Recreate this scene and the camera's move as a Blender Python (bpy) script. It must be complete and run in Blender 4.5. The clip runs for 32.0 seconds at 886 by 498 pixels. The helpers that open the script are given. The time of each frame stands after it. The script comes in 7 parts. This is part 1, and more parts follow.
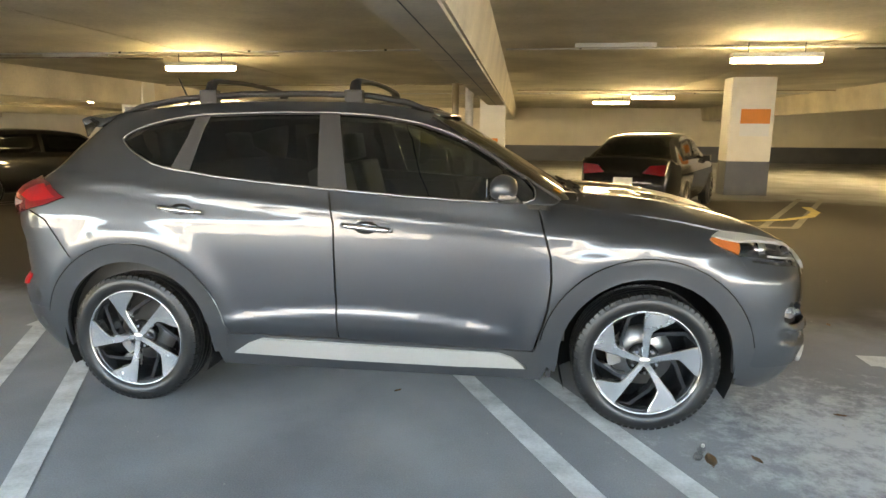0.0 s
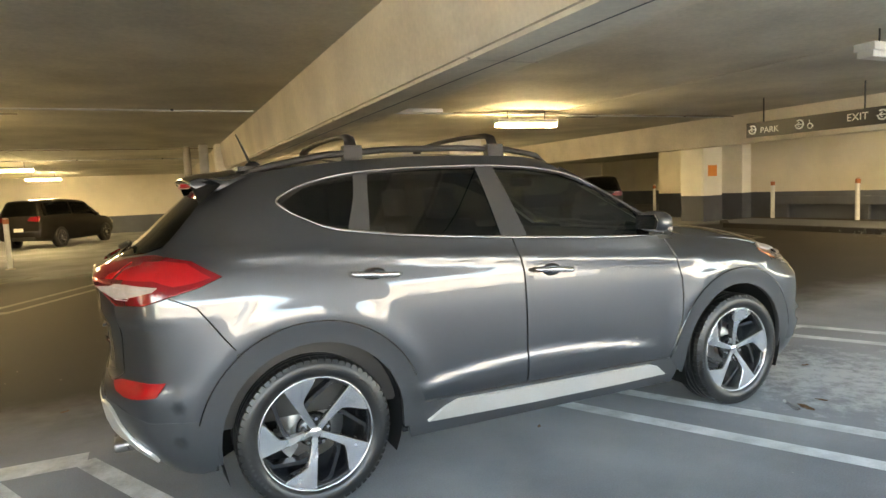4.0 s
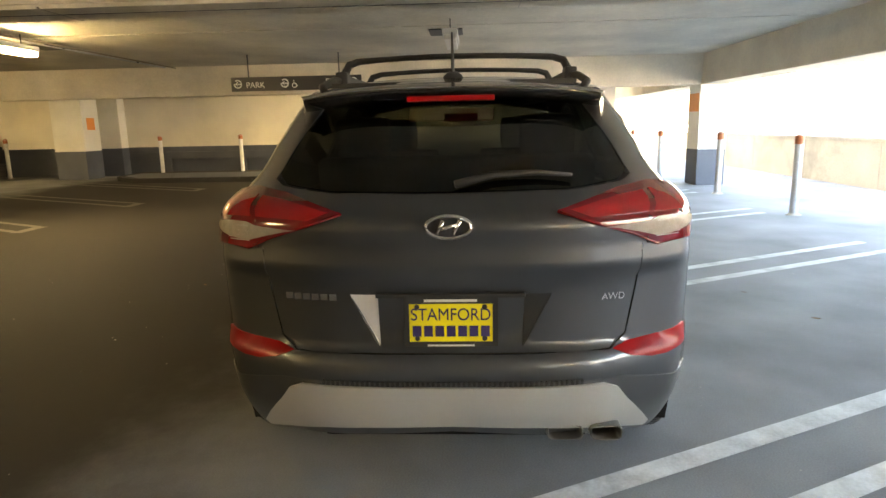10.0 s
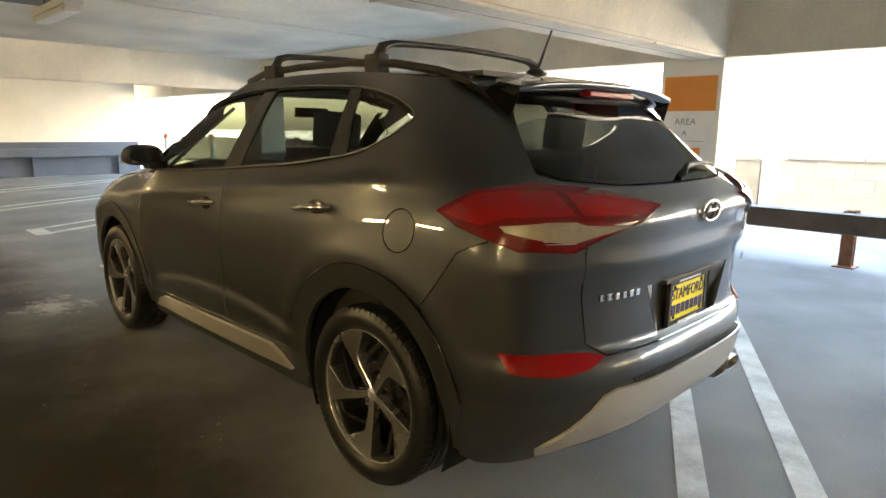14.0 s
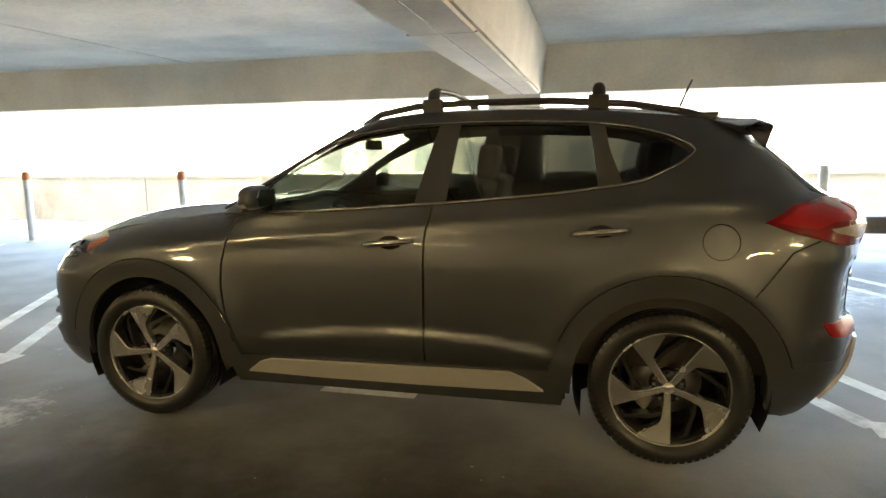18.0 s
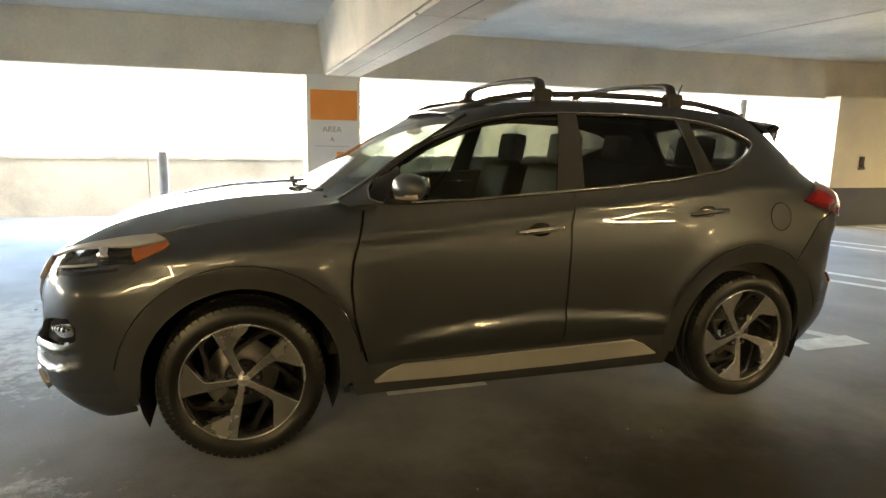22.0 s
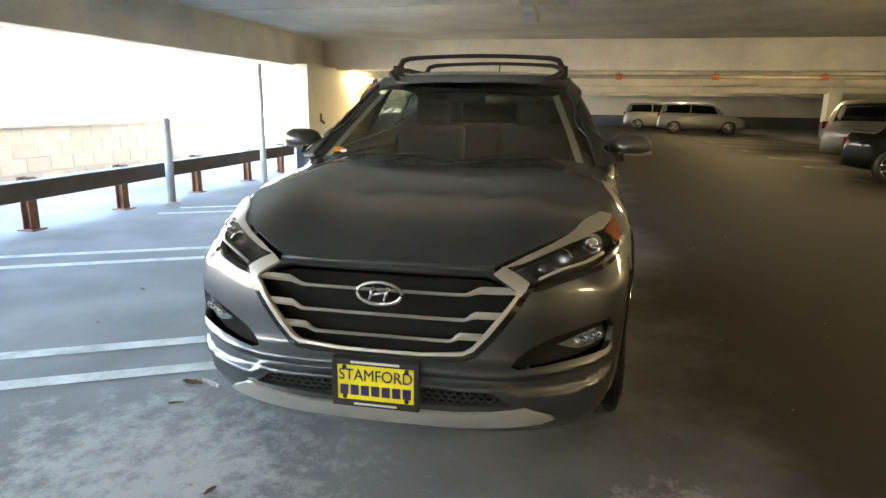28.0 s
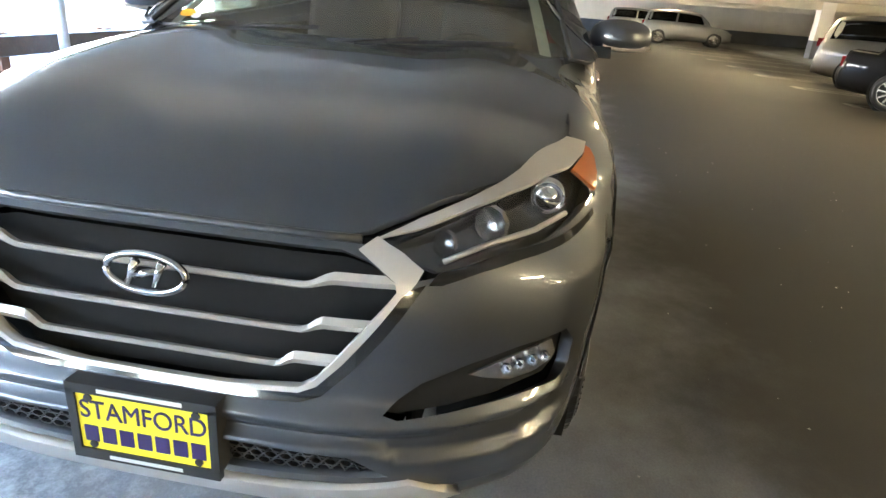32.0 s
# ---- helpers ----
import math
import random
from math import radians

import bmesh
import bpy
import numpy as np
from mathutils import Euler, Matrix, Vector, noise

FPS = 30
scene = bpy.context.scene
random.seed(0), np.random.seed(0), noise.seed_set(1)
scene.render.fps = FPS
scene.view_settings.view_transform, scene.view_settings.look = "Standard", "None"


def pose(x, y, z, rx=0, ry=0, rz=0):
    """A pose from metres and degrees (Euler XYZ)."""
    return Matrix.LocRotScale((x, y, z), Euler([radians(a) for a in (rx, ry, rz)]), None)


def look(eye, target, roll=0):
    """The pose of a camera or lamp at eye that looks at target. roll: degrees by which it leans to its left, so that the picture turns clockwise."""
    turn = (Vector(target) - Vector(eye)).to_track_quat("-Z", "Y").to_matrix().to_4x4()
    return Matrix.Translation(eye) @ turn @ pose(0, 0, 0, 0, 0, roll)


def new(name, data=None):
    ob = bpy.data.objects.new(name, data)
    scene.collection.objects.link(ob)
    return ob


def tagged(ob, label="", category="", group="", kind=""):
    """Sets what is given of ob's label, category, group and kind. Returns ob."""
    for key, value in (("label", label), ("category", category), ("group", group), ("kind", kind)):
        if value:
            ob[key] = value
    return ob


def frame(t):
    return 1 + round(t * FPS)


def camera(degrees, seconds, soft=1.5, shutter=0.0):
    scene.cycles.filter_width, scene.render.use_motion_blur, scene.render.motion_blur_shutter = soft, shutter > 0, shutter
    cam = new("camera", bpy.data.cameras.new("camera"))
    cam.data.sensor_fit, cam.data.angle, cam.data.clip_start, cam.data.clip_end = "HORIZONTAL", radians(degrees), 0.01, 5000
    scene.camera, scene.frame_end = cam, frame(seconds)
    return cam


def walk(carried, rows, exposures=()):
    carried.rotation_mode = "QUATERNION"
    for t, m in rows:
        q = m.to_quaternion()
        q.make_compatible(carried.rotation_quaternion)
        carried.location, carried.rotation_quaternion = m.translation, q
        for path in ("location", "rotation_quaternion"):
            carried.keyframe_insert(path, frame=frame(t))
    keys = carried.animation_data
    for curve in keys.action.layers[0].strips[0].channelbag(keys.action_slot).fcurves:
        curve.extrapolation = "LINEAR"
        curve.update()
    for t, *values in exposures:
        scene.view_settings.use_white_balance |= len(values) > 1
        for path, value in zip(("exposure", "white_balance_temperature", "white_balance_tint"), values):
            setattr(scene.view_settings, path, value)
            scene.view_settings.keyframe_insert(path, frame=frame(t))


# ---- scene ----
cam = camera(70.4, 32.0)
PATH = [
    (0, (0.708, -3.914, 1.453), (0.466, -1.962, 1.089), 0.4),
    (0.5, (0.3, -4.02, 1.461), (0.166, -2.057, 1.101), -0.1),
    (1, (0.053, -4.12, 1.458), (0.037, -2.146, 1.133), -1.5),
    (1.5, (0.011, -4.14, 1.457), (-0.026, -2.163, 1.16), -0.5),
    (2, (-0.047, -4.102, 1.445), (-0.062, -2.127, 1.13), 0.0),
    (2.5, (-0.373, -4.058, 1.4), (-0.251, -2.085, 1.094), 0.1),
    (3, (-0.866, -4.01, 1.396), (-0.556, -2.053, 1.126), 0.8),
    (3.5, (-1.397, -3.846, 1.447), (-0.803, -1.948, 1.239), -0.9),
    (5.5, (-3.087, -3.169, 1.35), (-1.866, -1.6, 1.131), -1.9),
    (6, (-3.189, -3.0, 1.361), (-1.859, -1.525, 1.121), -0.8),
    (6.5, (-3.222, -2.892, 1.355), (-1.857, -1.459, 1.073), 0.2),
    (7, (-3.388, -2.622, 1.291), (-1.959, -1.274, 0.916), 2.9),
    (7.5, (-3.652, -2.146, 1.309), (-2.013, -1.072, 0.911), 3.2),
    (8, (-3.843, -1.623, 1.364), (-2.134, -0.661, 0.973), -2.1),
    (8.5, (-4.077, -1.075, 1.393), (-2.213, -0.4, 1.129), 0.3),
    (9, (-4.147, -0.541, 1.409), (-2.215, -0.152, 1.069), -1.6),
    (9.5, (-4.233, -0.194, 1.399), (-2.271, -0.076, 1.03), -1.9),
    (10, (-4.217, -0.081, 1.405), (-2.257, 0.017, 1.02), -1.2),
    (10.5, (-4.161, -0.068, 1.394), (-2.198, -0.011, 1.014), 0.3),
    (11, (-4.091, -0.024, 1.382), (-2.126, -0.027, 1.009), 1.8),
    (11.5, (-4.029, 0.172, 1.371), (-2.068, -0.004, 1.018), 2.1),
    (12, (-3.889, 0.574, 1.357), (-1.953, 0.198, 1.025), 1.0),
    (12.5, (-3.623, 1.045, 1.387), (-1.761, 0.388, 1.069), 1.1),
    (13, (-3.422, 1.524, 1.386), (-1.72, 0.539, 1.024), 1.1),
    (13.5, (-3.184, 1.908, 1.363), (-1.665, 0.662, 0.987), 0.9),
    (14, (-3.145, 2.306, 1.368), (-1.759, 0.914, 0.992), 0.6),
    (14.5, (-3.154, 2.521, 1.382), (-1.789, 1.102, 1.031), 0.3),
    (16.5, (-2.44, 3.06, 1.41), (-1.36, 1.44, 1.06), 0.6),
    (17, (-2.04, 3.275, 1.4), (-1.066, 1.557, 1.08), 0.7),
    (17.5, (-1.503, 3.525, 1.334), (-0.717, 1.72, 0.983), -0.4),
    (18, (-1.001, 3.724, 1.412), (-0.53, 1.804, 1.107), -0.7),
    (18.5, (-0.54, 3.823, 1.411), (-0.288, 1.865, 1.087), -1.1),
    (19, (-0.207, 3.96, 1.425), (-0.135, 1.983, 1.132), -0.0),
    (19.5, (-0.052, 4.048, 1.477), (-0.058, 2.071, 1.173), 0.4),
    (20, (-0.05, 4.029, 1.436), (-0.043, 2.054, 1.116), 0.3),
    (20.5, (-0.017, 3.971, 1.439), (-0.035, 1.999, 1.103), 0.9),
    (21, (0.29, 3.913, 1.387), (0.11, 1.949, 1.055), 2.0),
    (21.5, (0.783, 3.815, 1.414), (0.383, 1.888, 1.058), 1.0),
    (22, (1.304, 3.614, 1.426), (0.706, 1.739, 1.07), 1.1),
    (22.5, (1.865, 3.468, 1.437), (1.055, 1.666, 1.124), 2.2),
    (23, (2.356, 3.212, 1.429), (1.398, 1.489, 1.093), 0.1),
    (23.5, (2.82, 2.99, 1.426), (1.548, 1.475, 1.133), 0.7),
    (24, (3.133, 2.701, 1.406), (1.714, 1.33, 1.079), 1.0),
    (24.5, (3.374, 2.491, 1.41), (1.802, 1.303, 1.071), 2.0),
    (25, (3.472, 2.456, 1.41), (1.892, 1.284, 1.047), 1.7),
    (25.5, (3.437, 2.462, 1.406), (1.881, 1.265, 1.027), 2.0),
    (27.5, (4.186, 1.117, 1.389), (2.328, 0.498, 0.981), 1.5),
    (28, (4.262, 0.629, 1.411), (2.348, 0.256, 0.964), 0.7),
    (28.5, (4.225, 0.235, 1.42), (2.281, 0.064, 0.984), 1.1),
    (29, (4.278, -0.036, 1.421), (2.319, -0.002, 1.021), 2.3),
    (29.5, (4.257, -0.074, 1.42), (2.299, -0.057, 1.013), 1.5),
    (30, (4.231, -0.055, 1.42), (2.276, -0.023, 1.0), 1.4),
    (30.5, (4.156, 0.009, 1.407), (2.21, 0.107, 0.954), 1.6),
    (31, (3.888, 0.234, 1.365), (1.959, 0.321, 0.847), 1.5),
    (31.5, (3.546, 0.449, 1.292), (1.642, 0.521, 0.682), 5.0),
    (32, (3.202, 0.697, 1.281), (1.358, 0.452, 0.545), 4.7),
]
walk(cam, [(t, look(eye, target, roll)) for t, eye, target, roll in PATH], exposures=[(0, 5.15, 8300, 9), (6, 5.15, 8300, 8), (9, 5.15, 8900, 11), (12, 5.2, 8900, 11), (14, 5.3, 8500, 10), (18, 5.45, 8200, 8), (21, 5.45, 8300, 9), (23, 5.3, 8300, 9), (25, 5.3, 7200, 7), (28, 5.15, 7700, 8), (30, 5.15, 7500, 7), (31, 5.45, 7200, 8), (32, 6.25, 6200, 10)])


# ---- light and sky ----
world = bpy.data.worlds.new("sky")
scene.world = world
world.use_nodes = True
wn = world.node_tree
bg = wn.nodes["Background"]
sky = wn.nodes.new("ShaderNodeTexSky")
sky.sky_type = "NISHITA"
sky.sun_disc = False
sky.sun_elevation = radians(40)
sky.sun_rotation = radians(20)
sky.air_density, sky.dust_density, sky.ozone_density = 1.0, 2.5, 1.0
wn.links.new(sky.outputs[0], bg.inputs[0])
bg.inputs[1].default_value = 0.15
sun_data = bpy.data.lights.new("sun", "SUN")
sun_data.energy, sun_data.angle, sun_data.color = 5.0, radians(0.6), (1.0, 0.95, 0.86)
sun = new("sun", sun_data)
sun.matrix_world = look((0, 0, 0), (-math.sin(radians(20)) * 0.766, -math.cos(radians(20)) * 0.766, -0.643))


# ---- materials ----
def surf(name, base, rough=0.6, metal=0.0, var=0.15, scale=3.0, fine=60.0, bump=0.15, depth=0.004, coat=0.0, dirt=None, dirt_amount=0.0, obj_var=0.0):
    """A worn surface: base colour varied at two scales, roughness variation and fine relief."""
    m = bpy.data.materials.new(name)
    m.use_nodes = True
    nt = m.node_tree
    b = nt.nodes["Principled BSDF"]
    co = nt.nodes.new("ShaderNodeTexCoord")
    n1 = nt.nodes.new("ShaderNodeTexNoise")
    n1.inputs["Scale"].default_value, n1.inputs["Detail"].default_value = scale, 6
    n2 = nt.nodes.new("ShaderNodeTexNoise")
    n2.inputs["Scale"].default_value, n2.inputs["Detail"].default_value = fine, 3
    nt.links.new(co.outputs["Object"], n1.inputs["Vector"])
    nt.links.new(co.outputs["Object"], n2.inputs["Vector"])
    mix = nt.nodes.new("ShaderNodeMath")
    mix.operation = "MULTIPLY_ADD"
    mix.inputs[1].default_value = 0.35
    nt.links.new(n2.outputs["Fac"], mix.inputs[0])
    nt.links.new(n1.outputs["Fac"], mix.inputs[2])
    ramp = nt.nodes.new("ShaderNodeValToRGB")
    lo = [max(0, c * (1 - var)) for c in base]
    hi = [min(1, c * (1 + var)) for c in base]
    ramp.color_ramp.elements[0].position, ramp.color_ramp.elements[1].position = 0.42, 0.92
    ramp.color_ramp.elements[0].color = (*lo, 1)
    ramp.color_ramp.elements[1].color = (*hi, 1)
    nt.links.new(mix.outputs[0], ramp.inputs[0])
    out = ramp.outputs[0]
    if dirt:
        n3 = nt.nodes.new("ShaderNodeTexNoise")
        n3.inputs["Scale"].default_value, n3.inputs["Detail"].default_value = scale * 0.45, 8
        n3.inputs["Roughness"].default_value = 0.65
        nt.links.new(co.outputs["Object"], n3.inputs["Vector"])
        r3 = nt.nodes.new("ShaderNodeValToRGB")
        r3.color_ramp.elements[0].position, r3.color_ramp.elements[1].position = 0.52, 0.72
        r3.color_ramp.elements[1].color = (dirt_amount,) * 3 + (1,)
        nt.links.new(n3.outputs["Fac"], r3.inputs[0])
        dm = nt.nodes.new("ShaderNodeMix")
        dm.data_type = "RGBA"
        nt.links.new(r3.outputs[0], dm.inputs[0])
        nt.links.new(out, dm.inputs[6])
        dm.inputs[7].default_value = (*dirt, 1)
        out = dm.outputs[2]
    if obj_var:
        oi = nt.nodes.new("ShaderNodeObjectInfo")
        hs = nt.nodes.new("ShaderNodeHueSaturation")
        mr = nt.nodes.new("ShaderNodeMapRange")
        mr.inputs[3].default_value, mr.inputs[4].default_value = 1 - obj_var, 1 + obj_var
        nt.links.new(oi.outputs["Random"], mr.inputs[0])
        nt.links.new(mr.outputs[0], hs.inputs["Value"])
        nt.links.new(out, hs.inputs["Color"])
        out = hs.outputs[0]
    nt.links.new(out, b.inputs["Base Color"])
    rr = nt.nodes.new("ShaderNodeMapRange")
    rr.inputs[3].default_value, rr.inputs[4].default_value = max(0.02, rough - 0.1), min(1, rough + 0.12)
    nt.links.new(n1.outputs["Fac"], rr.inputs[0])
    nt.links.new(rr.outputs[0], b.inputs["Roughness"])
    b.inputs["Metallic"].default_value = metal
    b.inputs["Coat Weight"].default_value = coat
    b.inputs["Coat Roughness"].default_value = 0.05
    if bump:
        bp = nt.nodes.new("ShaderNodeBump")
        bp.inputs["Strength"].default_value, bp.inputs["Distance"].default_value = bump, depth
        nt.links.new(mix.outputs[0], bp.inputs["Height"])
        nt.links.new(bp.outputs[0], b.inputs["Normal"])
    return m


def plain(name, base, rough=0.4, metal=0.0, coat=0.0, emit=0.0, alpha_trans=0.0):
    """A clean manufactured surface with a faint roughness change."""
    m = bpy.data.materials.new(name)
    m.use_nodes = True
    nt = m.node_tree
    b = nt.nodes["Principled BSDF"]
    b.inputs["Base Color"].default_value = (*base, 1)
    b.inputs["Metallic"].default_value = metal
    b.inputs["Coat Weight"].default_value = coat
    b.inputs["Coat Roughness"].default_value = 0.04
    b.inputs["Transmission Weight"].default_value = alpha_trans
    n1 = nt.nodes.new("ShaderNodeTexNoise")
    n1.inputs["Scale"].default_value, n1.inputs["Detail"].default_value = 25, 4
    rr = nt.nodes.new("ShaderNodeMapRange")
    rr.inputs[3].default_value, rr.inputs[4].default_value = max(0.01, rough * 0.85), min(1, rough * 1.2)
    nt.links.new(n1.outputs["Fac"], rr.inputs[0])
    nt.links.new(rr.outputs[0], b.inputs["Roughness"])
    if emit:
        b.inputs["Emission Color"].default_value = (*base, 1)
        b.inputs["Emission Strength"].default_value = emit
    return m


def glass(name, tint, rough=0.0, ior=1.5):
    """A pane: clear tint that lets light straight through, with a real glossy skin."""
    m = bpy.data.materials.new(name)
    m.use_nodes = True
    nt = m.node_tree
    nt.nodes.remove(nt.nodes["Principled BSDF"])
    out = nt.nodes["Material Output"]
    tr = nt.nodes.new("ShaderNodeBsdfTransparent")
    tr.inputs[0].default_value = (*tint, 1)
    gl = nt.nodes.new("ShaderNodeBsdfGlossy")
    gl.inputs["Roughness"].default_value = 0.02 + rough
    lw = nt.nodes.new("ShaderNodeLayerWeight")
    lw.inputs[0].default_value = 0.5
    pw = nt.nodes.new("ShaderNodeMath")
    pw.operation = "POWER"
    pw.inputs[1].default_value = 5.0
    nt.links.new(lw.outputs["Facing"], pw.inputs[0])
    fr = nt.nodes.new("ShaderNodeMath")
    fr.operation = "MULTIPLY_ADD"
    f0 = ((ior - 1) / (ior + 1)) ** 2 * 1.8
    fr.inputs[1].default_value, fr.inputs[2].default_value = 1 - f0, f0
    nt.links.new(pw.outputs[0], fr.inputs[0])
    mx = nt.nodes.new("ShaderNodeMixShader")
    nt.links.new(fr.outputs[0], mx.inputs[0])
    nt.links.new(tr.outputs[0], mx.inputs[1])
    nt.links.new(gl.outputs[0], mx.inputs[2])
    nt.links.new(mx.outputs[0], out.inputs[0])
    return m


def floor_stains(m, spots, tone):
    """Pale dried-salt blotches with broken edges about some spots of the floor."""
    nt = m.node_tree
    b = nt.nodes["Principled BSDF"]
    src = b.inputs["Base Color"].links[0].from_socket
    co = nt.nodes.new("ShaderNodeTexCoord")
    ns = nt.nodes.new("ShaderNodeTexNoise")
    ns.inputs["Scale"].default_value, ns.inputs["Detail"].default_value, ns.inputs["Roughness"].default_value = 6.5, 12, 0.78
    nt.links.new(co.outputs["Object"], ns.inputs["Vector"])
    total = None
    for x, y, r in spots:
        d = nt.nodes.new("ShaderNodeVectorMath")
        d.operation = "DISTANCE"
        nt.links.new(co.outputs["Object"], d.inputs[0])
        d.inputs[1].default_value = (x, y, 0)
        mr = nt.nodes.new("ShaderNodeMapRange")
        mr.inputs[1].default_value, mr.inputs[2].default_value = r, 0.0
        nt.links.new(d.outputs["Value"], mr.inputs[0])
        if total is None:
            total = mr.outputs[0]
        else:
            mx = nt.nodes.new("ShaderNodeMath")
            mx.operation = "MAXIMUM"
            nt.links.new(total, mx.inputs[0])
            nt.links.new(mr.outputs[0], mx.inputs[1])
            total = mx.outputs[0]
    ad = nt.nodes.new("ShaderNodeMath")
    ad.operation = "MULTIPLY_ADD"
    ad.inputs[1].default_value = 0.34
    nt.links.new(total, ad.inputs[0])
    nt.links.new(ns.outputs["Fac"], ad.inputs[2])
    rp = nt.nodes.new("ShaderNodeValToRGB")
    rp.color_ramp.elements[0].position, rp.color_ramp.elements[1].position = 0.66, 0.82
    rp.color_ramp.elements[1].color = (0.8, 0.8, 0.8, 1)
    nt.links.new(ad.outputs[0], rp.inputs[0])
    mix = nt.nodes.new("ShaderNodeMix")
    mix.data_type = "RGBA"
    nt.links.new(rp.outputs[0], mix.inputs[0])
    nt.links.new(src, mix.inputs[6])
    mix.inputs[7].default_value = (*tone, 1)
    nt.links.new(mix.outputs[2], b.inputs["Base Color"])


def lane_shade(m, y0, y1, tone, amount):
    """The dimness of the driving lane put into the floor colour, with a ragged edge."""
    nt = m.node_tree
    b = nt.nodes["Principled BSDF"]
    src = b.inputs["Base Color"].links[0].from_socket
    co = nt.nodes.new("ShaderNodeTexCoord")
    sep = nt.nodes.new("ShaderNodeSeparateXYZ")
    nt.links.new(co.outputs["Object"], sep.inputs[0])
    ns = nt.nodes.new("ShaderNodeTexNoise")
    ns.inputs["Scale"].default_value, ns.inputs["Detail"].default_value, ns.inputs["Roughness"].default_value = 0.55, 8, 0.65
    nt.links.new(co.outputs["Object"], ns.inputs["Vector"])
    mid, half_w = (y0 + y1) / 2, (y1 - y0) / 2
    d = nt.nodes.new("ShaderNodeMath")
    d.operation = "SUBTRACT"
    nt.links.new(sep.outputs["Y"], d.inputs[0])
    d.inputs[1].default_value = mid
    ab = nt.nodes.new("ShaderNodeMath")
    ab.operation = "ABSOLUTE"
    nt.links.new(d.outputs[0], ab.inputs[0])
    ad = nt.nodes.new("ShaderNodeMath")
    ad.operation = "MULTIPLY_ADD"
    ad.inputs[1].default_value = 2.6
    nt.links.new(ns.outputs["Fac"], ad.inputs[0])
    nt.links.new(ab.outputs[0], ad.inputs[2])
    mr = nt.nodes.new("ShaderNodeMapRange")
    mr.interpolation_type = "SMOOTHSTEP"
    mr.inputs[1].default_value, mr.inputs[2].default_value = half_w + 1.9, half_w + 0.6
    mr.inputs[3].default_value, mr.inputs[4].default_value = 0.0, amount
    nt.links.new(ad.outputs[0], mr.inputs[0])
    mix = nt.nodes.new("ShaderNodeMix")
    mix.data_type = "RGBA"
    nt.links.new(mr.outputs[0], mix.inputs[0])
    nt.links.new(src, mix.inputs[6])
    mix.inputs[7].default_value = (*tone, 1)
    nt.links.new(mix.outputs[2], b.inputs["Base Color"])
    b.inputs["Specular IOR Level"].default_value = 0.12


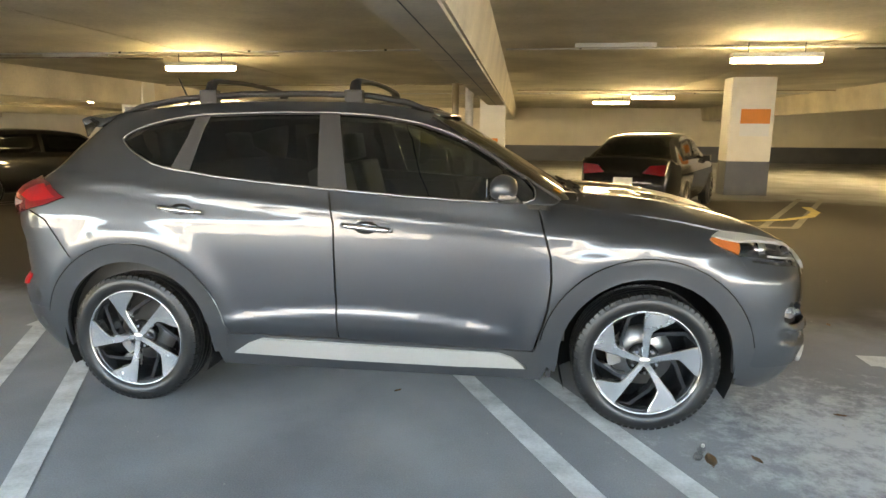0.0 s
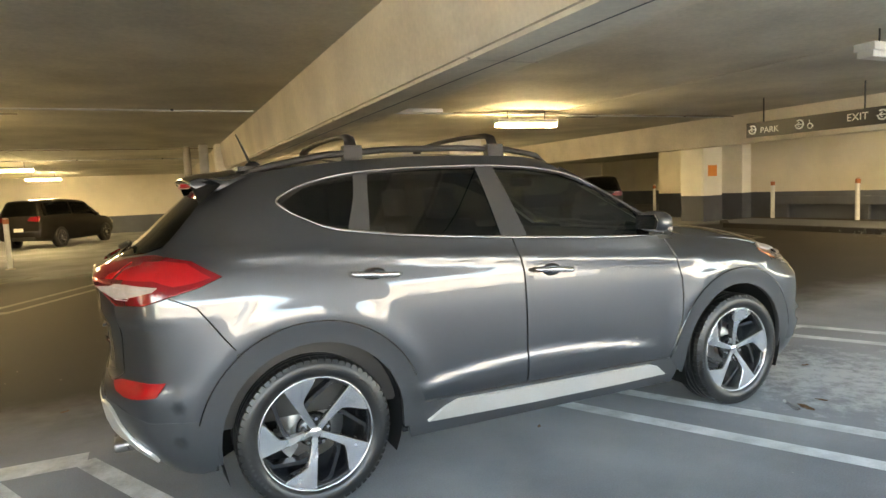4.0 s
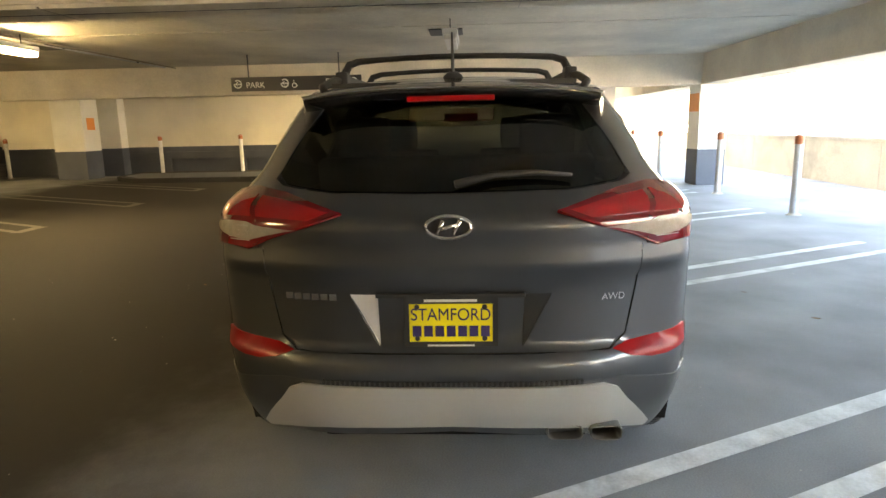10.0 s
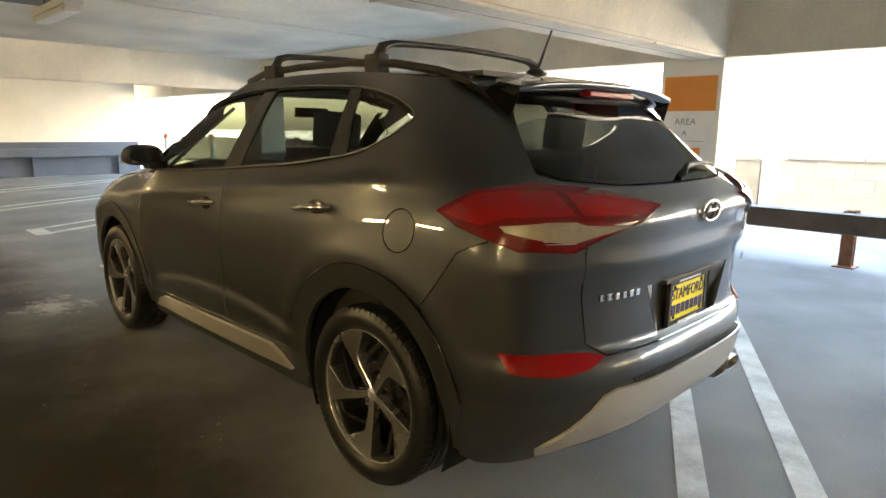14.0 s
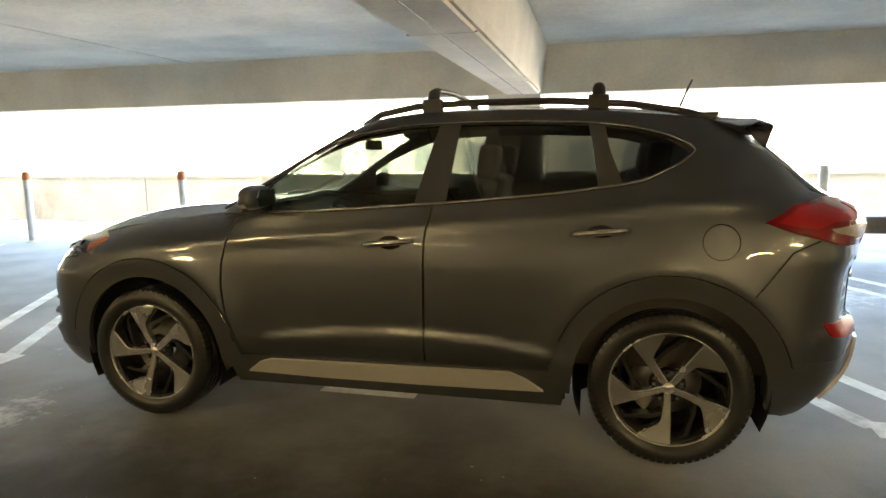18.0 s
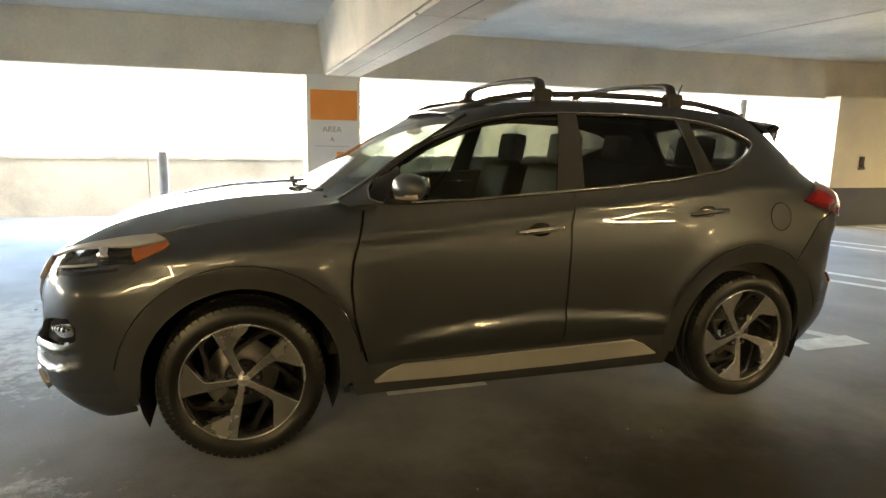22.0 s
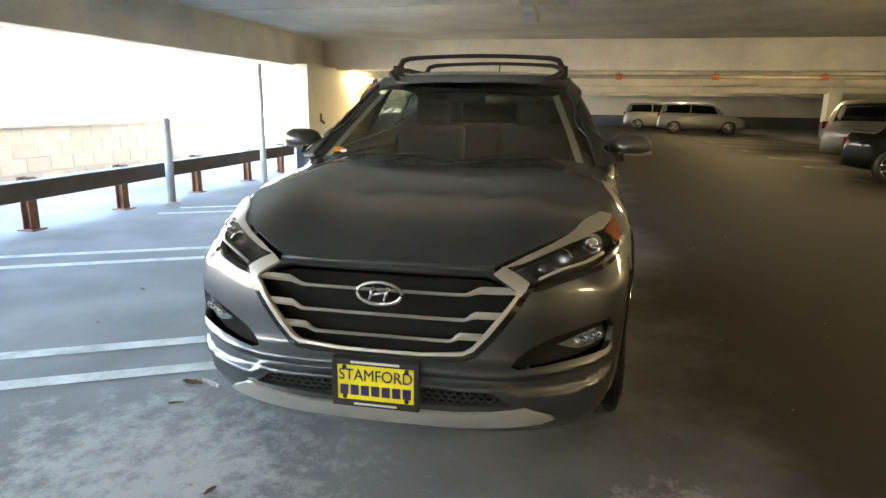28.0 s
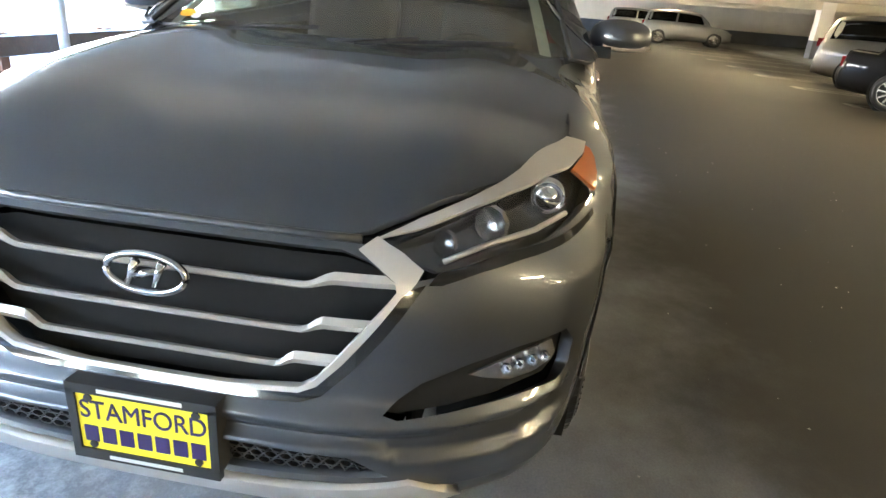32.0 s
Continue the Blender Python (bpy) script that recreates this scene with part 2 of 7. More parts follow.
M = {
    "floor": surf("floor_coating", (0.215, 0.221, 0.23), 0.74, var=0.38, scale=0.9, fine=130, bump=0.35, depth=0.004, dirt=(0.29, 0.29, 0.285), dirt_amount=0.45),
    "line": surf("worn_line_paint", (0.52, 0.53, 0.53), 0.7, var=0.3, scale=6, fine=70, bump=0.2, dirt=(0.16, 0.16, 0.165), dirt_amount=0.7),
    # white line paint darkened for the gloom across the lane
    "dim_line": surf("shaded_line_paint", (0.13, 0.125, 0.11), 0.75, var=0.35, scale=5, fine=70, bump=0.2, dirt=(0.05, 0.045, 0.038), dirt_amount=0.85),
    "yellow_line": surf("faded_yellow_paint", (0.42, 0.33, 0.1), 0.7, var=0.3, scale=6, fine=70, bump=0.2, dirt=(0.14, 0.14, 0.14), dirt_amount=0.8),
    "concrete": surf("ceiling_concrete", (0.6, 0.56, 0.46), 0.8, var=0.25, scale=0.8, fine=22, bump=0.3, depth=0.006, dirt=(0.4, 0.37, 0.31), dirt_amount=0.5),
    "beam": surf("beam_concrete", (0.68, 0.62, 0.5), 0.8, var=0.18, scale=1.2, fine=25, bump=0.25, depth=0.005, dirt=(0.42, 0.38, 0.32), dirt_amount=0.4),
    "parapet": surf("parapet_concrete", (0.5, 0.45, 0.38), 0.85, var=0.15, scale=1.5, fine=30, bump=0.3, depth=0.006, dirt=(0.28, 0.25, 0.21), dirt_amount=0.6),
    "stained_panel": surf("stained_panel_concrete", (0.44, 0.4, 0.33), 0.85, var=0.22, scale=1.1, fine=30, bump=0.25, depth=0.005, dirt=(0.2, 0.18, 0.145), dirt_amount=0.75, obj_var=0.06),
    "block": surf("block_masonry", (0.5, 0.45, 0.38), 0.85, var=0.15, scale=2, fine=35, bump=0.3, obj_var=0.07),
    "mortar": surf("mortar", (0.52, 0.48, 0.42), 0.9, var=0.12, scale=4, fine=50, bump=0.3),
    "white_wall": surf("cream_wall_paint", (0.74, 0.69, 0.58), 0.6, var=0.07, scale=1.1, fine=35, bump=0.1, dirt=(0.5, 0.46, 0.38), dirt_amount=0.35),
    "white_col": surf("white_column_paint", (0.76, 0.74, 0.68), 0.55, var=0.06, scale=2, fine=40, bump=0.12, dirt=(0.5, 0.47, 0.4), dirt_amount=0.35),
    "dark_band": surf("slate_blue_wall_paint", (0.085, 0.095, 0.12), 0.55, var=0.15, scale=1.5, fine=40, bump=0.12, dirt=(0.2, 0.2, 0.2), dirt_amount=0.3),
    "orange": surf("orange_panel", (0.75, 0.26, 0.05), 0.5, var=0.06, scale=4, fine=50, bump=0.03),
    "green": surf("green_panel", (0.1, 0.3, 0.1), 0.5, var=0.06, scale=4, fine=50, bump=0.03),
    "sign_white": surf("white_sign_panel", (0.72, 0.74, 0.76), 0.45, var=0.04, scale=3, fine=40, bump=0.02),
    "sign_black": surf("black_sign_panel", (0.02, 0.02, 0.022), 0.45, var=0.2, scale=3, fine=40, bump=0.02),
    "sign_text": plain("sign_lettering", (0.75, 0.76, 0.76), 0.5),
    "grey_text": plain("grey_lettering", (0.22, 0.24, 0.27), 0.5),
    "steel": surf("galvanised_steel", (0.55, 0.56, 0.57), 0.5, metal=0.2, var=0.15, scale=6, fine=60, bump=0.06),
    "pole_white": surf("white_pole_paint", (0.7, 0.7, 0.68), 0.45, var=0.1, scale=5, fine=60, bump=0.06, dirt=(0.4, 0.38, 0.34), dirt_amount=0.5),
    "pole_cap": surf("rust_red_cap", (0.42, 0.13, 0.05), 0.6, var=0.2, scale=8, fine=60, bump=0.1),
    "rail": surf("brown_steel_rail", (0.1, 0.085, 0.075), 0.5, metal=0.3, var=0.3, scale=5, fine=50, bump=0.12, dirt=(0.22, 0.12, 0.07), dirt_amount=0.5),
    "rust": surf("rusty_steel_post", (0.26, 0.13, 0.08), 0.7, metal=0.2, var=0.35, scale=8, fine=60, bump=0.2),
    "metal_dark": surf("dark_metal", (0.06, 0.06, 0.06), 0.5, metal=0.4, var=0.2, scale=6, fine=50, bump=0.05),
    "pipe": surf("painted_pipe", (0.3, 0.26, 0.2), 0.5, var=0.15, scale=5, fine=40, bump=0.05),
    "lamp_body": surf("lamp_housing", (0.6, 0.6, 0.57), 0.45, var=0.06, scale=5, fine=50, bump=0.03),
    "lamp_on": plain("lit_tube_cover", (1.0, 0.8, 0.45), 0.4, emit=7.5),
    "lamp_off": surf("unlit_tube_cover", (0.66, 0.65, 0.6), 0.3, var=0.05, scale=5, fine=50, bump=0.02),
    "ground": surf("outside_ground", (0.36, 0.37, 0.38), 0.9, var=0.2, scale=0.3, fine=5, bump=0.2),
    "facade": surf("pale_facade", (0.25, 0.245, 0.24), 0.8, var=0.08, scale=0.4, fine=10, bump=0.1),
    "door_brown": surf("brown_door_paint", (0.2, 0.1, 0.05), 0.5, var=0.12, scale=4, fine=40, bump=0.05),
}

# dim lane and far stalls painted into the floor as dark brown
lane_shade(M["floor"], 1.1, 11.0, (0.026, 0.0215, 0.016), 0.92)
floor_stains(M["floor"], [(2.35, -0.9, 1.5), (2.9, -1.6, 1.3), (2.25, 1.1, 0.5), (2.4, 2.3, 0.5), (-3.2, -3.0, 1.0), (15.0, 4.0, 4.0)], (0.46, 0.47, 0.47))


# ---- mesh helpers ----
def mesh_ob(name, bm, material, smooth=False):
    me = bpy.data.meshes.new(name)
    bm.to_mesh(me)
    bm.free()
    if material is not None:
        me.materials.append(material)
    if smooth:
        me.polygons.foreach_set("use_smooth", [True] * len(me.polygons))
    return new(name, me)


def part(name, bm, material, parent, label="", smooth=False):
    ob = mesh_ob(name, bm, material, smooth)
    ob.parent = parent
    if label:
        ob["label"] = label
    return ob


def thing(name, label, category, group="", kind="", at=None):
    ob = new(name)
    ob.empty_display_size = 0.1
    if at is not None:
        ob.matrix_world = at
    return tagged(ob, label, category, group, kind)


def box(bm, x0, x1, y0, y1, z0, z1, bevel=0.0, m=None):
    vs = [bm.verts.new((x, y, z)) for x in (x0, x1) for y in (y0, y1) for z in (z0, z1)]
    fs = [bm.faces.new([vs[i] for i in f]) for f in ((0, 1, 3, 2), (4, 6, 7, 5), (0, 4, 5, 1), (2, 3, 7, 6), (0, 2, 6, 4), (1, 5, 7, 3))]
    if bevel:
        es = list({e for f in fs for e in f.edges})
        r = bmesh.ops.bevel(bm, geom=es, offset=bevel, segments=2, affect="EDGES", profile=0.7)
        vs = list({v for f in r["faces"] for v in f.verts} | {v for v in vs if v.is_valid})
    if m is not None:
        bmesh.ops.transform(bm, matrix=m, verts=vs)
    return bm


def boxed(x0, x1, y0, y1, z0, z1, bevel=0.0, m=None):
    return box(bmesh.new(), x0, x1, y0, y1, z0, z1, bevel, m)


def prism(pts, axis, a, b, bm=None):
    """A polygon of (u, v) pulled along an axis from a to b. axis y: u=x, v=z; axis x: u=y, v=z; axis z: u=x, v=y."""
    bm = bm or bmesh.new()
    put = {"x": lambda u, v, w: (w, u, v), "y": lambda u, v, w: (u, w, v), "z": lambda u, v, w: (u, v, w)}[axis]
    lo = [bm.verts.new(put(u, v, a)) for u, v in pts]
    hi = [bm.verts.new(put(u, v, b)) for u, v in pts]
    n = len(pts)
    faces = [bm.faces.new(lo), bm.faces.new(hi)] + [bm.faces.new((lo[i], lo[(i + 1) % n], hi[(i + 1) % n], hi[i])) for i in range(n)]
    bmesh.ops.recalc_face_normals(bm, faces=faces)
    return bm


def lathe(profile, segs=32, m=None, bm=None, close=False):
    """A profile of (radius, height) turned about z."""
    bm = bm or bmesh.new()
    rings = []
    for r, h in profile:
        if r < 1e-5:
            rings.append([bm.verts.new((0, 0, h))])
        else:
            rings.append([bm.verts.new((r * math.cos(2 * math.pi * k / segs), r * math.sin(2 * math.pi * k / segs), h)) for k in range(segs)])
    made = []
    pairs = list(zip(rings, rings[1:])) + ([(rings[-1], rings[0])] if close else [])
    for a, b in pairs:
        for k in range(segs):
            q = [a[k % len(a)], a[(k + 1) % len(a)], b[(k + 1) % len(b)], b[k % len(b)]]
            q = [v for i, v in enumerate(q) if v not in q[:i]]
            if len(q) >= 3:
                made.append(bm.faces.new(q))
    bmesh.ops.recalc_face_normals(bm, faces=made)
    if m is not None:
        bmesh.ops.transform(bm, matrix=m, verts=[v for r in rings for v in r])
    return bm


def tube(points, radius, segs=8, bm=None, closed=False, flat=1.0):
    """A pipe through points; radius a number or one per point. flat squeezes it in its upright direction."""
    bm = bm or bmesh.new()
    pts = [Vector(p) for p in points]
    n = len(pts)
    rad = radius if isinstance(radius, (list, tuple)) else [radius] * n
    rings = []
    for i, p in enumerate(pts):
        a, b = (pts[i - 1], pts[(i + 1) % n]) if closed else (pts[max(i - 1, 0)], pts[min(i + 1, n - 1)])
        d = (b - a).normalized()
        up = Vector((0, 0, 1)) if abs(d.z) < 0.95 else Vector((0, 1, 0))
        s = d.cross(up).normalized()
        u = s.cross(d)
        rings.append([bm.verts.new(p + rad[i] * (math.cos(2 * math.pi * k / segs) * s + flat * math.sin(2 * math.pi * k / segs) * u)) for k in range(segs)])
    made = []
    for a, b in list(zip(rings, rings[1:])) + ([(rings[-1], rings[0])] if closed else []):
        for k in range(segs):
            made.append(bm.faces.new((a[k], a[(k + 1) % segs], b[(k + 1) % segs], b[k])))
    if not closed:
        made += [bm.faces.new(rings[0]), bm.faces.new(rings[-1])]
    bmesh.ops.recalc_face_normals(bm, faces=made)
    return bm


def lettering(name, text, size, m, material, parent, align="CENTER"):
    cu = bpy.data.curves.new(name, "FONT")
    cu.body, cu.size, cu.align_x, cu.align_y, cu.extrude = text, size, align, "CENTER", 0.0015
    tmp = new(name, cu)
    me = bpy.data.meshes.new_from_object(tmp.evaluated_get(bpy.context.evaluated_depsgraph_get()))
    bpy.data.objects.remove(tmp)
    me.materials.clear()
    me.materials.append(material)
    ob = new(name, me)
    ob.matrix_world = m
    ob.parent = parent
    return ob


# ---- the garage: floor, ceiling, beams, columns, walls ----
CEIL, BEAM = 2.80, 2.17
XW, XE, YS, YN = -46.0, 16.4, -8.0, 31.0


def setting(name, bm, material, label, category):
    return tagged(mesh_ob(name, bm, material), label, category, kind="structure")


ground = setting("ground", boxed(-900, 900, -900, 900, -4.2, -4.0), M["ground"], "grey ground outside below the garage deck", "ground")
floor_bm = bmesh.new()
box(floor_bm, XW - 0.3, 27.0, YS - 0.3, YN + 0.3, -0.25, 0.0)
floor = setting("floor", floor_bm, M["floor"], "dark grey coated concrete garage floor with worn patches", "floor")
ceil_bm = bmesh.new()
box(ceil_bm, XW - 0.3, 27.0, -5.75, YN + 0.3, CEIL, CEIL + 0.3)
for gx in (-38, -32.9, -27.8, -20.4, -15.3, -5.1, 5.1, 15.2):
    for gy in range(-5, 31, 6):
        box(ceil_bm, gx - 0.006, gx + 0.006, gy, gy + 5.9, CEIL - 0.008, CEIL + 0.01)
ceiling = setting("ceiling", ceil_bm, M["concrete"], "stained bare concrete ceiling slab with formwork joints", "ceiling")
# unseen mass added over the slab to keep sun off the open edge
deck_bm = boxed(XW - 0.3, 27.0, -5.75, YN + 0.3, 3.5, 6.5)
setting("upper_sun_block", deck_bm, M["parapet"], "unseen concrete block above the deck, shading its edge", "upper floor")


def beam_along_y(x, y0, y1):
    pts = [(x - 0.24, BEAM), (x + 0.24, BEAM), (x + 0.26, BEAM + 0.1), (x + 0.33, CEIL + 0.02), (x - 0.33, CEIL + 0.02), (x - 0.26, BEAM + 0.1)]
    bm = prism(pts, "y", y0, y1)
    es = [e for e in bm.edges if all(v.co.z < BEAM + 0.01 for v in e.verts) and abs(e.verts[0].co.x - e.verts[1].co.x) < 0.01]
    bmesh.ops.bevel(bm, geom=es, offset=0.025, segments=2, affect="EDGES")
    return setting("beam", bm, M["beam"], "deep concrete ceiling beam with chamfered lower edges", "beam")


GRID = (-40.8, -30.6, -20.4, -10.2, 0.0, 10.2)
for gx in GRID:
    bo = beam_along_y(gx, -5.0, YN)
    if gx == 0.0:
        part("joint", boxed(-0.005, 0.005, -5.0, 12.9, BEAM - 0.002, BEAM + 0.01), M["metal_dark"], bo)
        for k in range(6):
            part("joint", boxed(-0.238, 0.238, -3.4 + 3.0 * k, -3.392 + 3.0 * k, BEAM - 0.0015, BEAM + 0.01), M["parapet"], bo)
setting("beam_edge", boxed(XW, 26, -5.65, -5.0, 2.17, CEIL + 0.02, 0.02), M["beam"], "concrete edge beam over the open side", "beam")


def column(x, y, w=0.62, d=0.5, label="square concrete column, white paint over a slate blue base", top=BEAM + 0.05, band=0.78):
    th = thing("column", label, "column", "garage columns", at=pose(x, y, 0))
    part("shaft", boxed(-w / 2, w / 2, -d / 2, d / 2, band, top, 0.018), M["white_col"], th)
    part("base_paint", boxed(-w / 2 - 0.002, w / 2 + 0.002, -d / 2 - 0.002, d / 2 + 0.002, 0, band, 0.018), M["dark_band"], th, "slate blue painted base")
    return th


cols = {}
for gx in (-30.6, -20.4, 0.0, 10.2):
    cols[gx] = column(gx + 0.12, -5.3, 0.72, 0.6, top=2.2)
for gx, gy in ((-0.1, 13.25), (-10.2, 13.25), (-20.4, 13.25), (-30.6, 13.25)):
    cols[(gx, gy)] = column(gx, gy, 0.66, 0.6, top=CEIL + 0.01, band=0.82)
column(6.12, 12.53, 1.0, 0.66, top=CEIL + 0.01, band=0.82)
column(15.0, 12.15, 0.86, 0.96, top=CEIL + 0.01, band=0.86)
column(16.18, 11.75, 0.42, 0.86, top=CEIL + 0.01, band=0.9)

# outside edge: parapet beyond the columns
setting("wall_south", boxed(-11.13, 0.25, YS - 0.25, YS, -0.25, 0.975), M["mortar"], "low block parapet along the open side", "parapet")
setting("wall_south_far", boxed(XW, -13.6, YS - 0.25, YS, -0.25, 0.975), M["parapet"], "low weathered concrete parapet along the open side", "parapet")
stained = thing("wall_south_east", "low stained concrete parapet in long panels", "parapet", kind="structure")
joints = (0.262, 2.82, 5.68, 8.48, 11.3, 14.1, 16.9, 19.7, 22.5, 26.0)
for j0, j1 in zip(joints, joints[1:]):
    part("panel", boxed(j0 + 0.006, j1 - 0.006, YS - 0.24, YS + 0.004, -0.25, 0.935, 0.01), M["stained_panel"], stained)
    part("coping", boxed(j0 + 0.003, j1 - 0.003, YS - 0.28, YS + 0.03, 0.937, 1.0, 0.01), M["stained_panel"], stained)


def banded_wall(name, bm_low, bm_up, label):
    th = thing(name, label, "wall", kind="structure")
    part("upper_wall", bm_up, M["white_wall"], th)
    part("lower_band", bm_low, M["dark_band"], th, "slate blue painted band")
    return th


banded_wall("wall_east", boxed(XE - 0.004, XE + 0.3, -4.6, 15.6, 0, 0.91), boxed(XE, XE + 0.3, -4.6, 15.6, 0.91, CEIL + 0.01), "cream wall with a slate blue lower band")
banded_wall("wall_east_far", boxed(25.996, 26.3, 15.9, YN, 0, 0.83), boxed(26, 26.3, 15.9, YN, 0.83, CEIL + 0.01), "cream wall with a slate blue lower band")
banded_wall("wall_step", boxed(XE + 0.3, 26.3, 15.6, 15.904, 0, 0.91), boxed(XE + 0.3, 26.3, 15.6, 15.9, 0.91, CEIL + 0.01), "cream wall return with a slate blue lower band")
banded_wall("wall_north", boxed(XW, 26.3, YN - 0.004, YN + 0.3, 0, 0.83), boxed(XW, 26.3, YN, YN + 0.3, 0.83, CEIL + 0.01), "cream rear wall with a slate blue lower band")
banded_wall("wall_west", boxed(XW - 0.3, XW + 0.004, YS, YN, 0, 0.83), boxed(XW - 0.3, XW, YS, YN, 0.83, CEIL + 0.01), "cream far wall with a slate blue lower band")
banded_wall("wall_core", boxed(-13.4, -8.3, -5.004, -4.696, 0, 0.66), boxed(-13.4, -8.3, -5.0, -4.7, 0.66, 2.2), "cream shear wall with a slate blue lower band")

# ---- painted lines: angled hairpin stalls ----
DX, DY = 0.46, -0.888


def strip(bm, p, q, w, z=0.004):
    p, q = Vector(p), Vector(q)
    d = (q - p).normalized()
    s = Vector((-d.y, d.x)) * w / 2
    vs = [bm.verts.new((v.x, v.y, z)) for v in (p - s, q - s, q + s, p + s)]
    bm.faces.new(vs).normal_update()
    return bm


def hairpin(hx, hy, length, sx=1, sy=1, material="line"):
    """Two slanting lines joined by a bar at the aisle end."""
    th = thing("stall_line", "worn white double parking line with a closed end", "parking line", "stall lines", at=pose(hx, hy, 0))
    d = Vector((DX * sx, DY * sy))
    for k, off in enumerate((0.0, 0.485)):
        bm = strip(bmesh.new(), (off, 0), (off + d.x * length, d.y * length), 0.115)
        part("stripe", bm, M[material], th)
    part("end_bar", strip(bmesh.new(), (-0.09, 0.03 * sy), (0.5, 0.03 * sy), 0.2, 0.0055), M[material], th)
    return th


for k in range(-9, 7):
    hairpin(0.085 + 2.965 * k, 0.28, 5.4)
# far stalls take the darker line colour, with the gloom painted in
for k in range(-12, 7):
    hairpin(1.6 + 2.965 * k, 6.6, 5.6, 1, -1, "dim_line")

# ---- lamps ----
def fixture(x, y, lit, rz=0.0):
    th = thing("ceiling_light", "lit linear fluorescent fixture hung under the ceiling" if lit else "unlit linear fluorescent fixture under the ceiling", "ceiling light", "garage lights", at=pose(x, y, 0, 0, 0, rz))
    part("housing", boxed(-0.635, 0.635, -0.1, 0.1, 2.575, 2.65, 0.012), M["lamp_body"], th)
    part("diffuser", boxed(-0.62, 0.62, -0.08, 0.08, 2.51, 2.58, 0.025), M["lamp_on"] if lit else M["lamp_off"], th)
    for sx in (-0.4, 0.4):
        part("hanger", tube([(sx, 0, 2.645), (sx, 0, CEIL)], 0.008, 6), M["metal_dark"], th)
    return th


for x, y, lit in ((4.4, 6.3, 1), (-5.0, 7.0, 1), (4.6, 16.4, 1), (3.8, 19.7, 1), (10.9, 20.2, 1), (11.4, 16.7, 1), (13.5, 3.6, 1), (-5.8, 19.0, 1), (-6.0, 27.0, 1), (13.5, 9.5, 0), (-15.3, 6.5, 1), (-15.3, 19, 1), (-25.5, 7, 1), (-35.7, 7, 1), (-25.5, 19, 1)):
    fixture(x, y, lit)


# conduits running between the lamps
for cy in (6.65, 18.2):
    cd = thing("conduit", "thin grey electrical conduit fixed under the ceiling", "conduit")
    for c0, c1 in ((-9.8, -0.4), (0.4, 9.8), (10.6, 19.4), (-20.0, -10.6)):
        part("run", tube([(c0, cy, CEIL - 0.02), ((c0 + c1) / 2, cy, CEIL - 0.022), (c1, cy, CEIL - 0.02)], 0.014, 8), M["steel"], cd)
        for k in range(4):
            bxp = c0 + (c1 - c0) * (k + 0.5) / 4
            part("clip", boxed(bxp - 0.02, bxp + 0.02, cy - 0.03, cy + 0.03, CEIL - 0.03, CEIL - 0.001, 0.004), M["metal_dark"], cd)

# ---- across the street ----
fb_ = thing("apartment_building", "grey building across the street", "building", at=pose(0, -34, -4))
part("wall", boxed(-45, 40, -8, 0, 0, 9.8), M["facade"], fb_)
part("cornice", boxed(-45.3, 40.3, -0.2, 0.35, 9.5, 10.1, 0.05), M["parapet"], fb_)
win_bm = box(bmesh.new(), -0.7, 0.7, 0.0, 0.06, 0.0, 1.7, 0.02)
win_me = bpy.data.meshes.new("window")
win_bm.to_mesh(win_me)
win_bm.free()
win_me.materials.append(M["dark_band"])
sill_me = boxed(-0.85, 0.85, 0.0, 0.16, -0.14, 0.0, 0.01)
sm_ = bpy.data.meshes.new("sill")
sill_me.to_mesh(sm_)
sill_me.free()
sm_.materials.append(M["white_col"])
for fl_ in range(3):
    for k in range(-13, 12):
        w_ = new("window", win_me)
        w_.parent = fb_
        w_.location = (k * 3.1, 0.0, 1.2 + 3.0 * fl_)
        s_ = new("sill", sm_)
        s_.parent = w_


# ---- the grey crossover ----
from mathutils.geometry import delaunay_2d_cdt


def paint(name, base, flake=0.08, metal=0.88):
    """Metallic car paint: tinted flakes under a clear coat."""
    m = bpy.data.materials.new(name)
    m.use_nodes = True
    nt = m.node_tree
    b = nt.nodes["Principled BSDF"]
    co = nt.nodes.new("ShaderNodeTexCoord")
    vo = nt.nodes.new("ShaderNodeTexVoronoi")
    vo.inputs["Scale"].default_value = 900
    nt.links.new(co.outputs["Object"], vo.inputs["Vector"])
    ramp = nt.nodes.new("ShaderNodeValToRGB")
    ramp.color_ramp.elements[0].color = (*[c * (1 - flake) for c in base], 1)
    ramp.color_ramp.elements[1].color = (*[min(1, c * (1 + flake)) for c in base], 1)
    nt.links.new(vo.outputs["Color"], ramp.inputs[0])
    nt.links.new(ramp.outputs[0], b.inputs["Base Color"])
    b.inputs["Metallic"].default_value = metal
    n1 = nt.nodes.new("ShaderNodeTexNoise")
    n1.inputs["Scale"].default_value, n1.inputs["Detail"].default_value = 4, 6
    nt.links.new(co.outputs["Object"], n1.inputs["Vector"])
    rr = nt.nodes.new("ShaderNodeMapRange")
    rr.inputs[3].default_value, rr.inputs[4].default_value = 0.4, 0.45
    nt.links.new(n1.outputs["Fac"], rr.inputs[0])
    nt.links.new(rr.outputs[0], b.inputs["Roughness"])
    b.inputs["Specular IOR Level"].default_value = 0.15
    b.inputs["Coat Weight"].default_value = 1.0
    b.inputs["Coat Roughness"].default_value = 0.012
    b.inputs["Coat IOR"].default_value = 1.47
    return m


